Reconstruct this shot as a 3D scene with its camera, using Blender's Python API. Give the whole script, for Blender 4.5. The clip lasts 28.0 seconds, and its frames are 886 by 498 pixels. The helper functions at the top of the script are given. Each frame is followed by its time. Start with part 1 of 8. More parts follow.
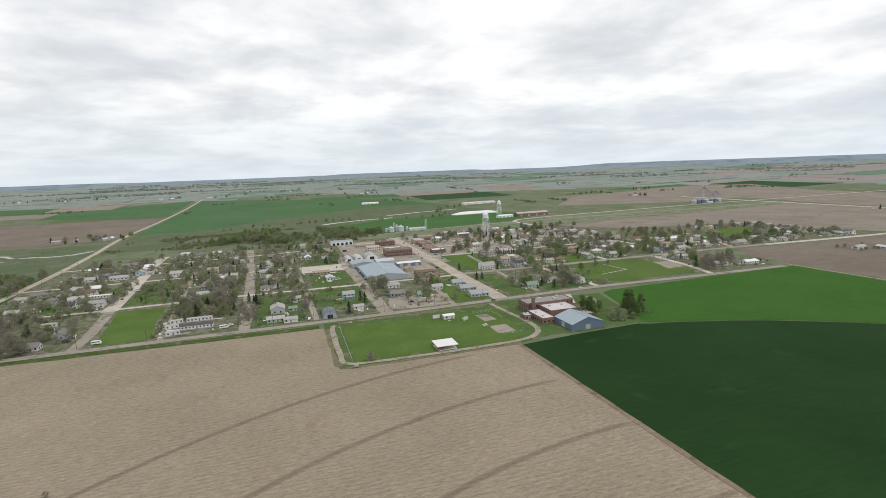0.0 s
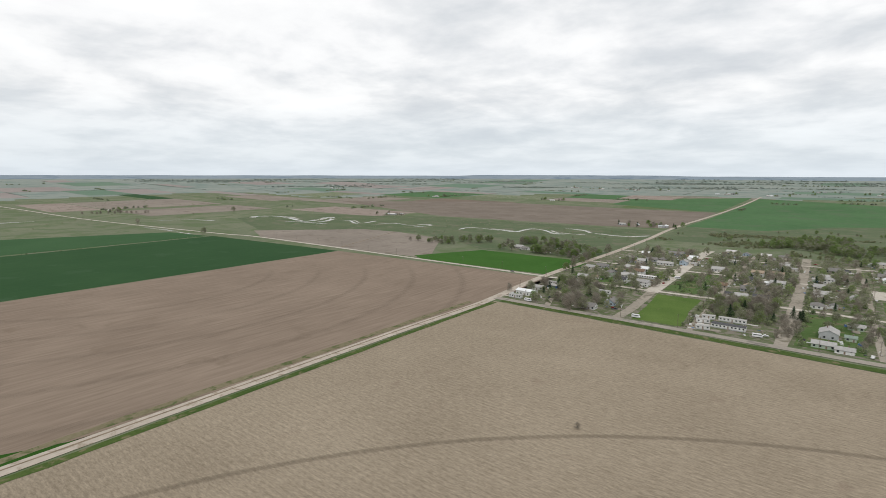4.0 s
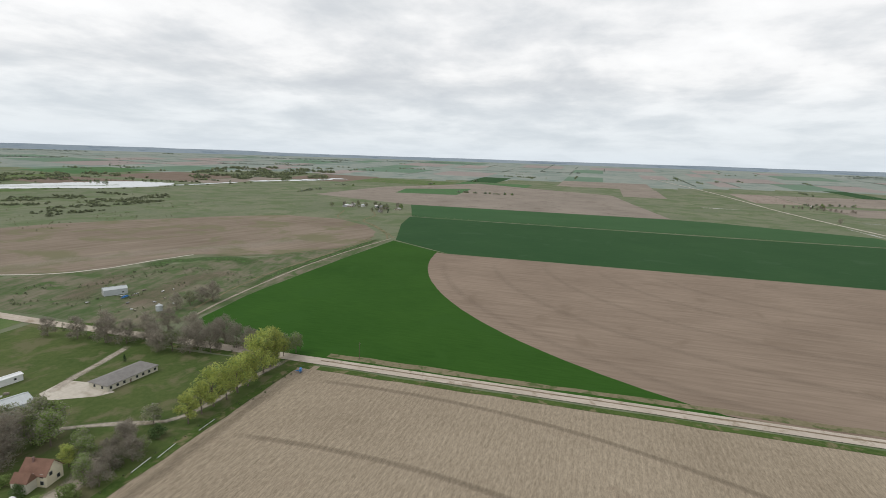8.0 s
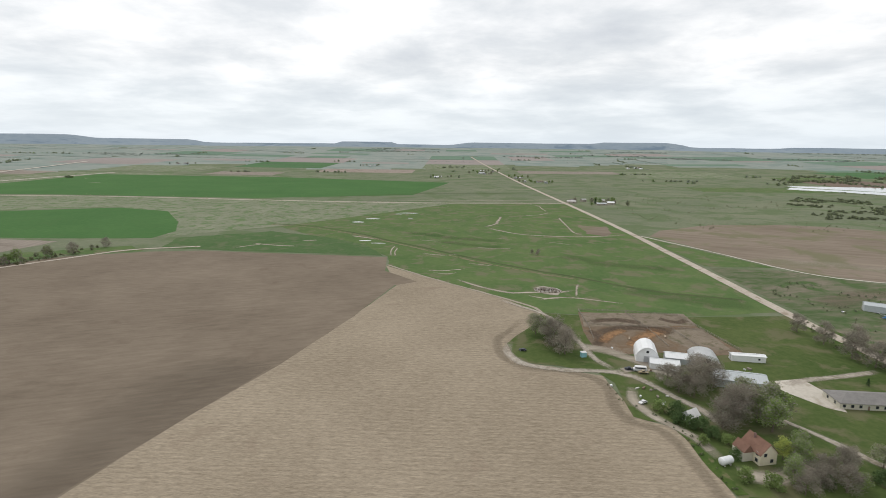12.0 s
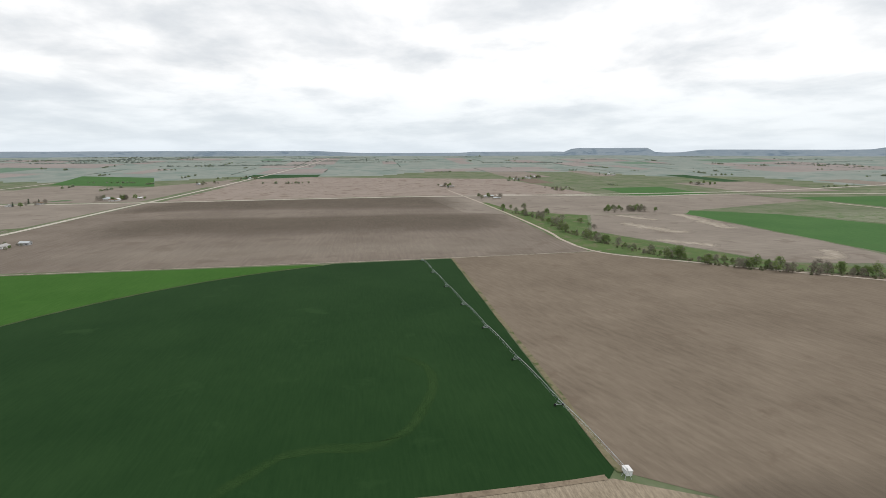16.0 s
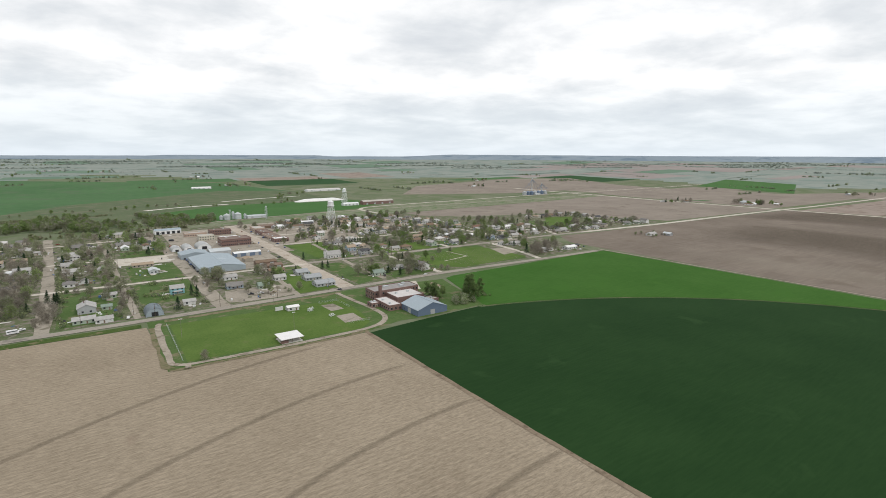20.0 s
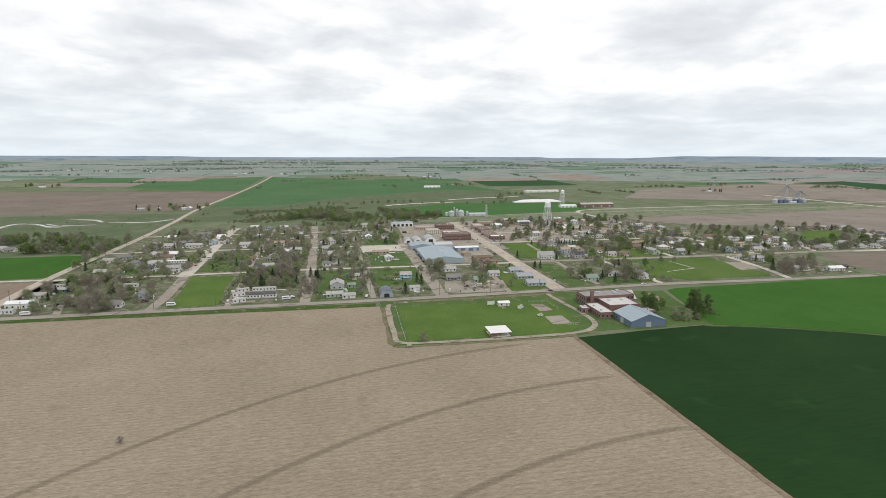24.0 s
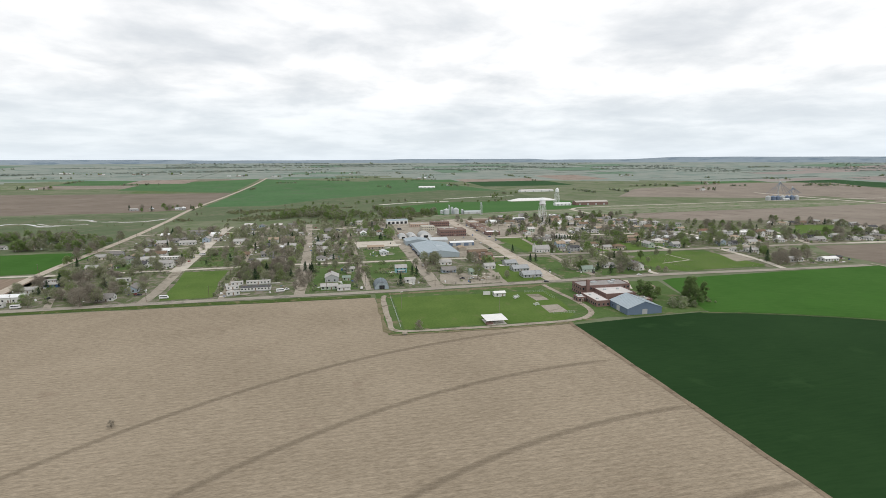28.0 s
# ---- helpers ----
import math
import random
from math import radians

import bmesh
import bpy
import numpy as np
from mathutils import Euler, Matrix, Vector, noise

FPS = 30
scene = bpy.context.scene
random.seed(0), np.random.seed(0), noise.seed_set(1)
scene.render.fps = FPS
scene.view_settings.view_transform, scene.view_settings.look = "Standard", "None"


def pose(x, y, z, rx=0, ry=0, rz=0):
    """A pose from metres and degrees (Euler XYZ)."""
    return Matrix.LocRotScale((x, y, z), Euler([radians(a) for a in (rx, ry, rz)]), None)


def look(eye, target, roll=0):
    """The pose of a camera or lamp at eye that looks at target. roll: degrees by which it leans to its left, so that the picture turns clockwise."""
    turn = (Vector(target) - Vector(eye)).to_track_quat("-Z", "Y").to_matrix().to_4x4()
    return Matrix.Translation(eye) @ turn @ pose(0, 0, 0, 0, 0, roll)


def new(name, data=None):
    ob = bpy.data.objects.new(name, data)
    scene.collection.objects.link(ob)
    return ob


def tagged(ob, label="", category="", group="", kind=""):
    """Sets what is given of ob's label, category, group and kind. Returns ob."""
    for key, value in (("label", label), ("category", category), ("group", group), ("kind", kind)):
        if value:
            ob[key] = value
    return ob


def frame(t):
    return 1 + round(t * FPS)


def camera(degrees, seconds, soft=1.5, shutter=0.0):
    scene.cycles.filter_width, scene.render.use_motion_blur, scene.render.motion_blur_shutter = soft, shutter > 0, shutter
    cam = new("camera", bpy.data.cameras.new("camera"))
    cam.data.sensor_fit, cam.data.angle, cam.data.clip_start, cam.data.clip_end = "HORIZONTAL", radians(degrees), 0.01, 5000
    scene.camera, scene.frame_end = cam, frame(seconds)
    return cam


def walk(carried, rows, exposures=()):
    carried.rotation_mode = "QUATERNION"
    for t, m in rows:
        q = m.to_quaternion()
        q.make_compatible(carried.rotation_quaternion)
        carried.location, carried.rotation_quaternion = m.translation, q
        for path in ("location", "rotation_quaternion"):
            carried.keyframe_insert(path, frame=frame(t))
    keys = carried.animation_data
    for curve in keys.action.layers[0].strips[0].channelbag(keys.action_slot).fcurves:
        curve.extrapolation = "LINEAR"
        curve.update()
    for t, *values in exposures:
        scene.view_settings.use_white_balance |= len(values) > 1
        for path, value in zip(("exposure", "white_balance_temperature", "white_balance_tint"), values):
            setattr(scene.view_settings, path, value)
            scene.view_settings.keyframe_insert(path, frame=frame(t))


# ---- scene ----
from mathutils.geometry import tessellate_polygon

cam = camera(81.2, 28.0, soft=0.65, shutter=0.12)
# seconds, x, y, z, heading, pitch, roll
PATH = (
    (0.0, -0.00, -0.00, 121.21, -18.00, -8.78, 2.05),
    (0.5, -0.36, -0.17, 120.94, -17.30, -8.70, 2.04),
    (1.0, -0.52, -0.27, 120.79, -11.77, -8.52, 1.80),
    (1.5, -0.40, -0.19, 120.82, -3.47, -8.36, 1.45),
    (2.0, -0.09, 0.10, 120.96, 4.96, -8.32, 1.18),
    (2.5, 0.22, 0.53, 121.12, 12.91, -8.25, 0.82),
    (3.0, 0.33, 0.89, 121.21, 21.15, -8.24, 0.62),
    (3.5, 0.24, 1.08, 121.22, 29.60, -8.26, 0.25),
    (4.0, 0.05, 1.03, 121.18, 38.48, -8.31, -0.13),
    (4.5, -0.32, 0.61, 121.19, 48.59, -8.45, -0.53),
    (5.0, -0.48, 0.38, 121.21, 57.67, -8.64, -0.91),
    (5.5, -0.47, 0.32, 121.23, 65.80, -8.87, -1.27),
    (6.0, -0.55, 0.22, 121.25, 73.55, -9.12, -1.56),
    (6.5, -0.96, -0.12, 121.27, 81.50, -9.37, -1.75),
    (7.0, -1.75, -0.75, 121.29, 89.73, -9.64, -1.83),
    (7.5, -2.48, -1.05, 121.27, 98.17, -9.90, -1.84),
    (8.0, -2.98, -1.13, 121.35, 106.88, -10.24, -1.81),
    (8.5, -3.15, -1.14, 121.49, 116.16, -10.53, -1.88),
    (9.0, -3.08, -1.14, 121.52, 126.18, -10.88, -1.90),
    (9.5, -3.03, -1.14, 121.35, 136.42, -11.11, -1.68),
    (10.0, -3.18, -1.23, 121.06, 146.51, -11.34, -1.44),
    (10.5, -3.45, -1.44, 120.75, 156.20, -11.54, -1.17),
    (11.0, -3.62, -1.65, 120.45, 164.52, -11.60, -0.92),
    (11.5, -3.64, -1.69, 120.23, 172.63, -11.61, -0.80),
    (12.0, -3.59, -1.48, 120.20, 181.21, -11.62, -0.65),
    (12.5, -3.57, -1.14, 120.41, 191.09, -11.63, -0.27),
    (13.0, -3.59, -0.86, 120.81, 202.53, -11.70, -0.15),
    (13.5, -3.62, -0.69, 121.27, 214.31, -11.55, 0.19),
    (14.0, -3.62, -0.62, 121.52, 225.43, -11.40, 0.34),
    (14.5, -3.62, -0.62, 121.59, 235.85, -11.24, 0.32),
    (15.0, -3.61, -0.63, 121.57, 245.47, -11.09, 0.22),
    (15.5, -3.61, -0.54, 121.59, 254.19, -10.93, 0.14),
    (16.0, -3.63, -0.36, 121.65, 261.99, -10.78, 0.08),
    (16.5, -3.64, -0.19, 121.54, 268.74, -10.66, 0.02),
    (17.0, -3.44, -0.07, 121.33, 274.89, -10.60, -0.03),
    (17.5, -2.85, 0.08, 121.04, 280.72, -10.49, 0.02),
    (18.0, -1.96, 0.31, 120.70, 287.77, -10.41, -0.04),
    (18.5, -1.10, 0.54, 120.46, 296.93, -10.33, -0.02),
    (19.0, -0.54, 0.76, 120.48, 307.16, -10.29, -0.02),
    (19.5, -0.24, 0.99, 120.76, 317.19, -10.30, -0.11),
    (20.0, -0.04, 1.28, 121.09, 325.19, -10.35, -0.29),
    (20.5, 0.23, 1.61, 121.22, 331.85, -10.37, -0.32),
    (21.0, 0.54, 1.88, 121.16, 337.70, -10.42, -0.35),
    (21.5, 0.70, 1.91, 121.02, 342.97, -10.46, -0.35),
    (22.0, 0.78, 1.93, 121.00, 346.13, -10.47, -0.34),
    (22.5, 0.78, 1.93, 121.06, 347.36, -10.45, -0.33),
    (23.0, 0.73, 1.86, 121.04, 347.69, -10.41, -0.30),
    (23.5, 0.68, 1.66, 120.75, 348.16, -10.34, -0.26),
    (24.0, 0.64, 1.34, 120.17, 348.96, -10.25, -0.20),
    (24.5, 0.73, 1.12, 119.19, 350.89, -10.24, -0.17),
    (25.0, 0.91, 1.04, 117.95, 352.51, -10.17, -0.10),
    (25.5, 1.06, 1.07, 116.62, 353.42, -10.14, -0.08),
    (26.0, 1.05, 1.15, 115.25, 351.96, -10.07, -0.03),
    (26.5, 0.90, 1.22, 113.86, 350.79, -10.02, 0.04),
    (27.0, 0.72, 1.27, 112.45, 350.09, -9.99, 0.08),
    (27.5, 0.63, 1.33, 111.03, 348.55, -9.95, 0.07),
    (28.0, 0.67, 1.41, 109.60, 348.36, -9.89, 0.14),
)
walk(cam, [(t, pose(x, y, z, 90 + pitch, roll, yaw)) for t, x, y, z, yaw, pitch, roll in PATH],
     [(0.0, 0.0), (4.0, -0.03), (7.0, -0.06), (9.0, -0.03), (11.0, 0.05), (13.0, 0.07), (16.0, 0.03), (20.0, 0.07), (25.0, 0.07), (28.0, 0.08)])

# ---- sky and light: a high, broken overcast with a weak veiled sun ----
world = bpy.data.worlds.new("overcast")
scene.world = world
world.use_nodes = True
wn, wl = world.node_tree.nodes, world.node_tree.links
wn.clear()


def node(nodes, kind, **values):
    n = nodes.new(kind)
    for key, v in values.items():
        n.inputs[key].default_value = v
    return n


def math_node(nodes, links, op, a, b=None):
    n = nodes.new("ShaderNodeMath")
    n.operation = op
    for i, v in enumerate((a, b)):
        if v is None:
            continue
        if isinstance(v, (int, float)):
            n.inputs[i].default_value = v
        else:
            links.new(v, n.inputs[i])
    return n.outputs[0]


def ramp(nodes, links, fac, stops):
    n = nodes.new("ShaderNodeValToRGB")
    els = n.color_ramp.elements
    while len(els) < len(stops):
        els.new(0.5)
    for e, (p, c) in zip(els, stops):
        e.position, e.color = p, (*c, 1)
    links.new(fac, n.inputs[0])
    return n.outputs[0]


SUN_ELEVATION, SUN_HEADING = radians(50), radians(150)
sky = wn.new("ShaderNodeTexSky")
sky.sky_type, sky.sun_disc = "NISHITA", False
sky.sun_elevation, sky.sun_rotation = SUN_ELEVATION, SUN_HEADING
coord = wn.new("ShaderNodeTexCoord")
sep = wn.new("ShaderNodeSeparateXYZ")
wl.new(coord.outputs["Generated"], sep.inputs[0])
up = math_node(wn, wl, "MAXIMUM", sep.outputs[2], 0.0)
deck = math_node(wn, wl, "ADD", up, 0.17)
flat = wn.new("ShaderNodeCombineXYZ")
wl.new(math_node(wn, wl, "DIVIDE", sep.outputs[0], deck), flat.inputs[0])
wl.new(math_node(wn, wl, "DIVIDE", sep.outputs[1], deck), flat.inputs[1])
banks = node(wn, "ShaderNodeTexNoise", Scale=1.6, Detail=7.0, Roughness=0.57, Distortion=0.15)
wl.new(flat.outputs[0], banks.inputs["Vector"])
veil = node(wn, "ShaderNodeTexNoise", Scale=0.42, Detail=2.0, Roughness=0.5)
wl.new(flat.outputs[0], veil.inputs["Vector"])
thick = math_node(wn, wl, "ADD", math_node(wn, wl, "MULTIPLY", banks.outputs["Fac"], 0.6), math_node(wn, wl, "MULTIPLY", veil.outputs["Fac"], 0.4))
cloud = ramp(wn, wl, thick, [(0.34, (0.66, 0.69, 0.73)), (0.43, (0.775, 0.80, 0.825)), (0.49, (0.90, 0.912, 0.925)), (0.55, (1.04, 1.04, 1.04)), (0.63, (1.12, 1.12, 1.115))])
low = ramp(wn, wl, up, [(0.0, (0.80, 0.87, 0.94)), (0.03, (0.88, 0.915, 0.945)), (0.12, (1.0, 1.0, 1.0))])
tint = wn.new("ShaderNodeMix")
tint.data_type, tint.blend_type = "RGBA", "MULTIPLY"
tint.inputs[0].default_value = 1.0
wl.new(cloud, tint.inputs[6])
wl.new(low, tint.inputs[7])
haze = wn.new("ShaderNodeMix")
haze.data_type = "RGBA"
wl.new(ramp(wn, wl, up, [(0.0, (0.72, 0.72, 0.72)), (0.05, (0.45, 0.45, 0.45)), (0.14, (0.0, 0.0, 0.0))]), haze.inputs[0])
wl.new(tint.outputs[2], haze.inputs[6])
haze.inputs[7].default_value = (0.80, 0.87, 0.93, 1)
clear = node(wn, "ShaderNodeBackground", Strength=0.1)
wl.new(sky.outputs[0], clear.inputs["Color"])
deck_light = node(wn, "ShaderNodeBackground", Strength=1.0)
# the deck is a little thinner and brighter to the east
wl.new(math_node(wn, wl, "ADD", math_node(wn, wl, "MULTIPLY", sep.outputs[0], 0.02), 1.0), deck_light.inputs["Strength"])
wl.new(haze.outputs[2], deck_light.inputs["Color"])
both = node(wn, "ShaderNodeMixShader", Fac=0.94)
wl.new(clear.outputs[0], both.inputs[1])
wl.new(deck_light.outputs[0], both.inputs[2])
wl.new(both.outputs[0], wn.new("ShaderNodeOutputWorld").inputs["Surface"])

sun = new("sun", bpy.data.lights.new("sun", "SUN"))
sun.data.energy, sun.data.angle, sun.data.color = 0.9, radians(14), (1.0, 0.96, 0.9)
sun.matrix_world = look((0, 0, 300), (-math.sin(SUN_HEADING) * 100, -math.cos(SUN_HEADING) * 100, 300 - 100 * math.tan(SUN_ELEVATION)))


# ---- materials ----
MATS = {}


def material(name, a, b, big=0.02, small=1.2, rough=0.9, bump=0.15, stretch=(1, 1, 1), c=None, patch=0.0, metal=0.0, vary=0.0, spread=0.28, turn=0.0, fine=0.5, leaf=0.0, gloss=0.25, rows=0.0, speck=0.0, soft=False):
    """Two colours mixed by noise at two scales, in metres of the world; c: a third colour in irregular patches over the share patch of it;
    vary: how far the shade differs from piece to piece; rows: depth of drill rows along x; speck: depth of fine litter;
    soft: thins out towards edges where the sheet's cover runs out."""
    m = bpy.data.materials.new(name)
    m.use_nodes = True
    n, l = m.node_tree.nodes, m.node_tree.links
    p = n["Principled BSDF"]
    geo = n.new("ShaderNodeNewGeometry")
    mp = n.new("ShaderNodeMapping")
    mp.vector_type = "TEXTURE"
    mp.inputs["Scale"].default_value = tuple(1 / v for v in stretch)
    mp.inputs["Rotation"].default_value = (0, 0, radians(turn))
    l.new(geo.outputs["Position"], mp.inputs[0])
    n1 = node(n, "ShaderNodeTexNoise", Scale=big, Detail=5.0, Roughness=0.6)
    n2 = node(n, "ShaderNodeTexNoise", Scale=small, Detail=4.0, Roughness=0.65)
    l.new(geo.outputs["Position"], n1.inputs["Vector"])
    l.new(mp.outputs[0], n2.inputs["Vector"])
    mix = math_node(n, l, "ADD", math_node(n, l, "MULTIPLY", n1.outputs["Fac"], 1 - fine), math_node(n, l, "MULTIPLY", n2.outputs["Fac"], fine))
    col = ramp(n, l, mix, [(0.5 - spread / 2, a), (0.5 + spread / 2, b)])
    if c:
        n3 = node(n, "ShaderNodeTexNoise", Scale=big * 2.7, Detail=6.0, Roughness=0.62, Distortion=0.4)
        l.new(geo.outputs["Position"], n3.inputs["Vector"])
        where = ramp(n, l, n3.outputs["Fac"], [(0.66 - patch * 0.4, (0, 0, 0)), (0.76 - patch * 0.4, (1, 1, 1))])
        m2 = n.new("ShaderNodeMix")
        m2.data_type = "RGBA"
        l.new(where, m2.inputs[0])
        l.new(col, m2.inputs[6])
        m2.inputs[7].default_value = (*c, 1)
        col = m2.outputs[2]
    shade = None
    if rows:
        wave = node(n, "ShaderNodeTexWave", Scale=0.108, Distortion=3.6, Detail=4.0)
        wave.inputs["Detail Scale"].default_value = 0.5
        wave.bands_direction = "Y"
        l.new(geo.outputs["Position"], wave.inputs["Vector"])
        n4 = node(n, "ShaderNodeTexNoise", Scale=0.03, Detail=3.0)
        l.new(geo.outputs["Position"], n4.inputs["Vector"])
        deep = math_node(n, l, "MULTIPLY", math_node(n, l, "SUBTRACT", wave.outputs["Fac"], 0.5), math_node(n, l, "MULTIPLY", n4.outputs["Fac"], rows * 2))
        shade = math_node(n, l, "ADD", deep, 1.0)
    if speck:
        n5 = node(n, "ShaderNodeTexNoise", Scale=1.6, Detail=4.0, Roughness=0.8)
        l.new(mp.outputs[0], n5.inputs["Vector"])
        dots = math_node(n, l, "ADD", math_node(n, l, "MULTIPLY", math_node(n, l, "SUBTRACT", n5.outputs["Fac"], 0.5), speck * 4), 1.0)
        shade = math_node(n, l, "MULTIPLY", shade, dots) if shade else dots
    if shade:
        tone = n.new("ShaderNodeHueSaturation")
        l.new(shade, tone.inputs["Value"])
        l.new(col, tone.inputs["Color"])
        col = tone.outputs[0]
    if vary:
        info = n.new("ShaderNodeObjectInfo")
        hsv = n.new("ShaderNodeHueSaturation")
        l.new(math_node(n, l, "ADD", math_node(n, l, "MULTIPLY", info.outputs["Random"], vary), 1 - vary / 2), hsv.inputs["Value"])
        l.new(col, hsv.inputs["Color"])
        col = hsv.outputs[0]
    l.new(col, p.inputs["Base Color"])
    p.inputs["Roughness"].default_value, p.inputs["Metallic"].default_value = rough, metal
    p.inputs["Specular IOR Level"].default_value = gloss
    if leaf:
        glow = n.new("ShaderNodeBsdfTranslucent")
        l.new(col, glow.inputs["Color"])
        join = node(n, "ShaderNodeMixShader", Fac=leaf)
        l.new(p.outputs[0], join.inputs[1])
        l.new(glow.outputs[0], join.inputs[2])
        l.new(join.outputs[0], n["Material Output"].inputs["Surface"])
    if soft:
        cover = n.new("ShaderNodeAttribute")
        cover.attribute_name = "cover"
        hold = math_node(n, l, "MULTIPLY", cover.outputs["Fac"], math_node(n, l, "ADD", math_node(n, l, "MULTIPLY", n2.outputs["Fac"], 1.1), 0.42))
        gone = n.new("ShaderNodeBsdfTransparent")
        lay = n.new("ShaderNodeMixShader")
        limit = n.new("ShaderNodeClamp")
        l.new(hold, limit.inputs[0])
        l.new(limit.outputs[0], lay.inputs[0])
        l.new(gone.outputs[0], lay.inputs[1])
        l.new(p.outputs[0], lay.inputs[2])
        l.new(lay.outputs[0], n["Material Output"].inputs["Surface"])
    if bump:
        bm = node(n, "ShaderNodeBump", Strength=bump, Distance=0.3)
        l.new(n2.outputs["Fac"], bm.inputs["Height"])
        l.new(bm.outputs[0], p.inputs["Normal"])
    MATS[name] = m
    return m


# ground covers
material("rangeland", (0.12, 0.145, 0.088), (0.19, 0.2, 0.132), 0.006, 0.16, c=(0.115, 0.148, 0.075), patch=0.45, fine=0.45, spread=0.3, gloss=0.04)
material("pasture", (0.068, 0.12, 0.04), (0.12, 0.162, 0.062), 0.018, 0.2, c=(0.142, 0.146, 0.082), patch=0.38, fine=0.4, spread=0.3, gloss=0.04)
material("damp_pasture", (0.1366, 0.1639, 0.09829), (0.2435, 0.2435, 0.1768), 0.02, 0.2, c=(0.1129, 0.1639, 0.07207), patch=0.4, spread=0.3, gloss=0.04)
material("track_soil", (0.165, 0.135, 0.10), (0.25, 0.205, 0.152), 0.06, 0.6, gloss=0.04, soft=True)
material("lane_gravel", (0.38, 0.335, 0.275), (0.50, 0.45, 0.385), 0.06, 0.4, c=(0.30, 0.26, 0.20), patch=0.3, gloss=0.04, soft=True)
material("stubble", (0.192, 0.155, 0.111), (0.366, 0.308, 0.232), 0.012, 0.75, stretch=(0.24, 1.0, 1), c=(0.242, 0.193, 0.144), patch=0.1, fine=0.6, spread=0.46, bump=0.3, gloss=0.04, rows=0.085, speck=0.34)
material("harvested", (0.1794, 0.1377, 0.1049), (0.2813, 0.2212, 0.1715), 0.01, 0.32, stretch=(1.0, 0.07, 1), c=(0.1988, 0.1533, 0.116), patch=0.15, fine=0.6, spread=0.34, bump=0.25, gloss=0.04)
material("tilled", (0.1862, 0.1578, 0.1323), (0.2953, 0.2568, 0.216), 0.009, 0.3, stretch=(1, 0.06, 1), c=(0.1905, 0.1594, 0.13), patch=0.25, turn=8, fine=0.55, spread=0.34, gloss=0.04)
material("tilled_south", (0.146, 0.1165, 0.0875), (0.222, 0.182, 0.139), 0.014, 0.3, stretch=(0.2, 1, 1), c=(0.158, 0.124, 0.093), patch=0.15, turn=18, fine=0.5, spread=0.3, gloss=0.04, speck=0.08)
material("damp_soil", (0.125, 0.102, 0.078), (0.175, 0.145, 0.114), 0.02, 0.33, stretch=(0.13, 1, 1), turn=18, gloss=0.04, soft=True)
material("rust_soil", (0.23, 0.125, 0.065), (0.36, 0.22, 0.12), 0.05, 0.3, gloss=0.04, soft=True)
material("blown_sand", (0.36, 0.31, 0.25), (0.47, 0.415, 0.345), 0.02, 0.12, stretch=(0.4, 1, 1), gloss=0.04, soft=True)
material("bare_field", (0.165, 0.132, 0.10), (0.255, 0.21, 0.165), 0.006, 0.1, stretch=(0.12, 1, 1), turn=-20, c=(0.165, 0.155, 0.095), patch=0.4, fine=0.5, spread=0.26, gloss=0.04)
material("weedy_soil", (0.066, 0.104, 0.04), (0.185, 0.163, 0.122), 0.02, 0.14, stretch=(0.25, 1, 1), turn=15, c=(0.072, 0.112, 0.042), patch=0.35, fine=0.5, spread=0.22, gloss=0.04)
material("farm_grass", (0.052, 0.084, 0.024), (0.098, 0.122, 0.044), 0.02, 0.3, c=(0.125, 0.125, 0.066), patch=0.4, fine=0.45, spread=0.3, gloss=0.04)
material("deep_grass", (0.062, 0.115, 0.036), (0.09, 0.145, 0.054), 0.03, 0.2, gloss=0.04, soft=True)
material("ditch_grass", (0.058, 0.085, 0.034), (0.095, 0.115, 0.052), 0.05, 0.3, gloss=0.04)
material("blown_sand_edge", (0.27, 0.235, 0.185), (0.36, 0.315, 0.255), 0.05, 0.4, c=(0.16, 0.15, 0.09), patch=0.25, gloss=0.04)
material("river_sand", (0.50, 0.49, 0.44), (0.64, 0.625, 0.57), 0.05, 0.2, gloss=0.04, soft=True)
material("thin_streak", (0.034, 0.078, 0.022), (0.05, 0.1, 0.032), 0.05, 0.25, gloss=0.04, soft=True)
# middle-distance wheat: brighter green with a slight haze mixed into the colour
material("wheat_mid", (0.05, 0.122, 0.036), (0.072, 0.152, 0.048), 0.008, 0.15, c=(0.062, 0.132, 0.042), patch=0.3, gloss=0.04)
material("tilled_pale", (0.235, 0.192, 0.1628), (0.32, 0.268, 0.231), 0.012, 0.25, stretch=(0.1, 1, 1), c=(0.19, 0.145, 0.1134), patch=0.3, spread=0.34, gloss=0.04)
material("tilled_mid", (0.15, 0.124, 0.101), (0.23, 0.194, 0.16), 0.009, 0.3, stretch=(0.08, 1, 1), c=(0.165, 0.136, 0.109), patch=0.3, gloss=0.04)
material("meadow", (0.082, 0.116, 0.06), (0.13, 0.154, 0.088), 0.012, 0.2, c=(0.145, 0.15, 0.1), patch=0.35, fine=0.4, spread=0.3, gloss=0.04)
material("rank_grass", (0.058, 0.108, 0.038), (0.088, 0.138, 0.056), 0.02, 0.2, c=(0.105, 0.132, 0.066), patch=0.35, gloss=0.04)
material("tilled_dark", (0.142, 0.108, 0.085), (0.205, 0.16, 0.128), 0.009, 0.3, stretch=(0.08, 1, 1), c=(0.185, 0.145, 0.115), patch=0.35, gloss=0.04)
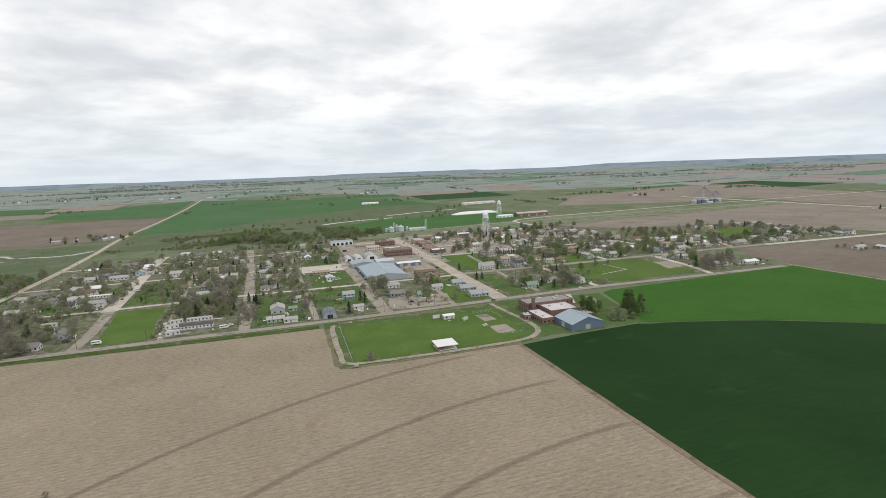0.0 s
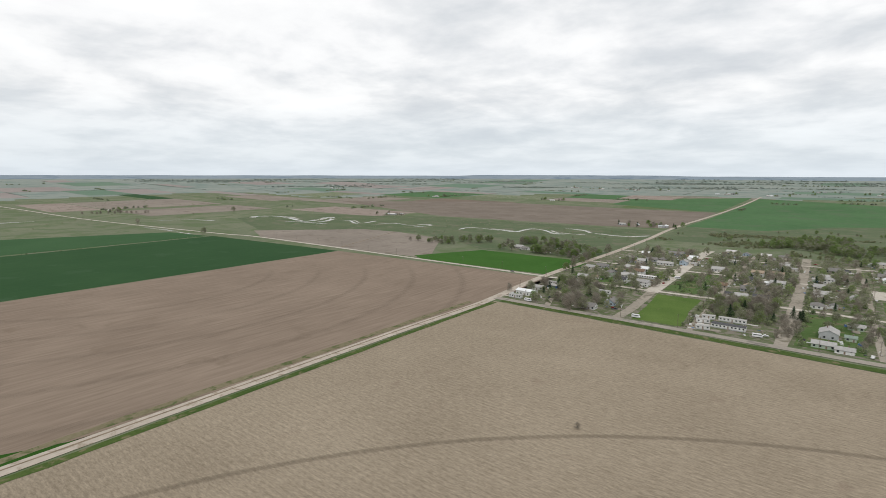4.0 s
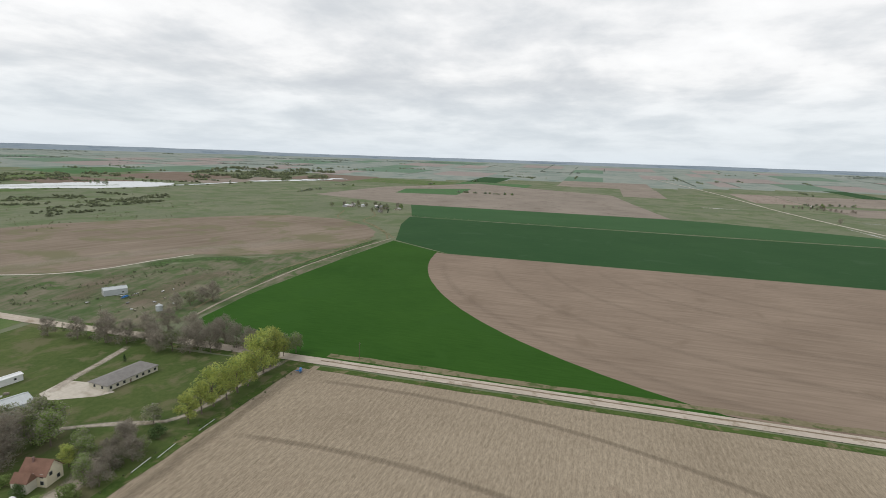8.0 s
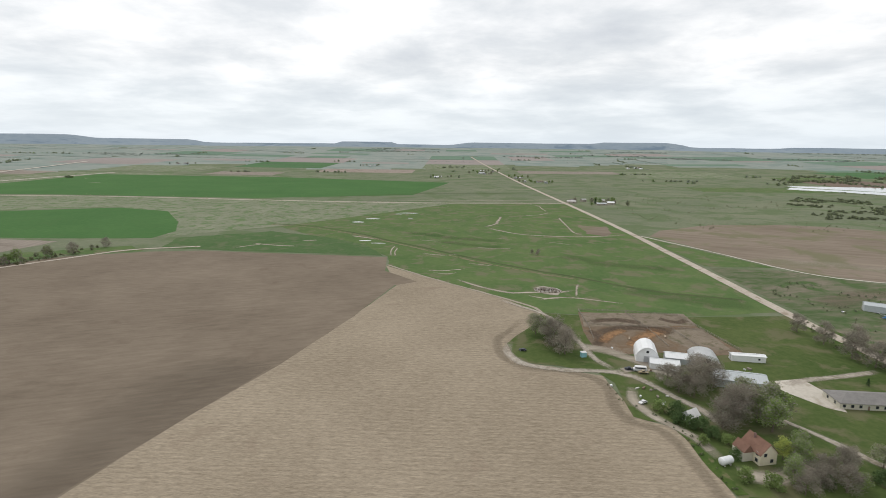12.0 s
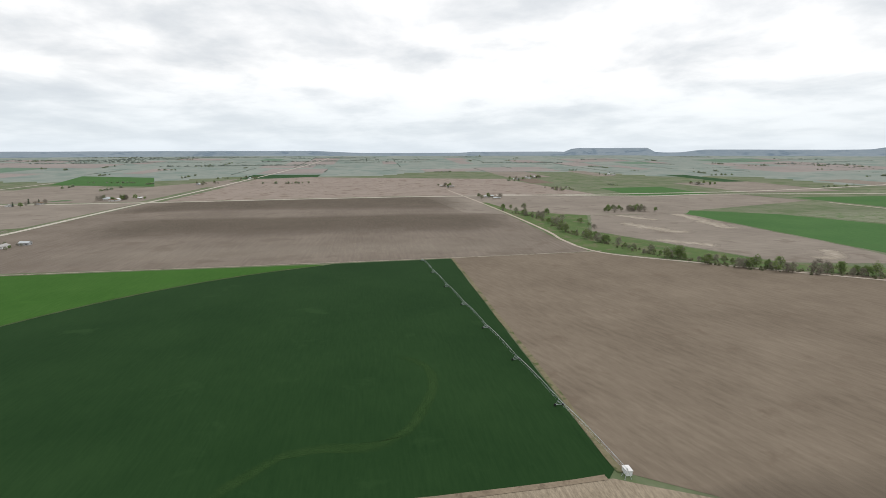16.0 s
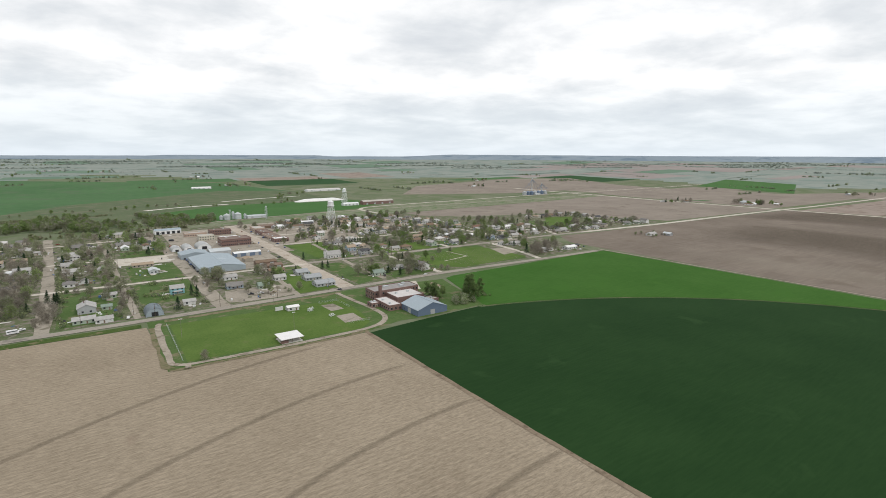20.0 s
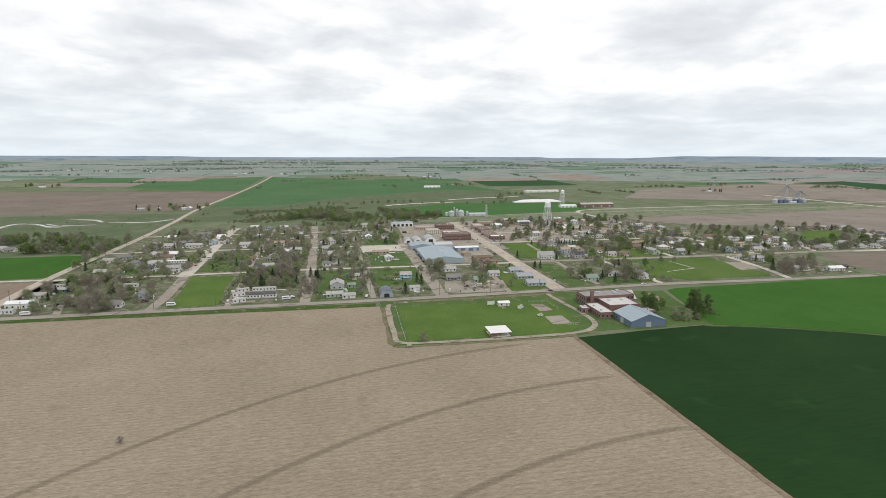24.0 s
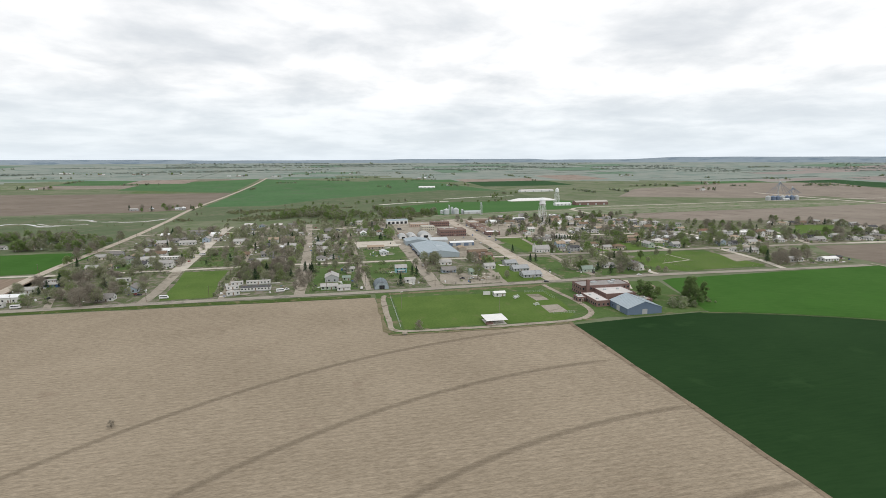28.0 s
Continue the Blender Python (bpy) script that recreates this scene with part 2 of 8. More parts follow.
material("crop_dark", (0.0137, 0.0387, 0.0118), (0.0212, 0.052, 0.0165), 0.012, 0.6, stretch=(0.12, 1, 1), c=(0.0232, 0.055, 0.018), patch=0.12, bump=0.25, fine=0.4, gloss=0.04)
material("crop_west", (0.024, 0.066, 0.024), (0.036, 0.084, 0.032), 0.008, 0.4, stretch=(1, 0.1, 1), c=(0.04, 0.085, 0.038), patch=0.2, gloss=0.04)
material("crop_strip", (0.036, 0.088, 0.034), (0.05, 0.108, 0.045), 0.008, 0.4, c=(0.05, 0.10, 0.045), patch=0.2, gloss=0.04)
material("wheat", (0.034, 0.098, 0.0155), (0.055, 0.13, 0.026), 0.012, 0.5, stretch=(0.15, 1, 1), c=(0.046, 0.12, 0.021), patch=0.3, bump=0.25, gloss=0.04)
material("wheat_west", (0.0228, 0.069, 0.0102), (0.0363, 0.096, 0.0154), 0.010, 0.5, stretch=(1, 0.12, 1), c=(0.0312, 0.0855, 0.0144), patch=0.3, bump=0.25, gloss=0.04)
# distant wheat: the near green greyed and lifted, haze put into its colour
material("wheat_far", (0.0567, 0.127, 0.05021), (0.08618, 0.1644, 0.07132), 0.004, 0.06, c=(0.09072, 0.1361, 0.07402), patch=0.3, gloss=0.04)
material("lawn", (0.066, 0.118, 0.0259), (0.115, 0.172, 0.0454), 0.03, 0.7, c=(0.12, 0.15, 0.054), patch=0.15, bump=0.15, gloss=0.04)
material("town_lawn", (0.06, 0.105, 0.0308), (0.1, 0.15, 0.055), 0.03, 0.5, c=(0.17, 0.16, 0.0935), patch=0.3, bump=0.15, gloss=0.04)
# ground beyond 2.5 km, paled and greyed: distance haze put into the base colours
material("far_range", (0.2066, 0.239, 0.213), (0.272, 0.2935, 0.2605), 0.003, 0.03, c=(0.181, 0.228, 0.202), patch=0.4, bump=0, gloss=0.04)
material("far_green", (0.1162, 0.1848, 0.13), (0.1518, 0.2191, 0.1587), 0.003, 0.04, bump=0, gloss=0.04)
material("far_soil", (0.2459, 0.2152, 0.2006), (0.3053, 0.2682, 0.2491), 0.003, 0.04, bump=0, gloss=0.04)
material("yard", (0.0608, 0.0931, 0.0345), (0.1646, 0.1686, 0.1035), 0.05, 0.45, c=(0.2058, 0.1842, 0.1531), patch=0.45, bump=0.15, gloss=0.04)
material("verge", (0.04, 0.075, 0.018), (0.085, 0.12, 0.035), 0.05, 0.5, c=(0.16, 0.145, 0.08), patch=0.3, gloss=0.04)
material("dry_verge", (0.15, 0.135, 0.078), (0.22, 0.19, 0.125), 0.05, 0.4, c=(0.09, 0.11, 0.045), patch=0.35, gloss=0.04)
material("town_dirt", (0.255, 0.226, 0.185), (0.37, 0.333, 0.28), 0.03, 0.4, c=(0.18, 0.163, 0.122), patch=0.3, gloss=0.04)
material("gravel", (0.3752, 0.3248, 0.2705), (0.4928, 0.4368, 0.3704), 0.05, 0.5, stretch=(1, 0.3, 1), c=(0.3024, 0.252, 0.194), patch=0.3, gloss=0.04)
material("worn_track", (0.27, 0.235, 0.19), (0.39, 0.345, 0.285), 0.06, 0.5, c=(0.20, 0.17, 0.13), patch=0.35, gloss=0.04)
material("gravel_pale", (0.45, 0.41, 0.35), (0.56, 0.52, 0.455), 0.04, 0.5, c=(0.37, 0.33, 0.27), patch=0.3, gloss=0.04)
material("asphalt", (0.262, 0.236, 0.2), (0.352, 0.318, 0.272), 0.03, 0.6, c=(0.20, 0.185, 0.16), patch=0.25, gloss=0.04)
material("rut", (0.175, 0.138, 0.10), (0.265, 0.213, 0.155), 0.06, 0.6, patch=0.3, c=(0.15, 0.118, 0.085), gloss=0.04)
material("corral_dirt", (0.125, 0.094, 0.066), (0.215, 0.168, 0.122), 0.05, 0.5, c=(0.16, 0.112, 0.072), patch=0.4, gloss=0.04)
material("pen_dirt", (0.165, 0.135, 0.102), (0.245, 0.205, 0.158), 0.06, 0.5, c=(0.13, 0.115, 0.075), patch=0.35, gloss=0.04)
material("dark_manure", (0.085, 0.062, 0.045), (0.14, 0.105, 0.078), 0.06, 0.4, gloss=0.04, soft=True)
material("sand", (0.52, 0.50, 0.44), (0.66, 0.635, 0.57), 0.05, 0.4, gloss=0.04)
# skyline bluffs, tinted blue-grey to paint in the haze
material("far_hill_hazy", (0.195, 0.245, 0.29), (0.255, 0.30, 0.335), 0.002, 0.02, c=(0.145, 0.195, 0.245), patch=0.3, bump=0, gloss=0.04)
# buildings and things
for name, c in (("paint_white", (0.66, 0.66, 0.64)), ("paint_cream", (0.60, 0.57, 0.48)), ("paint_ivory", (0.76, 0.70, 0.54)), ("paint_grey", (0.42, 0.43, 0.44)), ("paint_blue_grey", (0.36, 0.43, 0.50)),
                ("paint_tan", (0.40, 0.36, 0.30)), ("paint_green", (0.40, 0.47, 0.38)), ("paint_turquoise", (0.25, 0.48, 0.52)), ("paint_pink", (0.52, 0.38, 0.32)),
                ("paint_blue", (0.08, 0.16, 0.32)), ("paint_brown", (0.20, 0.14, 0.10))):
    material(name, tuple(v * 0.86 for v in c), c, 0.5, 2.5, rough=0.6, bump=0.05, vary=0.12)
for name, c in (("shingle_grey", (0.21, 0.20, 0.19)), ("shingle_dark", (0.085, 0.085, 0.09)), ("shingle_brown", (0.19, 0.135, 0.095)), ("shingle_red", (0.195, 0.112, 0.082)),
                ("shingle_light", (0.38, 0.37, 0.355)), ("shingle_green", (0.22, 0.27, 0.23)), ("shingle_tan", (0.34, 0.27, 0.20)), ("shingle_blue", (0.37, 0.385, 0.395))):
    material(name, tuple(v * 0.78 for v in c), tuple(v * 1.12 for v in c), 0.4, 3.0, rough=0.9, bump=0.2, vary=0.2)
for name, c in (("metal_white", (0.79, 0.80, 0.80)), ("metal_blue", (0.345, 0.405, 0.445)), ("metal_grey", (0.46, 0.48, 0.49)), ("metal_slate", (0.15, 0.20, 0.28)),
                ("metal_galvanised", (0.52, 0.55, 0.56)), ("metal_rust", (0.22, 0.15, 0.11))):
    material(name, tuple(v * 0.88 for v in c), c, 0.25, 2.0, rough=0.45, bump=0.04, metal=0.1, vary=0.08)
material("roof_slag", (0.24, 0.225, 0.215), (0.33, 0.31, 0.30), 0.15, 1.5)
material("brick_red", (0.17, 0.108, 0.095), (0.235, 0.152, 0.135), 0.4, 4.0, bump=0.2)
material("brick_pale", (0.40, 0.30, 0.24), (0.48, 0.38, 0.31), 0.4, 4.0, bump=0.2)
material("roof_gravel", (0.40, 0.37, 0.33), (0.50, 0.47, 0.43), 0.2, 2.0)
material("roof_white", (0.66, 0.65, 0.64), (0.80, 0.79, 0.775), 0.15, 1.5)
material("roof_pale", (0.50, 0.475, 0.46), (0.61, 0.585, 0.57), 0.15, 1.5)
material("roof_tar", (0.16, 0.12, 0.10), (0.24, 0.18, 0.15), 0.15, 1.5)
material("concrete", (0.50, 0.48, 0.44), (0.60, 0.58, 0.54), 0.2, 2.0)
material("wood_grey", (0.20, 0.175, 0.145), (0.30, 0.265, 0.22), 0.4, 3.0)
material("wood_pole", (0.10, 0.08, 0.06), (0.15, 0.12, 0.09), 0.4, 3.0)
material("opening_dark", (0.02, 0.022, 0.025), (0.035, 0.037, 0.04), 0.4, 2.0, rough=0.5, bump=0)
material("glass_dark", (0.03, 0.035, 0.04), (0.05, 0.055, 0.06), 0.4, 2.0, rough=0.08, bump=0)
material("rubber", (0.018, 0.018, 0.018), (0.028, 0.028, 0.028), 0.4, 3.0)
for name, c in (("car_white", (0.72, 0.72, 0.72)), ("car_dark", (0.035, 0.038, 0.045)), ("car_red", (0.28, 0.03, 0.03)), ("car_silver", (0.40, 0.41, 0.42)), ("car_blue", (0.05, 0.10, 0.24)), ("car_tan", (0.34, 0.28, 0.19)),
                ("implement_blue", (0.04, 0.20, 0.50))):
    material(name, tuple(v * 0.9 for v in c), c, 0.5, 3.0, rough=0.3, bump=0)
# plants
material("bark", (0.13, 0.105, 0.085), (0.21, 0.175, 0.145), 0.8, 4.0)
material("bark_pale", (0.24, 0.20, 0.175), (0.33, 0.285, 0.25), 0.8, 4.0)
# the last two, for distant trees, are greyed and paled: haze painted into foliage
for name, c in (("leaf_spring", (0.25, 0.33, 0.12)), ("leaf_willow", (0.43, 0.47, 0.14)), ("leaf_green", (0.215, 0.30, 0.115)), ("leaf_olive", (0.26, 0.295, 0.155)),
                ("leaf_dark", (0.115, 0.175, 0.07)), ("needle", (0.045, 0.082, 0.042)), ("bud_grey", (0.35, 0.335, 0.275)), ("twig_brown", (0.29, 0.255, 0.21)), ("blossom", (0.5, 0.47, 0.40)), ("brush_grey", (0.255, 0.24, 0.165)), ("brush_dark", (0.155, 0.175, 0.122)), ("grove_hazy", (0.25, 0.285, 0.225)), ("wood_hazy", (0.25, 0.29, 0.27))):
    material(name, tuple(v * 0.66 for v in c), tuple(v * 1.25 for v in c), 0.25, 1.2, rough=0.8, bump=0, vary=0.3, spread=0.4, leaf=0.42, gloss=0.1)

w = bpy.data.materials.new("water")
w.use_nodes = True
wp = w.node_tree.nodes["Principled BSDF"]
wp.inputs["Base Color"].default_value = (0.42, 0.43, 0.41, 1)
wp.inputs["Roughness"].default_value = 0.09
wp.inputs["IOR"].default_value = 1.5
rip = node(w.node_tree.nodes, "ShaderNodeTexNoise", Scale=0.8, Detail=3.0)
rb = node(w.node_tree.nodes, "ShaderNodeBump", Strength=0.08, Distance=0.1)
w.node_tree.links.new(rip.outputs["Fac"], rb.inputs["Height"])
w.node_tree.links.new(rb.outputs[0], wp.inputs["Normal"])
MATS["water"] = w


# ---- the lie of the land ----
EDGE = 4900.0


def land(x, y):
    """Height of the ground: flat round the town, a slow rise to the rim of the valley."""
    u = min(max((math.hypot(x, y) - 1500) / 3400, 0), 1)
    return 92 * u ** 1.6


def rim(bearing):
    """Height of the bluffs on the skyline over the rim, by compass bearing in degrees."""
    b = bearing % 360
    h = 9 + 4 * noise.noise((math.cos(radians(b)) * 3, math.sin(radians(b)) * 3, 1.0)) + 2.5 * noise.noise((math.cos(radians(b)) * 22, math.sin(radians(b)) * 22, 2.0))
    for at, wide, tall in BLUFFS:
        d = abs((b - at + 180) % 360 - 180)
        s = min(max((wide - d) / (wide * 0.22), 0), 1)
        h += tall * s * s * (3 - 2 * s)
    return max(h, 0)


# compass bearing, half width, height of each bluff
BLUFFS = ((60, 30, 20), (115.6, 4.6, 40), (106, 6, 10), (134, 12, 24), (146, 9, 26), (170.6, 3.4, 18), (191.8, 12.4, 25), (199.5, 4.9, 12), (218.5, 7.5, 12), (229.5, 5, 9), (14, 9, 8), (335, 12, 6))


def part(name, bm, mat, parent=None, label="", at=None):
    me = bpy.data.meshes.new(name)
    bm.to_mesh(me)
    bm.free()
    for one in (mat if isinstance(mat, (list, tuple)) else (mat,)):
        me.materials.append(MATS[one])
    ob = new(name, me)
    if parent:
        ob.parent = parent
    if at is not None:
        ob.matrix_basis = at
    if label:
        ob["label"] = label
    return ob


def share(name, me, parent, at, label=""):
    """One more object on a mesh that is already there."""
    ob = new(name, me)
    ob.parent = parent
    ob.matrix_basis = at
    if label:
        ob["label"] = label
    return ob


def raw(name, verts, faces, mats, index=None, smooth=False):
    me = bpy.data.meshes.new(name)
    me.from_pydata(verts, [], faces)
    for one in (mats if isinstance(mats, (list, tuple)) else (mats,)):
        me.materials.append(MATS[one])
    if index is not None:
        me.polygons.foreach_set("material_index", index)
    if smooth:
        me.polygons.foreach_set("use_smooth", [True] * len(me.polygons))
    me.update()
    return me


def ground_sheet():
    radii = [0, 60, 150, 300, 500, 750, 1000, 1250] + list(range(1450, 4900, 75)) + [EDGE]
    around = 480
    verts, faces, index = [(0, 0, 0)], [], []
    for r in radii[1:]:
        for k in range(around):
            a = 2 * math.pi * k / around
            x, y = r * math.sin(a), r * math.cos(a)
            z = land(x, y)
            if r > 4500:
                z += rim(math.degrees(a)) * min(max((r - 4500) / 260, 0), 1)
            verts.append((x, y, z))
    for k in range(around):
        faces.append((0, 1 + (k + 1) % around, 1 + k))
        index.append(0)
    for j in range(len(radii) - 2):
        a, b = 1 + j * around, 1 + (j + 1) * around
        for k in range(around):
            k2 = (k + 1) % around
            faces.append((a + k, a + k2, b + k2, b + k))
            # outer rings and bluffs take the colours with haze painted in
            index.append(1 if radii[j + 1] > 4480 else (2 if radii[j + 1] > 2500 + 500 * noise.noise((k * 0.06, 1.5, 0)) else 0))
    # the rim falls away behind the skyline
    return raw("ground", verts, faces, ("rangeland", "far_hill_hazy", "far_range"), index)


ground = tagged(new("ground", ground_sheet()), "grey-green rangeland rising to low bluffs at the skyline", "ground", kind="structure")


SHEETS = [0]


def drape(x, y, level):
    """The height of a sheet of that level; each sheet also has a step of its own, so that no two share a plane."""
    u = min(max((math.hypot(x, y) - 1400) / 3000, 0), 1)
    return land(x, y) + (level + (SHEETS[0] % 29) * 0.034) * (0.03 + 0.28 * u)


def field(name, points, mat, level, label, category="field", longest=160.0, ragged=0.0):
    """A sheet over the ground inside the outline; level: its place in the pile of sheets."""
    SHEETS[0] += 1
    pts = []
    for i, (x, y) in enumerate(points):
        x2, y2 = points[(i + 1) % len(points)]
        n = max(1, int(math.hypot(x2 - x, y2 - y) / (12 if ragged else 400)))
        for k in range(n):
            px, py = x + (x2 - x) * k / n, y + (y2 - y) * k / n
            if ragged:
                px += ragged * noise.noise((px * 0.06, py * 0.06, level)) + 0.4 * ragged * noise.noise((px * 0.3, py * 0.3, level))
                py += ragged * noise.noise((px * 0.06, py * 0.06, level + 9)) + 0.4 * ragged * noise.noise((px * 0.3, py * 0.3, level + 9))
            pts.append(Vector((px, py, 0)))
    tris = [list(t) for t in tessellate_polygon([pts])]
    if max(p.length for p in pts) > 1450:
        verts = [p.copy() for p in pts]
        for _ in range(7):
            mids, out, split = {}, [], False
            def mid(a, b):
                key = (min(a, b), max(a, b))
                if (verts[a] - verts[b]).length <= longest:
                    return None
                if key not in mids:
                    verts.append((verts[a] + verts[b]) / 2)
                    mids[key] = len(verts) - 1
                return mids[key]
            for a, b, c in tris:
                ab, bc, ca = mid(a, b), mid(b, c), mid(c, a)
                k = [v for v in (ab, bc, ca) if v is not None]
                if not k:
                    out.append([a, b, c])
                    continue
                split = True
                if len(k) == 3:
                    out += [[a, ab, ca], [ab, b, bc], [ca, bc, c], [ab, bc, ca]]
                    continue
                ring = [v for v in (a, ab, b, bc, c, ca) if v is not None]
                start = ring.index(k[0])
                ring = ring[start:] + ring[:start]
                out += [[ring[0], ring[i], ring[i + 1]] for i in range(1, len(ring) - 1)]
            tris = out
            if not split:
                break
        pts = verts
    co = [(p.x, p.y, drape(p.x, p.y, level)) for p in pts]
    faces = []
    for a, b, c in tris:
        up_side = (co[b][0] - co[a][0]) * (co[c][1] - co[a][1]) - (co[b][1] - co[a][1]) * (co[c][0] - co[a][0])
        if abs(up_side) > 1e-6:
            faces.append((a, b, c) if up_side > 0 else (a, c, b))
    return tagged(new(name, raw(name, co, faces, mat)), label, category, kind="structure")


def smooth_line(points, step):
    """The points of a rounded line through these, every step metres."""
    p = [Vector((*q[:2], 0)) for q in points]
    p = [p[0] * 2 - p[1]] + p + [p[-1] * 2 - p[-2]]
    out = []
    for i in range(1, len(p) - 2):
        n = max(1, int((p[i + 1] - p[i]).length / step))
        for k in range(n):
            t = k / n
            a, b, c, d = p[i - 1], p[i], p[i + 1], p[i + 2]
            out.append(0.5 * (2 * b + (c - a) * t + (2 * a - 5 * b + 4 * c - d) * t * t + (3 * b - a - 3 * c + d) * t ** 3))
    return out + [p[-2]]


def strip(name, points, width, mat, level, label, category="road", rough=0.0, step=12.0, bend=True, wander=0.0):
    SHEETS[0] += 1
    line = smooth_line(points, step) if bend else [Vector((*q, 0)) for q in points]
    verts, faces = [], []
    for i, p in enumerate(line):
        d = (line[min(i + 1, len(line) - 1)] - line[max(i - 1, 0)]).normalized()
        side = Vector((-d.y, d.x, 0))
        p = p + side * wander * (noise.noise((p.x * 0.09, p.y * 0.09, SHEETS[0])) + 0.4 * noise.noise((p.x * 0.4, p.y * 0.4, SHEETS[0])))
        for s in (-1, 1):
            wide = width / 2 * max(0.04, 1 + rough * (noise.noise((p.x * 0.05 + 7 * s, p.y * 0.05, level)) + 0.6 * noise.noise((p.x * 0.23, p.y * 0.23 + 3 * s, level))))
            q = p + side * s * wide
            verts.append((q.x, q.y, drape(q.x, q.y, level)))
        if i:
            a = 2 * i - 2
            faces.append((a, a + 2, a + 3, a + 1))
    me = raw(name, verts, faces, mat)
    if me.polygons and me.polygons[0].normal.z < 0:
        me.flip_normals()
    return tagged(new(name, me), label, category, kind="structure")


def arc(cx, cy, r, a0, a1, n=40):
    return [(cx + r * math.cos(radians(a0 + (a1 - a0) * k / n)), cy + r * math.sin(radians(a0 + (a1 - a0) * k / n))) for k in range(n + 1)]


def soft_band(name, left, right, profile, mat, level, label, category="soil", taper=0.12):
    """A thin layer between two lines, its cover across given by the profile and running out at both ends."""
    SHEETS[0] += 1
    n = 56
    rails = []
    for line in (left, right):
        p = smooth_line(line, 4)
        rails.append([p[round(k * (len(p) - 1) / n)] for k in range(n + 1)])
    m = len(profile)
    verts, faces, cover = [], [], []
    for k in range(n + 1):
        end = min(1, k / (n * taper), (n - k) / (n * taper))
        for i in range(m):
            q = rails[0][k].lerp(rails[1][k], i / (m - 1))
            verts.append((q.x, q.y, drape(q.x, q.y, level)))
            cover.append(profile[i] * end)
    for k in range(n):
        for i in range(m - 1):
            a = k * m + i
            faces.append((a, a + 1, a + m + 1, a + m))
    me = raw(name, verts, faces, mat)
    if me.polygons[0].normal.z < 0:
        me.flip_normals()
    me.attributes.new("cover", "FLOAT", "POINT").data.foreach_set("value", cover)
    return tagged(new(name, me), label, category, kind="structure")


def soft_strip(name, points, width, mat, level, label, category="soil", deep=1.0):
    line = smooth_line(points, 8)
    sides = ([], [])
    for i, p in enumerate(line):
        d = (line[min(i + 1, len(line) - 1)] - line[max(i - 1, 0)]).normalized()
        for s, out in zip((-1, 1), sides):
            wide = width / 2 * (1 + 0.6 * noise.noise((p.x * 0.06 + 5 * s, p.y * 0.06, level)))
            out.append((p.x - d.y * s * wide, p.y + d.x * s * wide))
    return soft_band(name, sides[0], sides[1], (0, 0.7 * deep, 0.8 * deep, 0.6 * deep, 0), mat, level, label, category)


PIVOT, WEST_PIVOT = (161.0, -91.0), (-656.0, 222.0)
WEST_ROAD, NORTH_ROAD = -261.0, 427.0

# far patchwork of fields out to the rim
rng = random.Random(5)
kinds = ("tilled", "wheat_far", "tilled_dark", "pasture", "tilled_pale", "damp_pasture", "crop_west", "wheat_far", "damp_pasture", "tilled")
for i in range(-12, 13):
    for j in range(-12, 13):
        cx, cy = i * 402 - 60, j * 402 + 20
        r = math.hypot(cx, cy)
        if r < 1750 or r > 4300 or rng.random() < 0.22:
            continue
        wide, deep = rng.choice((120, 185, 195, 198)), rng.choice((45, 70, 95, 150, 195))
        off = (198 - deep) * rng.choice((-1, 1))
        kind = rng.choice(kinds)
        if cx > abs(cy) * 0.8 and rng.random() < 0.6:
            kind = rng.choice(("tilled", "tilled_pale", "tilled"))
        if kind.startswith("till") and cy > 2600:
            kind = "damp_pasture"
        # beyond 2.7 km the fields take the haze-tinted colours
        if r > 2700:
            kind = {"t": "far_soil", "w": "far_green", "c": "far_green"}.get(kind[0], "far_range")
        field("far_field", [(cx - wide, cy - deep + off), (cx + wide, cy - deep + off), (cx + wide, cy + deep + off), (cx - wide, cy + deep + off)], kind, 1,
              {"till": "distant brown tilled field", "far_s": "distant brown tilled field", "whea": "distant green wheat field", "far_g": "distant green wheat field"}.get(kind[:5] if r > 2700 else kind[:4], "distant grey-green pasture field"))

# the quarter under the camera
field("stubble_field", [(-262, 411), (28, 406), (30, 314), (152, 311), (153.5, 200), (155.5, 90), (159, -30), (161, -88), (138, -132), (111, -212), (90, -264), (65, -347), (44, -428), (62, -500), (58, -496), (25, -462), (-15, -423), (-48, -390), (-70, -356), (-46, -309), (-40, -294), (-41, -274), (-60, -268), (-84, -258),
                        (-89, -214), (-100, -209), (-104, -200), (-104, -163), (-110, -158), (-232, -158), (-251, -158)], "stubble", 2, "pale tan stubble field with faint drill rows", ragged=1.0)
field("dark_crop_field", [(152.5, 309), (205, 314), (260, 317)] + arc(*PIVOT, 416, 77, 21, 40) + [(561, 40), (569, -90), (166, -91), (161.5, -87), (159.3, -30), (156, 90), (154, 200)], "crop_dark", 3, "dense dark green irrigated crop field", ragged=0.5)
field("wheat_field", [(262, 320)] + arc(*PIVOT, 419, 76, 20, 40) + [(558, 60), (553, 250), (547, 423), (302, 416), (289, 411)], "wheat", 4, "bright green young wheat field", ragged=0.5)
strip("field_edge", arc(*PIVOT, 417.5, 77, 20, 30), 1.5, "town_lawn", 6, "thin dry strip between two crops", "field edge", rough=0.4)
soft_strip("thin_crop", [(158, 62), (173, 57), (183, 48), (194, 37), (197, 20), (195, -1), (213, -18), (254, -31), (279, -27), (294, -10)], 7, "thin_streak", 5, "thin pale streak in the dark crop", "field", deep=0.6)
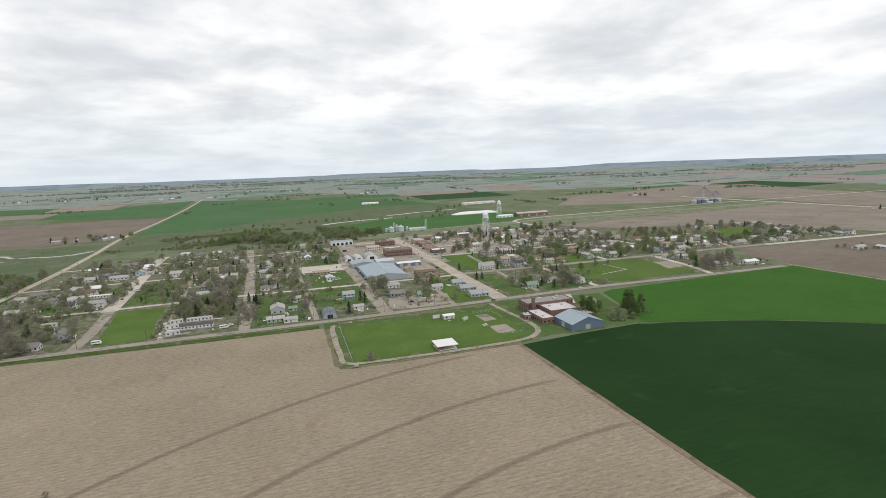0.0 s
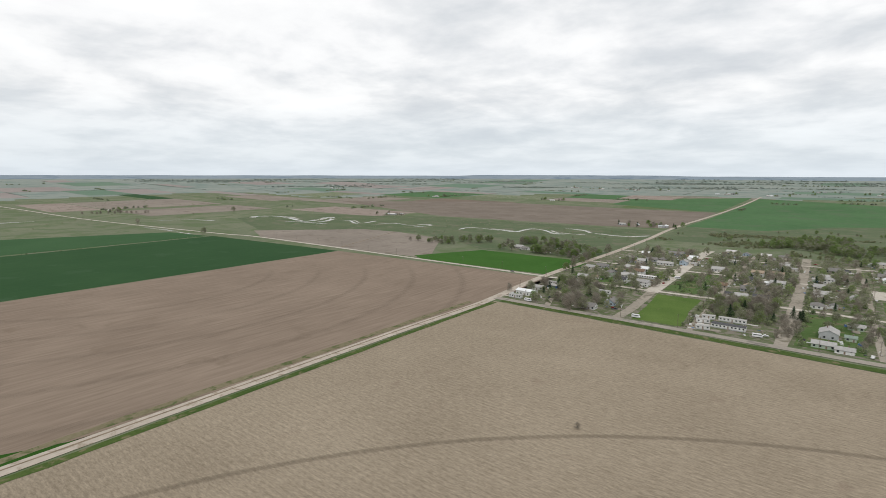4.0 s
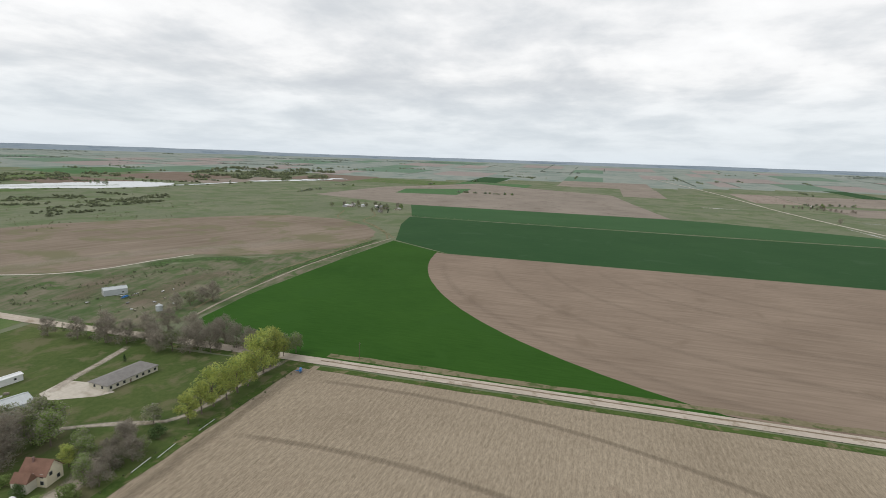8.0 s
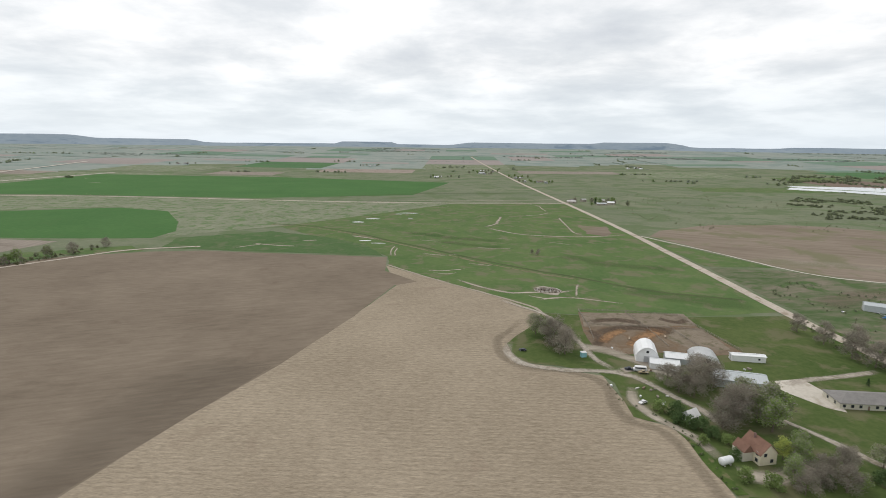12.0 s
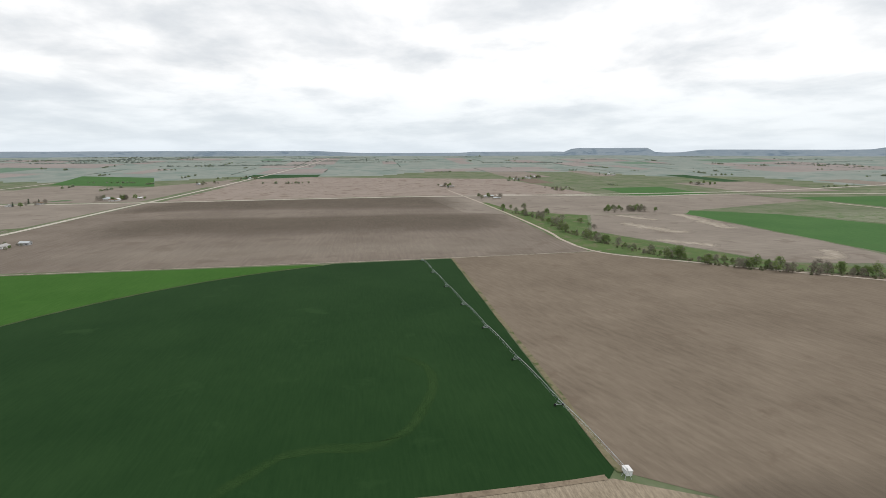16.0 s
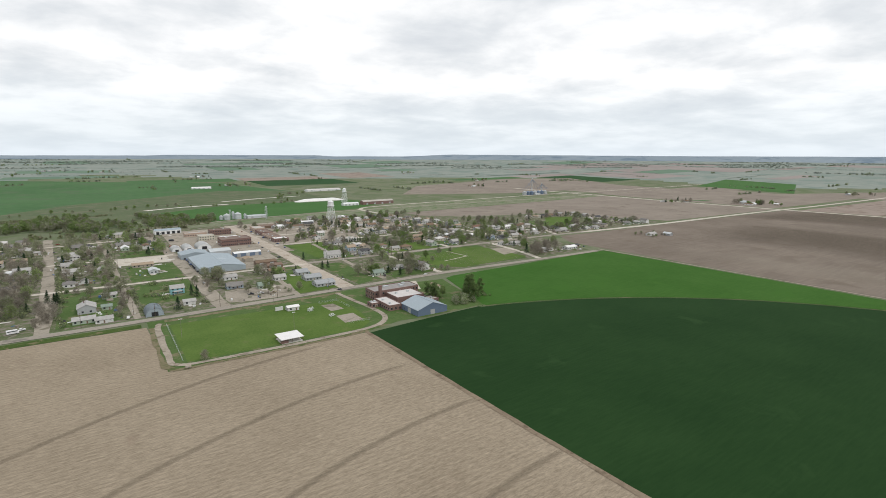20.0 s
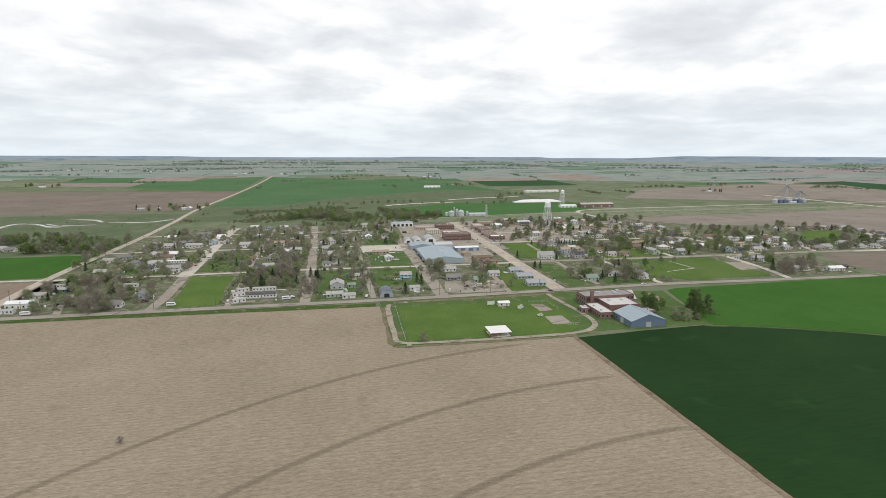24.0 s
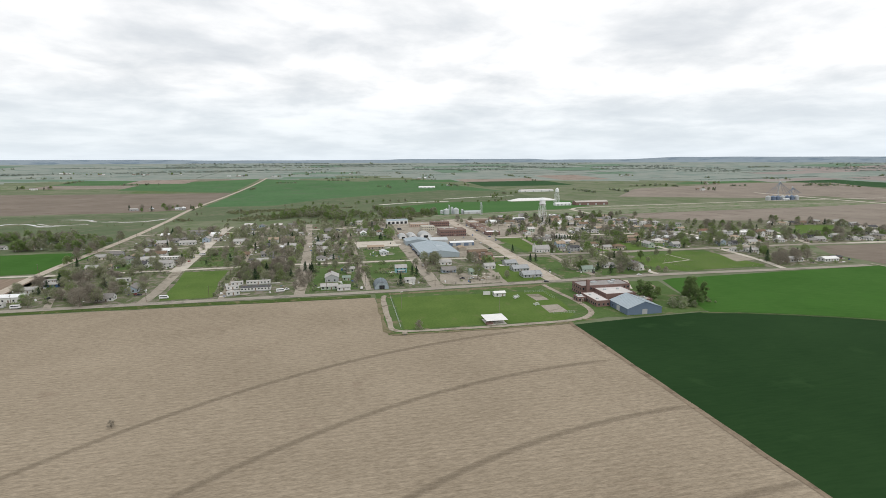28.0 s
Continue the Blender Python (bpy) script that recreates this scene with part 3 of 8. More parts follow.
strip("field_edge", [(152, 312), (153.5, 200), (155.5, 90), (159, -30), (162, -86)], 3.2, "rut", 6, "bare earth strip along the crop", "field edge", rough=0.6)
strip("field_edge", [(164, -93), (569, -92)], 3.0, "dry_verge", 6, "dry grass strip along the crop", "field edge", rough=0.6)
field("south_tilled_field", [(164, -94), (572, -93), (584, -269), (512, -342), (483, -385), (431, -474), (400, -516), (327, -547), (275, -556), (66, -538), (60, -478), (27, -441), (46, -428), (65, -347), (90, -264), (111, -212), (138, -132)],
      "tilled_south", 2, "brown tilled field with long drill lines", ragged=0.8)
soft_band("dark_soil", [(146, -108), (138, -132), (125, -172), (111, -212), (100, -242), (92, -266)], [(150, -106), (155, -140), (160, -182), (163, -224), (156, -256), (124, -284)], (0.2, 0.28, 0.26, 0.14, 0), "damp_soil", 4, "darker damp wedge of tilled soil")
for k, (r, a0, a1) in enumerate(((398, 96, 187), (339, 92, 189), (282, 91, 192), (225, 91, 160))):
    soft_band("wheel_track", arc(*PIVOT, r - 2.3, a0, a1, 90), arc(*PIVOT, r + 2.3, a0, a1, 90), (0, 0.2, 0.32, 0.34, 0.22, 0), "track_soil", 5 + k % 2, "worn dark wheel track of the irrigation pivot", "wheel track", taper=0.02)

# west of the gravel road
WEST_ARC = arc(*WEST_PIVOT, 416, -20, -85, 36)
field("west_stubble_field", [(-266, 545), (-630, 530), (-616, -171)] + WEST_ARC[::-1] + [(-268, 91)], "harvested", 2, "brown harvested field with circular tracks", ragged=0.6)
field("west_wheat_field", [(-269, 89)] + WEST_ARC + [(-616, -178), (-680, -276), (-550, -280), (-439, -280), (-361, -279), (-287, -269), (-272, -211), (-262, -170)], "wheat_west", 3, "deep green wheat field with a curved edge", ragged=0.5)
field("west_crop_field", [(-632, 530), (-971, 504), (-962, 275), (-963, -283), (-963, -357), (-849, -331), (-685, -275), (-618, -177)], "crop_west", 2, "dark green crop field", ragged=0.6)
field("west_crop_strip", [(-977, 498), (-1102, 479), (-1207, 227), (-1217, 155), (-1201, -443), (-968, -355)], "crop_strip", 3, "green crop strip behind a brush line", ragged=0.6)
for r in (171, 228, 285, 342, 399):
    a0, a1 = -math.degrees(math.acos(52 / r)), min(60, math.degrees(math.acos(46 / r)))
    soft_band("wheel_track", arc(*WEST_PIVOT, r - 5, a0, a1, 50), arc(*WEST_PIVOT, r + 5, a0, a1, 50), (0, 0.07, 0.1, 0.06, 0), "damp_soil", 4, "faint wheel track in the harvested field", "wheel track")
field("west_tilled_field", [(-1203, -443), (-1218, 155), (-1894, 43), (-2178, -503), (-1737, -756), (-1339, -792)], "tilled", 2, "brown tilled field")
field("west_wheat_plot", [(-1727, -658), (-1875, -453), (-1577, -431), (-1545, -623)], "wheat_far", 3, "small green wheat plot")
field("northwest_tilled_field", [(-474, 565), (-650, 550), (-872, 548), (-998, 609), (-836, 777), (-744, 784), (-604, 756)], "tilled", 2, "brown tilled field beside the gravel road", ragged=1)
strip("field_edge", [(-657, 551), (-748, 778)], 3, "rut", 4, "dark line across the tilled field", "field edge", rough=0.5)
field("northwest_wheat_field", [(-284, 563), (-276, 640), (-283, 684), (-460, 682), (-509, 572), (-479, 555)], "wheat", 3, "bright green wheat field beside the road", ragged=0.8)
field("river_meadow", [(-285, 700), (-310, 1157), (-917, 1136), (-1269, 976), (-1316, 752), (-993, 620), (-733, 798), (-591, 766), (-470, 689)], "meadow", 1, "green river meadow", ragged=2)

# north
field("north_tilled_field", [(-311, 1229), (-332, 1783), (-1190, 1797), (-1662, 1421), (-920, 1158), (-426, 1186)], "tilled_mid", 2, "long pinkish brown tilled field")
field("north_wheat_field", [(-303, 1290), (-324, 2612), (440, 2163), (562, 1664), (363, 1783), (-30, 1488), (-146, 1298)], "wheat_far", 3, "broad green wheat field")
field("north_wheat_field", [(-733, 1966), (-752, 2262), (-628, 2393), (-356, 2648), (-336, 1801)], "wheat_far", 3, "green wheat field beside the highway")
field("north_tan_field", [(-832, 2300), (-609, 2320), (-609, 2586), (-849, 2557)], "tilled_pale", 4, "tan bare field")
field("north_pasture", [(-289, 997), (-301, 1288), (-146, 1296), (-30, 1480), (363, 1776), (560, 1650), (580, 1310), (278, 1300), (127, 1200), (56, 1000)], "meadow", 2, "pale green pasture along a creek", ragged=2)
field("northeast_wheat_field", [(127, 1197), (279, 1296), (576, 1304), (640, 1180), (513, 1073), (351, 1033), (181, 992), (117, 1060)], "wheat_mid", 3, "green field behind the grain bins", ragged=1)
field("rail_yard", [(120, 930), (188, 985), (390, 1022), (520, 1060), (640, 1130), (1148, 1092), (1299, 1079), (1299, 1008), (1128, 995), (552, 944), (420, 940)], "damp_pasture", 3, "rough grassy railway land", ragged=2)
field("northeast_tilled_field", [(551, 937), (1128, 990), (1305, 1074), (1313, 543), (905, 556), (880, 600), (830, 690), (810, 770), (730, 785), (620, 815), (555, 880)], "tilled", 2, "brown tilled field beyond the town", ragged=1)
field("northeast_tilled_field", [(1035, 1667), (1587, 1808), (1900, 1683), (1712, 1234), (1152, 1227), (804, 1375)], "tilled", 2, "brown tilled field by the grain elevator")

# east and south east
field("east_tilled_field", [(560, 420), (563, 150), (575, -90), (588, -264), (685, -258), (1005, -264), (1390, -250), (1374, -47), (1319, 520), (645, 535), (590, 538), (560, 490)], "tilled_mid", 2, "wide brown tilled field with drill lines", ragged=0.8)
soft_band("dark_soil", [(1060, 540), (1105, 300), (1075, -50), (1045, -230)], [(1335, 520), (1362, 80), (1382, -235)], (0, 0.42, 0.5, 0.55, 0.55, 0.45), "damp_soil", 4, "darker band of tilled soil")
soft_band("dark_soil", [(760, 450), (750, 209), (755, 48), (750, -125), (770, -250)], [(1010, 465), (1000, 163), (1014, -104), (985, -258)], (0, 0.25, 0.45, 0.58, 0.62, 0.5, 0), "damp_soil", 4, "darker band of tilled soil", taper=0.14)
soft_band("pale_soil", [(585, 400), (590, 150), (598, -80), (605, -240)], [(690, 420), (700, 150), (700, -80), (695, -240)], (0, 0.2, 0.24, 0.18, 0), "blown_sand", 4, "faintly paler band of dry tilled soil", taper=0.2)
field("east_tilled_field", [(1337, 502), (1399, -57), (1396, -633), (2088, -548), (2305, 261), (2207, 455)], "tilled_pale", 2, "brown tilled field beyond the crossroads")
field("east_wheat_field", [(1928, 1078), (2387, 1201), (2306, 886), (1859, 717)], "wheat_mid", 3, "green wheat field")
field("east_tilled_field", [(1337, 558), (2208, 526), (1810, 736), (1872, 1059), (1339, 1068)], "tilled", 2, "brown tilled field north of the highway")
field("southeast_tilled_field", [(1014, -186), (1404, -139), (1413, -391), (1310, -716), (1319, -1015), (1124, -1061), (974, -659), (923, -603), (933, -414), (950, -280)], "tilled", 2, "brown tilled field", ragged=1)
field("southeast_bare_field", [(927, -415), (923, -603), (573, -607), (466, -597), (494, -452), (743, -337)], "tilled", 3, "bare field with pale sandy streaks", ragged=3)
field("southeast_wheat_field", [(975, -651), (888, -784), (595, -910), (485, -872), (406, -756), (368, -678), (370, -625), (479, -614), (924, -610)], "wheat_mid", 3, "green wheat field with a rounded end", ragged=1)
field("southeast_wheat_field", [(1205, -1088), (1171, -1707), (574, -1720), (8, -1598), (92, -1201), (424, -1094), (910, -1115)], "wheat_mid", 2, "long green wheat field")
field("southeast_wheat_field", [(1592, -736), (1609, -956), (1325, -951), (1323, -715)], "wheat_mid", 2, "green wheat field")
for line, wide in ((((830, -425), (780, -436), (735, -452), (700, -480)), 22), (((940, -585), (880, -585), (800, -575), (720, -560)), 20), (((660, -388), (625, -420), (600, -450)), 16), (((930, -470), (880, -485), (840, -510)), 18), (((560, -560), (520, -540), (505, -500)), 14)):
    soft_strip("sand_streak", line, wide * 2, "blown_sand", 5, "pale sandy streak on the bare field", "bare soil")
field("canal_bank", [(585, -272), (665, -258), (760, -264), (1023, -262), (1200, -256), (1200, -275), (1029, -290), (955, -370), (933, -411), (743, -333), (493, -447), (455, -532), (367, -578), (335, -550), (406, -523), (488, -390)], "pasture", 2, "green grassy ditch bank", ragged=2)

# south
field("south_pasture", [(-251, -372), (-133, -352), (-71, -362), (25, -445), (57, -482), (65, -542), (179, -659), (249, -732), (110, -895), (-3, -1042), (-236, -1063), (-249, -713)], "pasture", 2, "green pasture with old tracks", ragged=2)
field("south_crop", [(326, -567), (71, -545), (94, -596), (158, -652), (241, -687), (340, -630)], "rank_grass", 3, "thin dark green grass patch", ragged=3)
field("wet_meadow", [(244, -732), (361, -639), (408, -766), (600, -924), (883, -805), (912, -1094), (425, -1076), (89, -1057), (6, -1031), (120, -885)], "damp_pasture", 2, "mottled grey-green wet meadow", ragged=3)
field("southwest_tilled_field", [(-331, -528), (-354, -490), (-393, -467), (-442, -458), (-482, -446), (-500, -398), (-528, -358), (-592, -320), (-672, -309), (-742, -332), (-803, -376), (-860, -460), (-860, -575), (-789, -648), (-716, -705), (-650, -755), (-586, -793), (-519, -812), (-400, -800), (-300, -740), (-268, -690)], "bare_field", 2, "pinkish brown bare field with weedy bands", ragged=2)
soft_strip("field_band", [(-330, -560), (-430, -520), (-540, -440), (-640, -380)], 40, "blown_sand", 4, "paler dry band of the bare field", deep=0.35)
field("southwest_yard", [(-260, -292), (-289, -274), (-680, -283), (-516, -356), (-412, -438), (-329, -506), (-260, -513)], "weedy_soil", 2, "weedy yard of grey soil and grass", ragged=3)
field("southwest_grass", [(-260, -518), (-329, -516), (-269, -654), (-256, -693)], "pasture", 3, "green grass beside the road", ragged=2)

# water
field("lake", [(-947, -1480), (-1053, -1412), (-1112, -1340), (-1243, -1290), (-1330, -1300), (-1400, -1352), (-1375, -1470), (-1300, -1540), (-1168, -1570), (-1021, -1590)], "water", 5, "long pale lake", "lake", ragged=16)
strip("lake_arm", [(-1300, -1310), (-1380, -1275), (-1480, -1262), (-1560, -1240)], 24, "water", 5, "narrow pale arm of the lake", "lake", rough=0.9, step=16)
strip("lake_arm", [(-1650, -1240), (-1750, -1190), (-1860, -1130), (-1980, -1090), (-2030, -1060)], 56, "water", 5, "pale arm of the lake behind trees", "lake", rough=0.9, step=16)
strip("lake_bar", [(-985, -1560), (-1080, -1480), (-1160, -1420), (-1230, -1400)], 16, "pasture", 6, "low green bar in the lake", "bank", rough=1.2, step=14)
bar_rng = random.Random(29)
for line, wide in ((((-1270, 770), (-1320, 823), (-1254, 853), (-1090, 808), (-1138, 909), (-1117, 926), (-1057, 844), (-1060, 794)), 14), (((-1130, 776), (-1060, 794), (-971, 809)), 7), (((-1029, 857), (-1019, 895), (-945, 858), (-962, 941)), 10),
                   (((-896, 871), (-881, 919), (-813, 905), (-805, 946), (-777, 934), (-782, 880)), 9), (((-671, 902), (-676, 952), (-591, 947), (-554, 943), (-559, 1011), (-527, 1016), (-478, 973), (-417, 973)), 12), (((-505, 1081), (-451, 1066), (-407, 1020), (-349, 1006), (-309, 1053)), 10),
                   (((-1593, 290), (-1595, 331), (-1593, 373), (-1598, 384)), 13), (((-1402, 554), (-1375, 619), (-1354, 650), (-1271, 676)), 7), (((-1235, 488), (-1142, 495), (-1032, 493)), 5)):
    path = smooth_line(line, 10)
    for braid in range(3):
        at = bar_rng.uniform(0, 4)
        while at < len(path) - 3:
            n = bar_rng.randint(4, 11)
            piece = path[int(at):int(at) + n]
            if len(piece) > 2:
                side = bar_rng.uniform(-1, 1) * wide * (0.3 + 0.5 * braid)
                shifted = [(p.x + 0.3 * side, p.y + side) for p in piece]
                soft_strip("sandbar", shifted, wide * bar_rng.uniform(0.5, 1.0), "river_sand", 4, "pale sandbar of the braided river", "sandbar")
                if braid == 0:
                    strip("river", shifted[1:-1] if len(shifted) > 4 else shifted, wide * 0.3, "water", 5, "shallow braided river channel", "river", rough=1.5, step=7, wander=3.0)
            at += n * bar_rng.uniform(0.8, 1.7)
for line, wide in ((((288, 1400), (399, 1450), (520, 1480)), 12), (((106, 1260), (176, 1300), (288, 1330)), 12)):
    strip("creek", line, wide, "sand", 5, "pale shallow creek", "creek", rough=0.9, step=8)
for x, y, a, b in ((141, -780, 9, 5), (123, -816, 12, 4), (73, -889, 16, 4), (89, -876, 6, 3), (105, -630, 8, 3), (87, -614, 9, 2), (66, -828, 4, 3)):
    field("puddle", [(x + a * math.cos(k), y + b * math.sin(k) * (1 + 0.3 * math.sin(3 * k))) for k in np.linspace(0, 5.9, 14)], "water", 5, "shallow puddle in the pasture", "puddle", ragged=2)
for line, wide in ((((-8, -452), (-19, -437), (-36, -421), (-54, -411), (-66, -413), (-80, -414), (-93, -416), (-106, -422)), 3.6), (((-72, -393), (-88, -400), (-108, -398), (-122, -392), (-136, -387)), 2.4), (((-114, -441), (-109, -424), (-104, -404)), 1.8), (((-66, -404), (-76, -398), (-88, -396)), 2),
                   (((20, -482), (6, -482), (-16, -491)), 2.4), (((14, -474), (2, -470), (-8, -476)), 1.4), (((63, -546), (66, -575), (64, -601)), 1.6), (((58, -543), (61, -568), (60, -590)), 1.6), (((235, -602), (206, -593), (176, -589)), 3.4), (((165, -628), (180, -622)), 3),
                   (((245, -576), (221, -600)), 3), (((128, -664), (105, -650), (85, -637)), 4.5), (((-85, -864), (-76, -820), (-68, -779), (-50, -750)), 4.5), (((-50, -750), (-71, -717), (-100, -690), (-144, -680), (-183, -681), (-240, -698)), 3.6), (((-124, -877), (-155, -893), (-174, -922)), 3), (((-174, -922), (-171, -970), (-169, -1026), (-138, -1076)), 2.6),
                   (((-180, -868), (-175, -786), (-172, -710), (-184, -690)), 2.6), (((-28, -600), (-50, -592), (-75, -596)), 1.8), (((40, -640), (12, -632)), 2), (((-120, -640), (-150, -622)), 1.6), (((-60, -660), (-84, -650)), 1.6), (((30, -560), (8, -552), (-8, -556)), 1.8), (((-20, -515), (-44, -505)), 1.6)):
    soft_strip("pale_track", line, wide * 1.4, "blown_sand", 5, "pale trampled track in the grass", "track")
soft_strip("dark_grass", [(14, -634), (-26, -610), (-66, -602)], 22, "deep_grass", 4, "darker lush streak in the pasture", "grass", deep=0.35)
soft_strip("dark_grass", [(60, -700), (0, -660), (-70, -640)], 26, "deep_grass", 4, "darker lush streak in the pasture", "grass", deep=0.35)
soft_strip("dark_grass", [(-120, -560), (-170, -520), (-225, -500)], 30, "deep_grass", 4, "darker lush streak in the pasture", "grass", deep=0.35)
soft_strip("dark_grass", [(-150, -430), (-190, -400), (-238, -385)], 34, "deep_grass", 4, "darker lush streak in the pasture", "grass", deep=0.35)
field("bare_patch", [(-195, -776), (-234, -764), (-226, -720), (-213, -691), (-188, -702)], "bare_field", 4, "trampled pinkish bare patch by the road", "bare soil", ragged=9)
strip("field_edge", [(61, -503), (25, -463), (-15, -424), (-48, -392), (-66, -372), (-70, -352)], 2.6, "blown_sand_edge", 6, "pale dry edge between stubble and pasture", "field edge", rough=0.5, step=6)
field("dirt_pile", [(-72, -417), (-80, -409), (-90, -408), (-97, -420), (-92, -430), (-82, -434), (-72, -428)], "town_dirt", 6, "bare earth heap in the pasture", "bare soil", ragged=4)

# roads
strip("road_verge", [(-268, -150), (-274, 80), (-278, 309), (-279, 395)], 6, "dry_verge", 5, "weedy verge of the gravel road", "verge", rough=0.6)
strip("road_verge", [(-249, -146), (-255, 80), (-259, 309), (-260, 408)], 5.0, "verge", 6, "green ditch beside the gravel road", "verge", rough=0.4)
strip("road_verge", [(-258, 417.5), (25, 411)], 8.5, "verge", 6, "green ditch beside the road", "verge", rough=0.3)
strip("road_verge", [(-250, -345), (-256, -250), (-258, -150)], 22, "verge", 3, "weedy road verge under trees", "verge", rough=0.5)
strip("west_gravel_road", [(-110, -3312), (-187, -2042), (-243, -900), (-250, -560), (-250, -367), (-254, -287), (-258, -158), (-264, 80), (-267, 225), (-268, 309), (-268, 402), (-283, 556), (-288, 800), (-298, 1000), (-318, 1325), (-320, 2100), (-330, 2700)], 9.0, "gravel", 8, "straight pale gravel road", rough=0.06)
strip("wheel_ruts", [(-259, -150), (-265, 80), (-269, 309), (-268, 400)], 1.3, "rut", 9, "darker rut along the gravel road", "rut", rough=0.5)
strip("north_road", [(-268, 423), (-100, 424), (30, 424), (110, 426), (195, 429), (302, 432), (423, 428), (539, 426)], 8.5, "asphalt", 9, "grey paved road along the town's edge", rough=0.05)
strip("road_shoulder", [(40, 414), (180, 418)], 5, "dry_verge", 6, "dry shoulder along the park", "verge", rough=0.4)
strip("west_section_road", [(-284, 552), (-473, 552), (-877, 552), (-1028, 530), (-1573, 474), (-2294, 421), (-3163, 269)], 6.5, "gravel_pale", 8, "pale gravel section road", rough=0.06)
strip("highway", [(645, 548), (867, 537), (1319, 529), (2219, 476), (3358, 365), (4206, 306)], 11, "gravel_pale", 8, "straight pale highway", rough=0.03)
strip("highway", [(200, 556), (330, 552), (453, 551), (544, 552), (655, 548)], 9, "asphalt", 8, "grey paved highway through the town", rough=0.03)
strip("section_road", [(1279, 1392), (1292, 1082), (1319, 523), (1377, -53), (1381, -645), (1411, -1267), (1630, -2301)], 15, "gravel_pale", 8, "pale section road", rough=0.04)
strip("field_lane", [(549, 433), (556, 300), (561, 162), (573, -92), (587, -280)], 2.8, "worn_track", 8, "pale field lane", rough=0.2)
strip("canal_lane", [(1613, -240), (1295, -256), (1005, -266), (760, -268), (665, -262), (578, -276), (512, -350), (450, -429), (388, -512), (353, -554), (287, -579)], 5, "gravel", 8, "pale two-track lane on the ditch bank", rough=0.2)
strip("section_road", [(1417, -350), (1310, -716), (1319, -1015), (1169, -1783)], 13, "gravel_pale", 8, "pale section road", rough=0.04)
strip("railway_bank", [(1078, -1075), (712, -1088), (411, -1062), (87, -1046), (-235, -1075)], 9, "gravel", 6, "pale gravel railway bank", rough=0.2)
strip("railway_bank", [(60, 935), (192, 991), (385, 1030), (640, 1045), (1151, 1051), (1812, 1055)], 8, "town_dirt", 6, "brown ballast of the railway", rough=0.2)
strip("elevator_road", [(498, 1041), (560, 1090), (835, 1120), (1108, 1143), (1299, 1140), (2013, 1107)], 9, "gravel_pale", 8, "pale road to the grain elevator", rough=0.05)
strip("county_road", [(500, 1042), (504, 923), (508, 772), (503, 698)], 8, "gravel_pale", 7, "pale road into the town", rough=0.05)
strip("ditch", [(262, -752), (193, -731), (115, -674), (82, -640), (34, -596), (-28, -536), (-80, -492), (-121, -463), (-173, -423), (-235, -402)], 4.5, "ditch_grass", 5, "dark grassy ditch across the pasture", "ditch", rough=0.5)
strip("ditch_bank", [(262, -744), (196, -723), (120, -667), (40, -591), (-22, -530), (-74, -486), (-116, -457)], 3, "dry_verge", 5, "pale dry bank of the ditch", "ditch", rough=0.7)
strip("pasture_track", [(240, -1030), (131, -1068), (20, -1100), (-113, -1112), (-224, -1146)], 4, "worn_track", 6, "pale track across the pasture", "track", rough=0.3)
strip("pasture_ditch", [(250, -1150), (146, -1205), (49, -1250), (-76, -1262), (-190, -1300)], 7, "ditch_grass", 5, "dark line of rank grass", "ditch", rough=0.4)
strip("farm_track", [(-256, -690), (-300, -600), (-331, -524), (-354, -486), (-393, -464), (-442, -454), (-480, -442)], 3.2, "gravel_pale", 6, "pale track round the bare field", "track", rough=0.3, wander=1.0)
strip("farm_track", [(-480, -442), (-497, -396), (-526, -356), (-590, -317), (-672, -304)], 2.4, "dry_verge", 6, "faint track round the bare field", "track", rough=0.5, wander=1.0)
strip("farm_track", [(-692, -286), (-600, -294), (-510, -297), (-441, -295), (-345, -286), (-290, -276)], 2.2, "worn_track", 6, "pale track along the wheat", "track", rough=0.4)
strip("farm_track", [(-707, -316), (-573, -309), (-456, -311), (-378, -304), (-310, -290)], 2.4, "dry_verge", 6, "grassy two-track beside the wheat", "track", rough=0.5, wander=1.0)
strip("farm_track", [(-690, -290), (-735, -312), (-800, -360), (-867, -412), (-946, -425), (-1040, -478)], 3, "dry_verge", 6, "pale farm track", "track", rough=0.4, wander=1.5)
strip("farm_track", [(-700, -284), (-760, -326), (-838, -392), (-880, -470), (-1000, -520)], 3, "dry_verge", 6, "pale farm track", "track", rough=0.4, wander=1.5)
soft_strip("deep_verge", [(-690, -298), (-573, -302), (-456, -303), (-378, -296)], 12, "deep_grass", 5, "lush grass beside the wheat", "grass")
soft_strip("green_patch", [(-411, -448), (-455, -428), (-478, -392), (-470, -350)], 30, "deep_grass", 4, "lush green grass in the weedy yard", "grass")
soft_strip("grey_soil", [(-300, -330), (-340, -350), (-380, -360), (-430, -345)], 34, "track_soil", 4, "grey trampled soil in the weedy yard", deep=0.5)
soft_strip("grey_soil", [(-290, -390), (-340, -420), (-380, -430)], 26, "track_soil", 4, "grey trampled soil in the weedy yard", deep=0.5)

# ---- town ground ----
field("town_ground", [(-264, 428), (190, 434), (300, 440), (536, 438), (545, 470), (560, 546), (690, 556), (890, 552), (870, 610), (825, 690), (800, 765), (720, 778), (610, 810), (560, 880), (520, 960), (400, 935), (200, 970), (120, 925), (60, 905), (-60, 905), (-207, 878), (-284, 857), (-279, 557)], "yard", 2, "town yards of thin grass and bare earth", "ground", ragged=2)
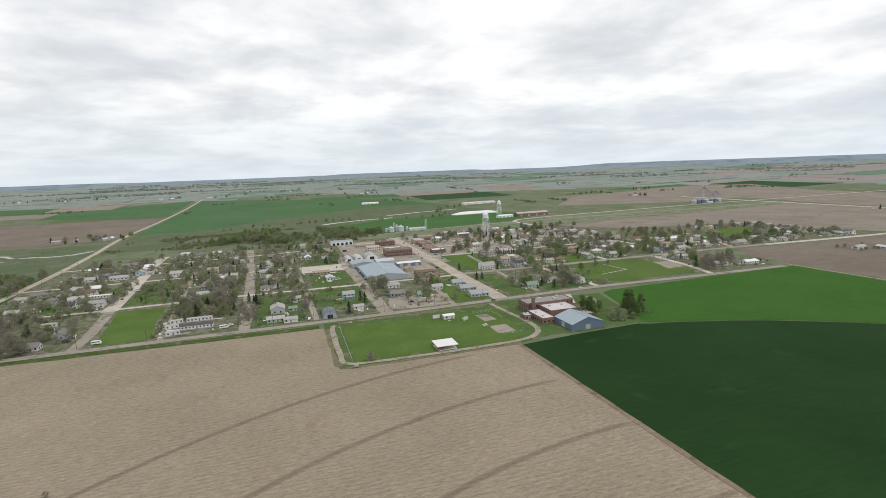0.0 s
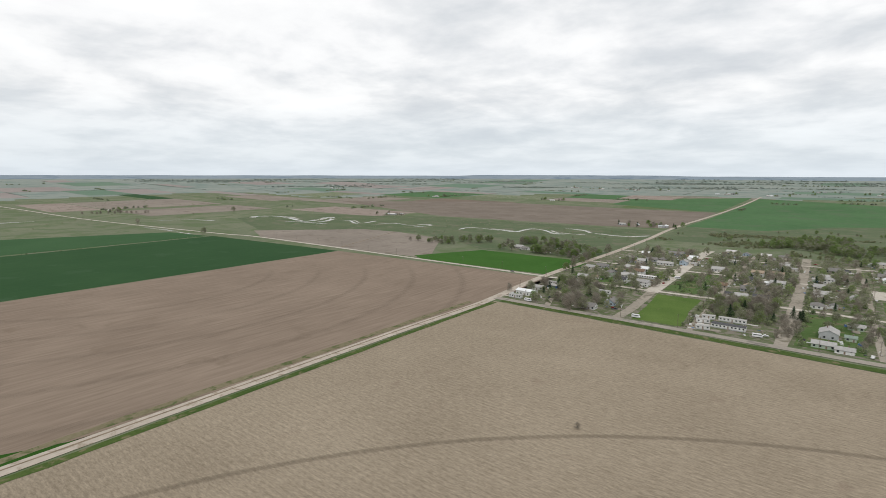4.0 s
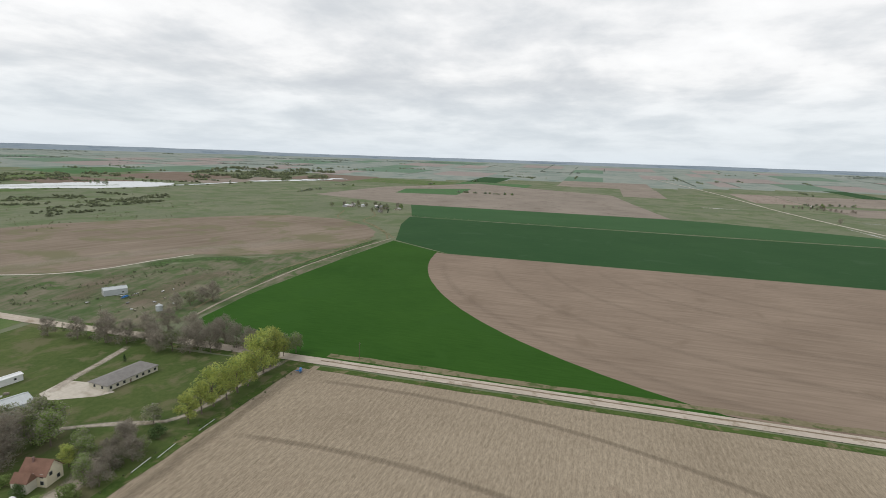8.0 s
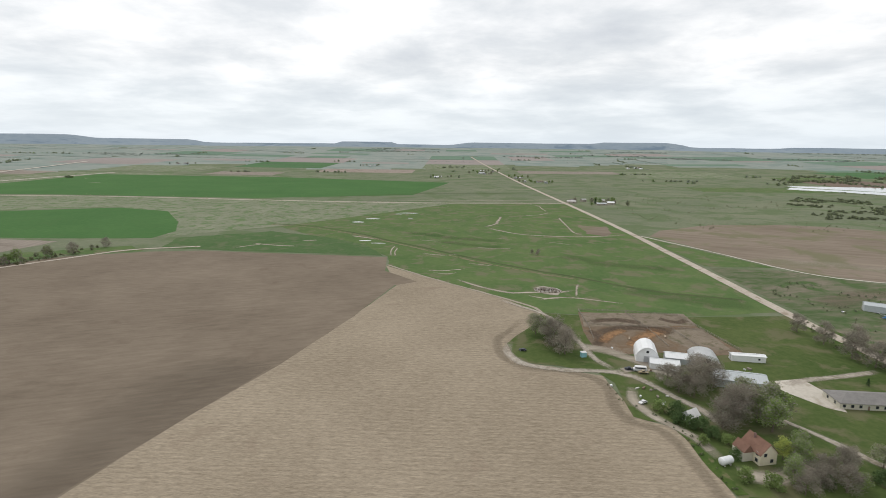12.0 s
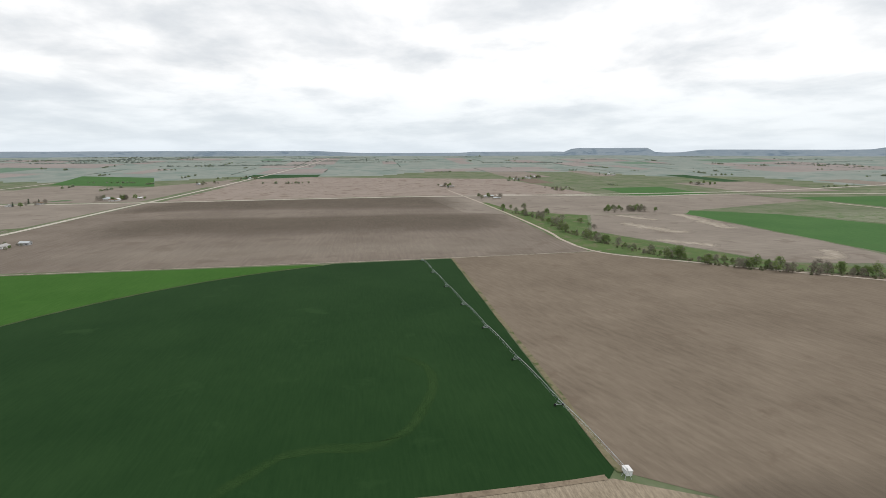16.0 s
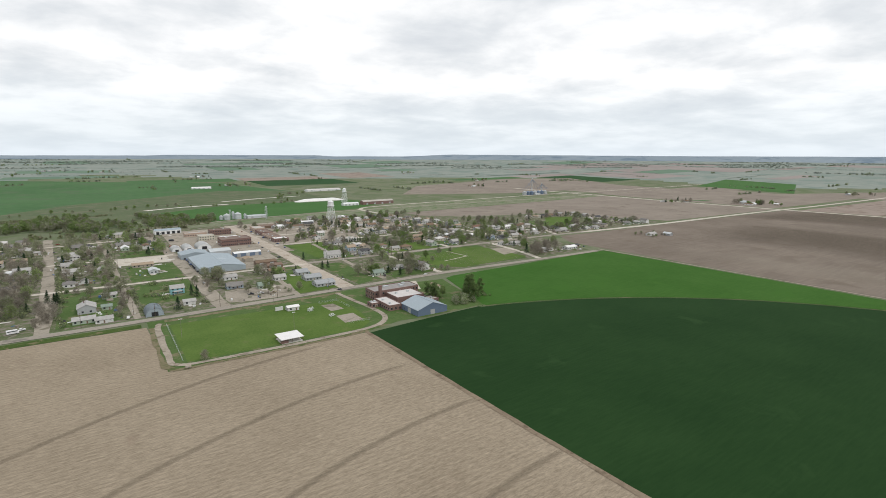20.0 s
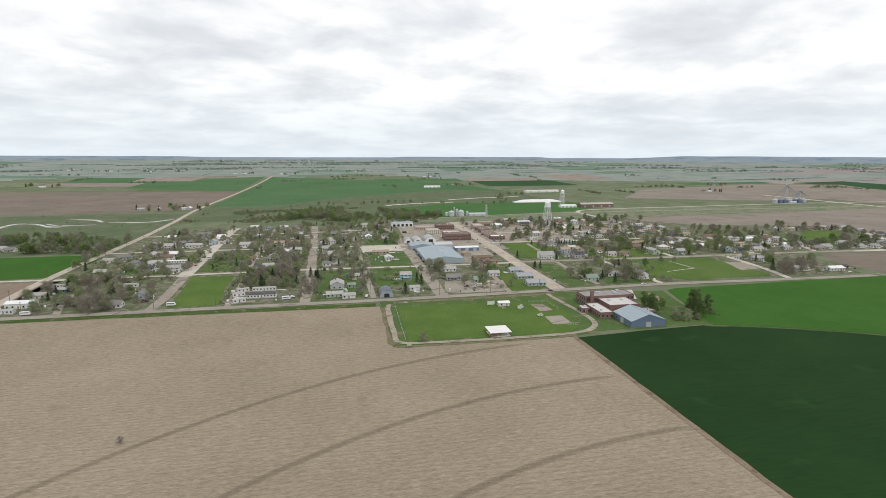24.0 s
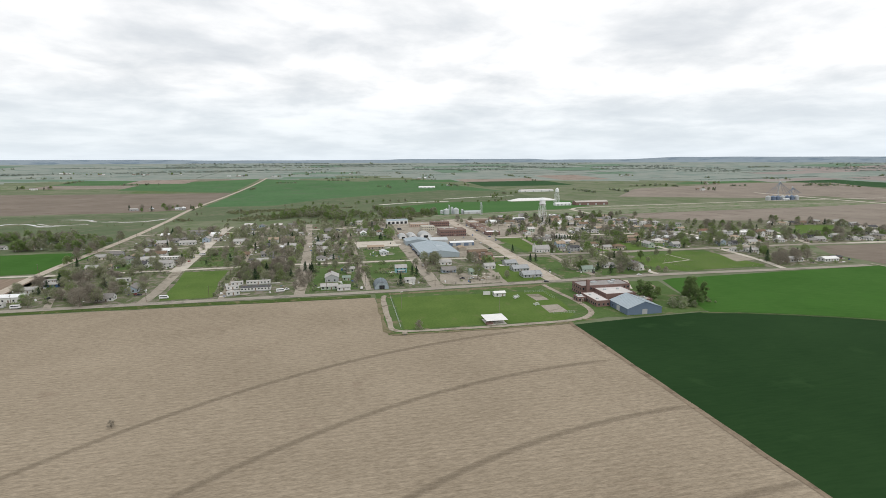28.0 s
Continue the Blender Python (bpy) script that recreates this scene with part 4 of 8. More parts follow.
field("downtown_yard", [(90, 560), (150, 562), (182, 600), (182, 900), (92, 895), (88, 640)], "town_dirt", 5, "pale bare yard between town buildings", "yard", ragged=1)
field("downtown_yard", [(206, 690), (330, 690), (350, 760), (470, 780), (470, 850), (380, 930), (206, 930)], "town_dirt", 4, "pale bare ground round the depot", "yard", ragged=2)
field("dirt_lot", [(92, 436), (158, 436), (160, 475), (95, 478)], "town_dirt", 4, "bare dirt lot", "yard", ragged=6)
field("gravel_lot", [(22, 690), (76, 690), (76, 650), (24, 650)], "gravel_pale", 4, "pale gravel lot", "yard", ragged=1)
field("vacant_lot", [(-139, 433), (-100, 434), (-106, 485), (-108, 541), (-149, 541), (-142, 480)], "lawn", 4, "mown green vacant lot", "lawn", ragged=0.8)
for pts in (((30, 560), (76, 560), (76, 640), (30, 640)), ((30, 470), (76, 470), (76, 546), (30, 546)), ((150, 436), (186, 440), (188, 545), (152, 545)), ((206, 436), (234, 445), (232, 540), (206, 540)),
            ((206, 575), (262, 562), (275, 640), (208, 690)), ((345, 560), (420, 562), (420, 600), (345, 645)), ((330, 446), (430, 442), (434, 545), (330, 545)), ((640, 580), (740, 575), (700, 690), (600, 700)),
            ((-25, 436), (16, 436), (16, 545), (-25, 545)), ((-150, 564), (-112, 565), (-112, 680), (-151, 679)), ((-261, 562), (-170, 563), (-170, 598), (-262, 597)), ((30, 700), (76, 700), (76, 740), (30, 740)), ((247, 440), (320, 445), (320, 540), (247, 540))):
    field("lawn", pts, "town_lawn", 3, "green lawn between town lots", "lawn", ragged=1.2)
field("apartment_lawn", [(147, 434), (191, 438), (190, 512), (166, 520), (158, 505)], "lawn", 5, "bright green lawn round the low apartments", "lawn", ragged=0.8)
field("olive_lot", [(250, 462), (228, 470), (236, 540), (330, 542), (330, 490)], "yard", 4, "olive green vacant lot", "lawn", ragged=1)
for pts in (((318, 625), (386, 632), (383, 560), (307, 560)), ((322, 514), (405, 540), (430, 526), (436, 449), (334, 441), (312, 467)), ((668, 640), (745, 720), (800, 700), (700, 605)), ((219, 681), (266, 684), (271, 619), (222, 575))):
    field("lawn", pts, "lawn", 4, "bright green mown lawn in town", "lawn", ragged=1.0)
field("play_yard", [(420, 472), (446, 476), (456, 508), (432, 512)], "town_dirt", 5, "bare playground yard", "yard", ragged=1)

strip("dirt_street", [(-150, 423), (-150, 465), (-154, 520), (-157, 550)], 9, "town_dirt", 7, "rutted dirt end of the gravel street", rough=0.25, step=6)
strip("street", [(-157, 545), (-159, 593), (-164, 689), (-173, 844), (-172, 900)], 14, "gravel_pale", 7, "broad pale gravel street", rough=0.08)
strip("street", [(-32, 425), (-34, 565), (-37, 669), (-44, 849), (-46, 905)], 10, "town_dirt", 7, "broad dirt street", rough=0.25, step=6)
strip("street", [(84, 428), (83, 582), (80, 721), (74, 868), (72, 905)], 12, "town_dirt", 7, "broad dirt street beside the workshops", rough=0.2, step=6)
strip("street", [(193, 430), (194, 540), (196, 640), (197, 780), (198, 920)], 15, "gravel", 7, "pale main street", rough=0.05)
strip("main_street_parking", [(197, 640), (199, 915)], 34, "town_dirt", 6, "wide pale parking along main street", rough=0.08)
for line in (((-214, 425), (-227, 467), (-236, 542)), ((-93, 428), (-96, 524), (-104, 677), (-108, 876)), ((25, 432), (21, 558), (18, 705), (11, 860)), ((146, 430), (152, 542), (160, 600)), ((238, 443), (240, 531), (252, 677))):
    strip("alley", line, 5, "town_dirt", 6, "narrow dirt alley", rough=0.3)
for line, wide in ((((-275, 550), (-155, 552), (-44, 556), (83, 553), (195, 553)), 6.5), (((-283, 691), (-156, 693), (83, 692)), 6), (((-287, 825), (-47, 832), (76, 858)), 6), (((205, 690), (330, 688), (505, 690)), 7), (((205, 780), (350, 770), (505, 776)), 6), (((480, 620), (640, 612)), 6),
                   (((395, 556), (398, 640), (396, 690)), 6), (((510, 556), (505, 690)), 6), (((600, 556), (640, 640), (650, 700)), 7), (((300, 435), (296, 552)), 6), (((440, 432), (452, 480), (460, 552)), 7)):
    strip("cross_street", line, wide, "gravel_pale", 7, "pale gravel cross street", rough=0.08)

# park: ball field, loop track, bare infields
field("park_ground", [(29, 418), (30, 314), (60, 313), (152, 312), (184, 320), (205, 317), (262, 319), (284, 410), (190, 422)], "town_lawn", 3, "mown grass round the ball field and school", "lawn", ragged=0.6)
field("park_lawn", [(42, 403), (41, 323), (152, 320), (164, 330), (168, 352), (172, 397)], "lawn", 5, "mown green ball field", "lawn", ragged=0.4)
strip("park_track", [(37, 410), (34, 400), (33, 340), (36, 321), (60, 317.5), (120, 316.5), (160, 319), (175, 328), (181, 342), (181, 360), (178, 392), (176, 418)], 4.0, "worn_track", 8, "worn gravel loop round the ball field", "track", rough=0.35, step=5)
strip("park_verge", [(30, 402), (29, 322), (34, 314), (120, 312), (155, 314)], 3.2, "dry_verge", 7, "rank dry grass round the ball field", "verge", rough=0.9, step=5)
field("infield", [(150, 389), (160, 389), (162, 371), (151, 370)], "town_dirt", 7, "bare tan infield", "infield", ragged=0.6)
field("infield", [(149, 357), (163, 357), (163, 338), (148, 338)], "town_dirt", 7, "bare tan infield", "infield", ragged=0.6)
field("school_lawn", [(185, 340), (200, 320), (262, 318), (284, 410), (196, 418), (184, 400)], "town_lawn", 4, "thin grass round the school", "lawn", ragged=1)
field("school_drive", [(236, 398), (245, 388), (258, 418), (244, 418)], "gravel_pale", 6, "pale school drive", "drive", ragged=0.5)

# farm ground
field("farmyard", [(-246, -157), (-200, -157.5), (-161, -157.5), (-134, -157), (-114, -157), (-106, -159), (-104, -168), (-103, -184), (-103, -200), (-99, -211), (-91, -212), (-86, -216), (-87, -232), (-88, -250), (-83, -262), (-64, -270), (-47, -272), (-39, -284), (-38, -300), (-44, -314), (-56, -330), (-69, -361), (-133, -352), (-246, -364), (-242, -271)], "farm_grass", 4, "grassy farmyard", "ground", ragged=1.6)
field("farm_lawn", [(-243, -178), (-239, -251), (-214, -255), (-150, -219), (-141, -202), (-162, -179)], "farm_grass", 5, "rough green farm lawn", "lawn", ragged=1)
field("farm_lawn", [(-231, -311), (-184, -339), (-175, -293), (-180, -263), (-228, -272)], "farm_grass", 5, "green paddock", "lawn", ragged=1)
field("farm_lawn", [(-187, -242), (-201, -245), (-212, -239), (-198, -233)], "lawn", 6, "small bright green lawn", "lawn", ragged=0.6)
soft_strip("damp_edge", [(-243, -151), (-200, -152), (-160, -152), (-120, -151), (-103, -154), (-99, -164), (-98, -184), (-97, -201), (-92, -208), (-82, -211), (-81, -232), (-82, -248), (-78, -258), (-60, -265), (-42, -267), (-33, -282), (-32, -302), (-40, -322), (-60, -355)], 7, "track_soil", 3, "dark damp soil along the farm edge", deep=0.4)
strip("farm_edge", [(-244, -160), (-200, -160), (-160, -160), (-120, -159.5), (-108, -161)], 5, "verge", 6, "rank green grass along the field edge", "verge", rough=0.6, step=5, wander=0.8)
strip("farm_edge", [(-107, -164), (-105, -184), (-105, -200), (-101, -212)], 5, "verge", 6, "rank green grass along the field edge", "verge", rough=0.6, step=5, wander=0.8)
field("corral", [(-90, -298), (-90, -325), (-96, -364), (-132, -363), (-166, -358), (-177, -292), (-159, -288), (-142, -284), (-124, -292), (-108, -287)], "corral_dirt", 6, "churned brown corral dirt", "corral", ragged=1)
field("corral_pen", [(-93, -334), (-97, -362), (-130, -364), (-172, -364), (-172, -340), (-140, -335)], "pen_dirt", 7, "olive brown trampled pen", "corral", ragged=1.5)
soft_strip("corral_soil", [(-98, -322), (-112, -330), (-130, -332), (-150, -326)], 12, "dark_manure", 8, "dark manure along the fence")
soft_strip("corral_soil", [(-100, -344), (-118, -348), (-134, -343)], 9, "dark_manure", 8, "dark manure in the pen")
soft_strip("corral_soil", [(-150, -352), (-160, -345), (-168, -350)], 8, "dark_manure", 8, "dark manure in the pen")
soft_strip("corral_soil", [(-93, -300), (-98, -312), (-94, -326)], 7, "dark_manure", 8, "dark trampled soil by the gate")
soft_strip("corral_soil", [(-112, -296), (-122, -310), (-134, -322), (-142, -330)], 13, "rust_soil", 8, "rust-brown manure in the corral")
soft_strip("corral_soil", [(-98, -305), (-106, -318), (-118, -328)], 8, "rust_soil", 8, "rust-brown manure in the corral")
field("corral_pen", [(-150, -294), (-172, -298), (-172, -334), (-150, -330), (-141, -314)], "pen_dirt", 7, "pale brown corral pen", "corral", ragged=1.5)
soft_strip("farm_lane", [(-237, -270), (-214, -263), (-191, -257), (-176, -252)], 5.8, "lane_gravel", 8, "pale farm drive", "road")
field("farm_apron", [(-189, -259), (-173, -256), (-169, -246), (-180, -228), (-187, -224), (-192, -241)], "gravel_pale", 7, "pale gravel apron before the bungalow", "yard", ragged=0.8)
soft_strip("farm_lane", [(-256, -168), (-223, -172), (-190, -173), (-173, -179), (-162, -201), (-146, -222), (-129, -228)], 4.9, "lane_gravel", 8, "pale farm lane under the willows", "road")
soft_strip("farm_lane", [(-41, -305), (-37, -287), (-43, -273), (-65, -264), (-93, -263), (-105, -250), (-114, -234), (-122, -218), (-125, -203)], 6.1, "lane_gravel", 8, "worn farm lane", "road")
soft_strip("farm_lane", [(-93, -263), (-86, -280), (-83, -305), (-70, -357), (-39, -393)], 5.2, "lane_gravel", 8, "worn farm lane past the corral", "road")
soft_strip("farm_lane", [(-93, -263), (-109, -268), (-128, -256)], 7.2, "lane_gravel", 8, "worn farm lane to the barn", "road")

# ---- kinds of things ----


def bm_new():
    return bmesh.new()


def box(bm, x, y, z, sx, sy, sz, turn=0.0, mat=0):
    """A box on z, its middle at x, y."""
    m = pose(x, y, z + sz / 2, 0, 0, turn) @ Matrix.Diagonal((sx, sy, sz, 1))
    made = bmesh.ops.create_cube(bm, size=1.0, matrix=m)
    if mat:
        for f in {f for v in made["verts"] for f in v.link_faces}:
            f.material_index = mat


def tube(bm, a, b, r, r2=None, sides=6, mat=0):
    a, b = Vector(a), Vector(b)
    d = b - a
    m = Matrix.Translation((a + b) / 2) @ d.to_track_quat("Z", "Y").to_matrix().to_4x4()
    made = bmesh.ops.create_cone(bm, cap_ends=True, segments=sides, radius1=r, radius2=r if r2 is None else r2, depth=d.length, matrix=m)
    if mat:
        for f in {f for v in made["verts"] for f in v.link_faces}:
            f.material_index = mat


def prism(bm, outline, x0, x1, mat=0):
    """The outline (y, z), drawn along x."""
    a = [bm.verts.new((x0, y, z)) for y, z in outline]
    b = [bm.verts.new((x1, y, z)) for y, z in outline]
    n = len(a)
    made = [bm.faces.new(a[::-1]), bm.faces.new(b)]
    made += [bm.faces.new((a[i], a[(i + 1) % n], b[(i + 1) % n], b[i])) for i in range(n)]
    for f in made:
        f.material_index = mat


def thing(name, label, category, x, y, turn=0.0, group="", z=None):
    ob = tagged(new(name), label, category, group)
    ob.empty_display_size = 0.5
    ob.matrix_basis = pose(x, y, land(x, y) + GROUND if z is None else z, 0, 0, turn)
    return ob


GROUND = 0.18
SHARED = {}


def window_mesh(wide=1.2, tall=1.3, trim="paint_white"):
    key = ("window", wide, tall, trim)
    if key not in SHARED:
        # one frame with two sashes set back in it
        bm = bm_new()
        hx, levels = wide / 2 + 0.08, (-0.08, tall * 0.52, tall + 0.08)
        front = [[bm.verts.new((s * hx, -0.07, z)) for s in (-1, 1)] for z in levels]
        back = [[bm.verts.new((s * hx, 0.05, z)) for s in (-1, 1)] for z in levels]
        sashes = [bm.faces.new((front[k][0], front[k][1], front[k + 1][1], front[k + 1][0])) for k in range(2)]
        for k in range(2):
            bm.faces.new((front[k][1], back[k][1], back[k + 1][1], front[k + 1][1]))
            bm.faces.new((back[k][0], front[k][0], front[k + 1][0], back[k + 1][0]))
        bm.faces.new((back[0][0], back[0][1], front[0][1], front[0][0]))
        bm.faces.new((front[2][0], front[2][1], back[2][1], back[2][0]))
        bmesh.ops.inset_individual(bm, faces=sashes, thickness=0.09, depth=-0.05)
        for f in sashes:
            f.material_index = 1
        me = bpy.data.meshes.new("window")
        bm.to_mesh(me)
        bm.free()
        me.materials.append(MATS[trim])
        me.materials.append(MATS["glass_dark"])
        SHARED[key] = me
    return SHARED[key]


def door_mesh(mat="paint_brown", wide=1.0, tall=2.05):
    key = ("door", mat, wide, tall)
    if key not in SHARED:
        bm = bm_new()
        box(bm, 0, 0, 0, wide, 0.1, tall)
        for s in (-1, 1):
            box(bm, s * (wide / 2 + 0.06), 0, 0, 0.12, 0.16, tall + 0.1, mat=1)
        box(bm, 0, 0, tall, wide, 0.16, 0.12, mat=1)
        for k in range(2):
            box(bm, 0, -0.05, 0.25 + k * 0.95, wide * 0.6, 0.04, 0.7, mat=0)
        me = bpy.data.meshes.new("door")
        bm.to_mesh(me)
        bm.free()
        me.materials.append(MATS[mat])
        me.materials.append(MATS["paint_white"])
        SHARED[key] = me
    return SHARED[key]


def gable_roof(bm, length, wide, eave, rise, over=0.5, thick=0.18):
    half = wide / 2 + over
    drop = rise * over / (wide / 2)
    for s in (-1, 1):
        prism(bm, [(s * half, eave - drop), (0, eave + rise), (0, eave + rise + thick), (s * half, eave - drop + thick)][::s], -length / 2 - over, length / 2 + over)
    bmesh.ops.recalc_face_normals(bm, faces=bm.faces)


def hip_roof(bm, length, wide, eave, rise, over=0.5, thick=0.18, ridge=None):
    hx, hy = length / 2 + over, wide / 2 + over
    r = max(length - wide, 0.0) / 2 if ridge is None else ridge / 2
    low, high = eave - 0.1, eave + rise
    b = [bm.verts.new((sx * hx, sy * hy, low)) for sx, sy in ((-1, -1), (1, -1), (1, 1), (-1, 1))]
    t = [bm.verts.new((sx * hx, sy * hy, low + thick)) for sx, sy in ((-1, -1), (1, -1), (1, 1), (-1, 1))]
    bm.faces.new(b[::-1])
    for i in range(4):
        bm.faces.new((b[i], b[(i + 1) % 4], t[(i + 1) % 4], t[i]))
    if r < 0.05:
        p = bm.verts.new((0, 0, high))
        for i in range(4):
            bm.faces.new((t[i], t[(i + 1) % 4], p))
    else:
        p, q = bm.verts.new((-r, 0, high)), bm.verts.new((r, 0, high))
        bm.faces.new((t[0], t[1], q, p))
        bm.faces.new((t[1], t[2], q))
        bm.faces.new((t[2], t[3], p, q))
        bm.faces.new((t[3], t[0], p))


def wall_body(bm, length, wide, high, rise):
    if rise > 0:
        prism(bm, [(-wide / 2, -0.4), (wide / 2, -0.4), (wide / 2, high), (0, high + rise), (-wide / 2, high)], -length / 2, length / 2)
    else:
        box(bm, 0, 0, -0.4, length, wide, high + 0.4)


def house(x, y, turn, length, wide, high, rise, wall, roof, label, name="house", hip=False, chimney=False, porch=False, garage=False, category="house", group="houses of the town", trim="paint_white", lean=True, most=5):
    ob = thing(name, label, category, x, y, turn, group)
    bm = bm_new()
    wall_body(bm, length, wide, high, 0 if hip else rise)
    part("wall", bm, wall, ob)
    bm = bm_new()
    (hip_roof if hip else gable_roof)(bm, length, wide, high, rise)
    part("roof", bm, roof, ob)
    win, door = window_mesh(trim=trim), door_mesh("paint_brown")
    rows = 2 if high > 4.5 else 1
    slots = min(most, max(2, int(length / 3.2)))
    towards = Vector((-x, -y, 0)).normalized()

    def shown(nx, ny):
        return not lean or (Matrix.Rotation(radians(turn), 3, "Z") @ Vector((nx, ny, 0))).dot(towards) > 0.12

    for s in (-1, 1):
        for row in range(rows):
            for k in range(slots if shown(0, s) else 0):
                px = (k + 0.5) / slots * length - length / 2
                face = pose(px, s * (wide / 2 + 0.02), 0.95 + 2.7 * row, 0, 0, 0 if s < 0 else 180)
                if row == 0 and k == slots // 2:
                    share("door", door, ob, pose(px, s * (wide / 2 + 0.03), 0.0, 0, 0, 0 if s < 0 else 180))
                else:
                    share("window", win, ob, face)
        if shown(s, 0):
            share("window", win, ob, pose(s * (length / 2 + 0.02), -wide * 0.2, 0.95, 0, 0, 90 * s))
            if most > 2:
                share("window", win, ob, pose(s * (length / 2 + 0.02), wide * 0.22, 0.95 + (2.7 if rows > 1 else 0), 0, 0, 90 * s))
    if chimney:
        bm = bm_new()
        box(bm, length * 0.18, wide * 0.12, high, 0.6, 0.6, rise + 0.9)
        box(bm, length * 0.18, wide * 0.12, high + rise + 0.8, 0.75, 0.75, 0.15)
        part("chimney", bm, "brick_red", ob, "red brick chimney")
    if porch:
        bm = bm_new()
        prism(bm, [(-wide / 2 - 2.4, 2.35), (-wide / 2, 2.8), (-wide / 2, 2.95), (-wide / 2 - 2.4, 2.5)], -length * 0.3, length * 0.3)
        porch_roof = part("porch_roof", bm, roof, ob)
        for k in (-0.28, 0, 0.28):
            bm = bm_new()
            box(bm, length * k, -wide / 2 - 2.2, -0.2, 0.14, 0.14, 2.6)
            part("porch_post", bm, "paint_white", porch_roof)
        bm = bm_new()
        box(bm, 0, -wide / 2 - 1.2, -0.3, length * 0.6, 2.4, 0.45)
        part("porch_floor", bm, "wood_grey", ob)
    if garage:
        bm = bm_new()
        box(bm, length * 0.3, -wide / 2 - 0.03, 0, 2.7, 0.08, 2.2)
        for k in range(4):
            box(bm, length * 0.3, -wide / 2 - 0.08, 0.06 + 0.54 * k, 2.6, 0.05, 0.46)
        part("garage_door", bm, "paint_white", ob, "white panelled garage door")
    return ob


def metal_shed(x, y, turn, length, wide, high, rise, wall, roof, label, doors=1, name="metal_shed", category="shed", group="sheds", skylight=False, big_door=None):
    """A clad shed: standing seams on the roof, sliding doors in the -y long side and the gable."""
    ob = thing(name, label, category, x, y, turn, group)
    bm = bm_new()
    wall_body(bm, length, wide, high, rise)
    part("wall", bm, wall, ob)
    bm = bm_new()
    # one sheet with raised standing seams
    half, drop, seams = wide / 2 + 0.25, rise * 0.25 / (wide / 2), max(2, int(length / 2.0))
    rings, edge = [], length / 2 + 0.25
    for k in range(seams + 1):
        px = -edge + 2 * edge * k / seams
        for off, lift in ((-0.09, 0.0), (-0.06, 0.09), (0.06, 0.09), (0.09, 0.0)):
            if abs(px + off) > edge + 1e-6 and 0 < k < seams:
                continue
            t = 0.12 + lift
            rings.append([bm.verts.new((px + off, y, z)) for y, z in ((-half, high - drop), (0, high + rise), (half, high - drop), (half, high - drop + t), (0, high + rise + t), (-half, high - drop + t))])
    for a, b in zip(rings, rings[1:]):
        for i in range(6):
            bm.faces.new((a[i], b[i], b[(i + 1) % 6], a[(i + 1) % 6]))
    for ring in (rings[0], rings[-1]):
        bm.faces.new(ring[:2] + ring[4:])
        bm.faces.new(ring[1:5])
    bmesh.ops.recalc_face_normals(bm, faces=bm.faces)
    part("roof", bm, roof, ob)
    bm = bm_new()
    box(bm, 0, 0, high + rise + 0.06, length + 0.4, 0.5, 0.2)
    part("ridge_cap", bm, roof, ob)
    for k in range(doors):
        bm = bm_new()
        px = (k + 0.5) / doors * length - length / 2
        tall = min(high - 0.5, 4.0)
        box(bm, px, -wide / 2 - 0.05, -0.1, min(4.2, length / doors * 0.6), 0.12, tall)
        part("sliding_door", bm, "opening_dark" if big_door == "open" else "paint_grey", ob, "open dark doorway" if big_door == "open" else "grey sliding door")
    bm = bm_new()
    box(bm, length / 2 + 0.05, 0, -0.1, 0.1, min(4, wide * 0.4), min(high - 0.3, 3.8))
    part("end_door", bm, "opening_dark" if big_door == "end" else "paint_grey", ob, "open dark end doorway" if big_door == "end" else "grey end door")
    for s in (-1, 1):
        share("window", window_mesh(1.0, 0.9), ob, pose(-length * 0.3, s * (wide / 2 + 0.02), 1.4, 0, 0, 0 if s < 0 else 180))
    if skylight:
        bm = bm_new()
        prism(bm, [(-wide * 0.25, high + rise * 0.5 + 0.16), (-wide * 0.05, high + rise * 0.9 + 0.16), (-wide * 0.05, high + rise * 0.9 + 0.2), (-wide * 0.25, high + rise * 0.5 + 0.2)], -0.5, 0.5)
        part("skylight", bm, "metal_white", ob, "pale skylight strip")
    return ob


def quonset(x, y, turn, length, wide, mat, label, high=None, open_end=True):
    """A half-round arched shed of ribbed sheet."""
    ob = thing("arched_shed", label, "shed", x, y, turn, "arched sheds")
    high = high or wide / 2
    bm = bm_new()
    ribs, seg = max(4, int(length / 0.9)), 14
    rows = []
    for k in range(ribs + 1):
        r = 1.0 if k % 2 else 0.985
        rows.append([bm.verts.new((-length / 2 + length * k / ribs, -math.cos(math.pi * i / seg) * wide / 2 * r, math.sin(math.pi * i / seg) ** 0.85 * high * r - 0.1)) for i in range(seg + 1)])
    for k in range(ribs):
        for i in range(seg):
            bm.faces.new((rows[k][i], rows[k + 1][i], rows[k + 1][i + 1], rows[k][i + 1]))
    bmesh.ops.solidify(bm, geom=bm.faces[:], thickness=0.06)
    part("arch", bm, mat, ob)
    outline = [(-math.cos(math.pi * i / seg) * wide / 2 * 0.97, math.sin(math.pi * i / seg) ** 0.85 * high * 0.97 - 0.1) for i in range(seg + 1)]
    for s in (-1, 1):
        bm = bm_new()
        prism(bm, outline, s * (length / 2 - 0.3) - 0.08, s * (length / 2 - 0.3) + 0.08)
        bmesh.ops.recalc_face_normals(bm, faces=bm.faces)
        part("end_wall", bm, mat, ob)
        bm = bm_new()
        box(bm, s * (length / 2 - 0.16), 0, 0, 0.12, wide * 0.36, high * 0.52)
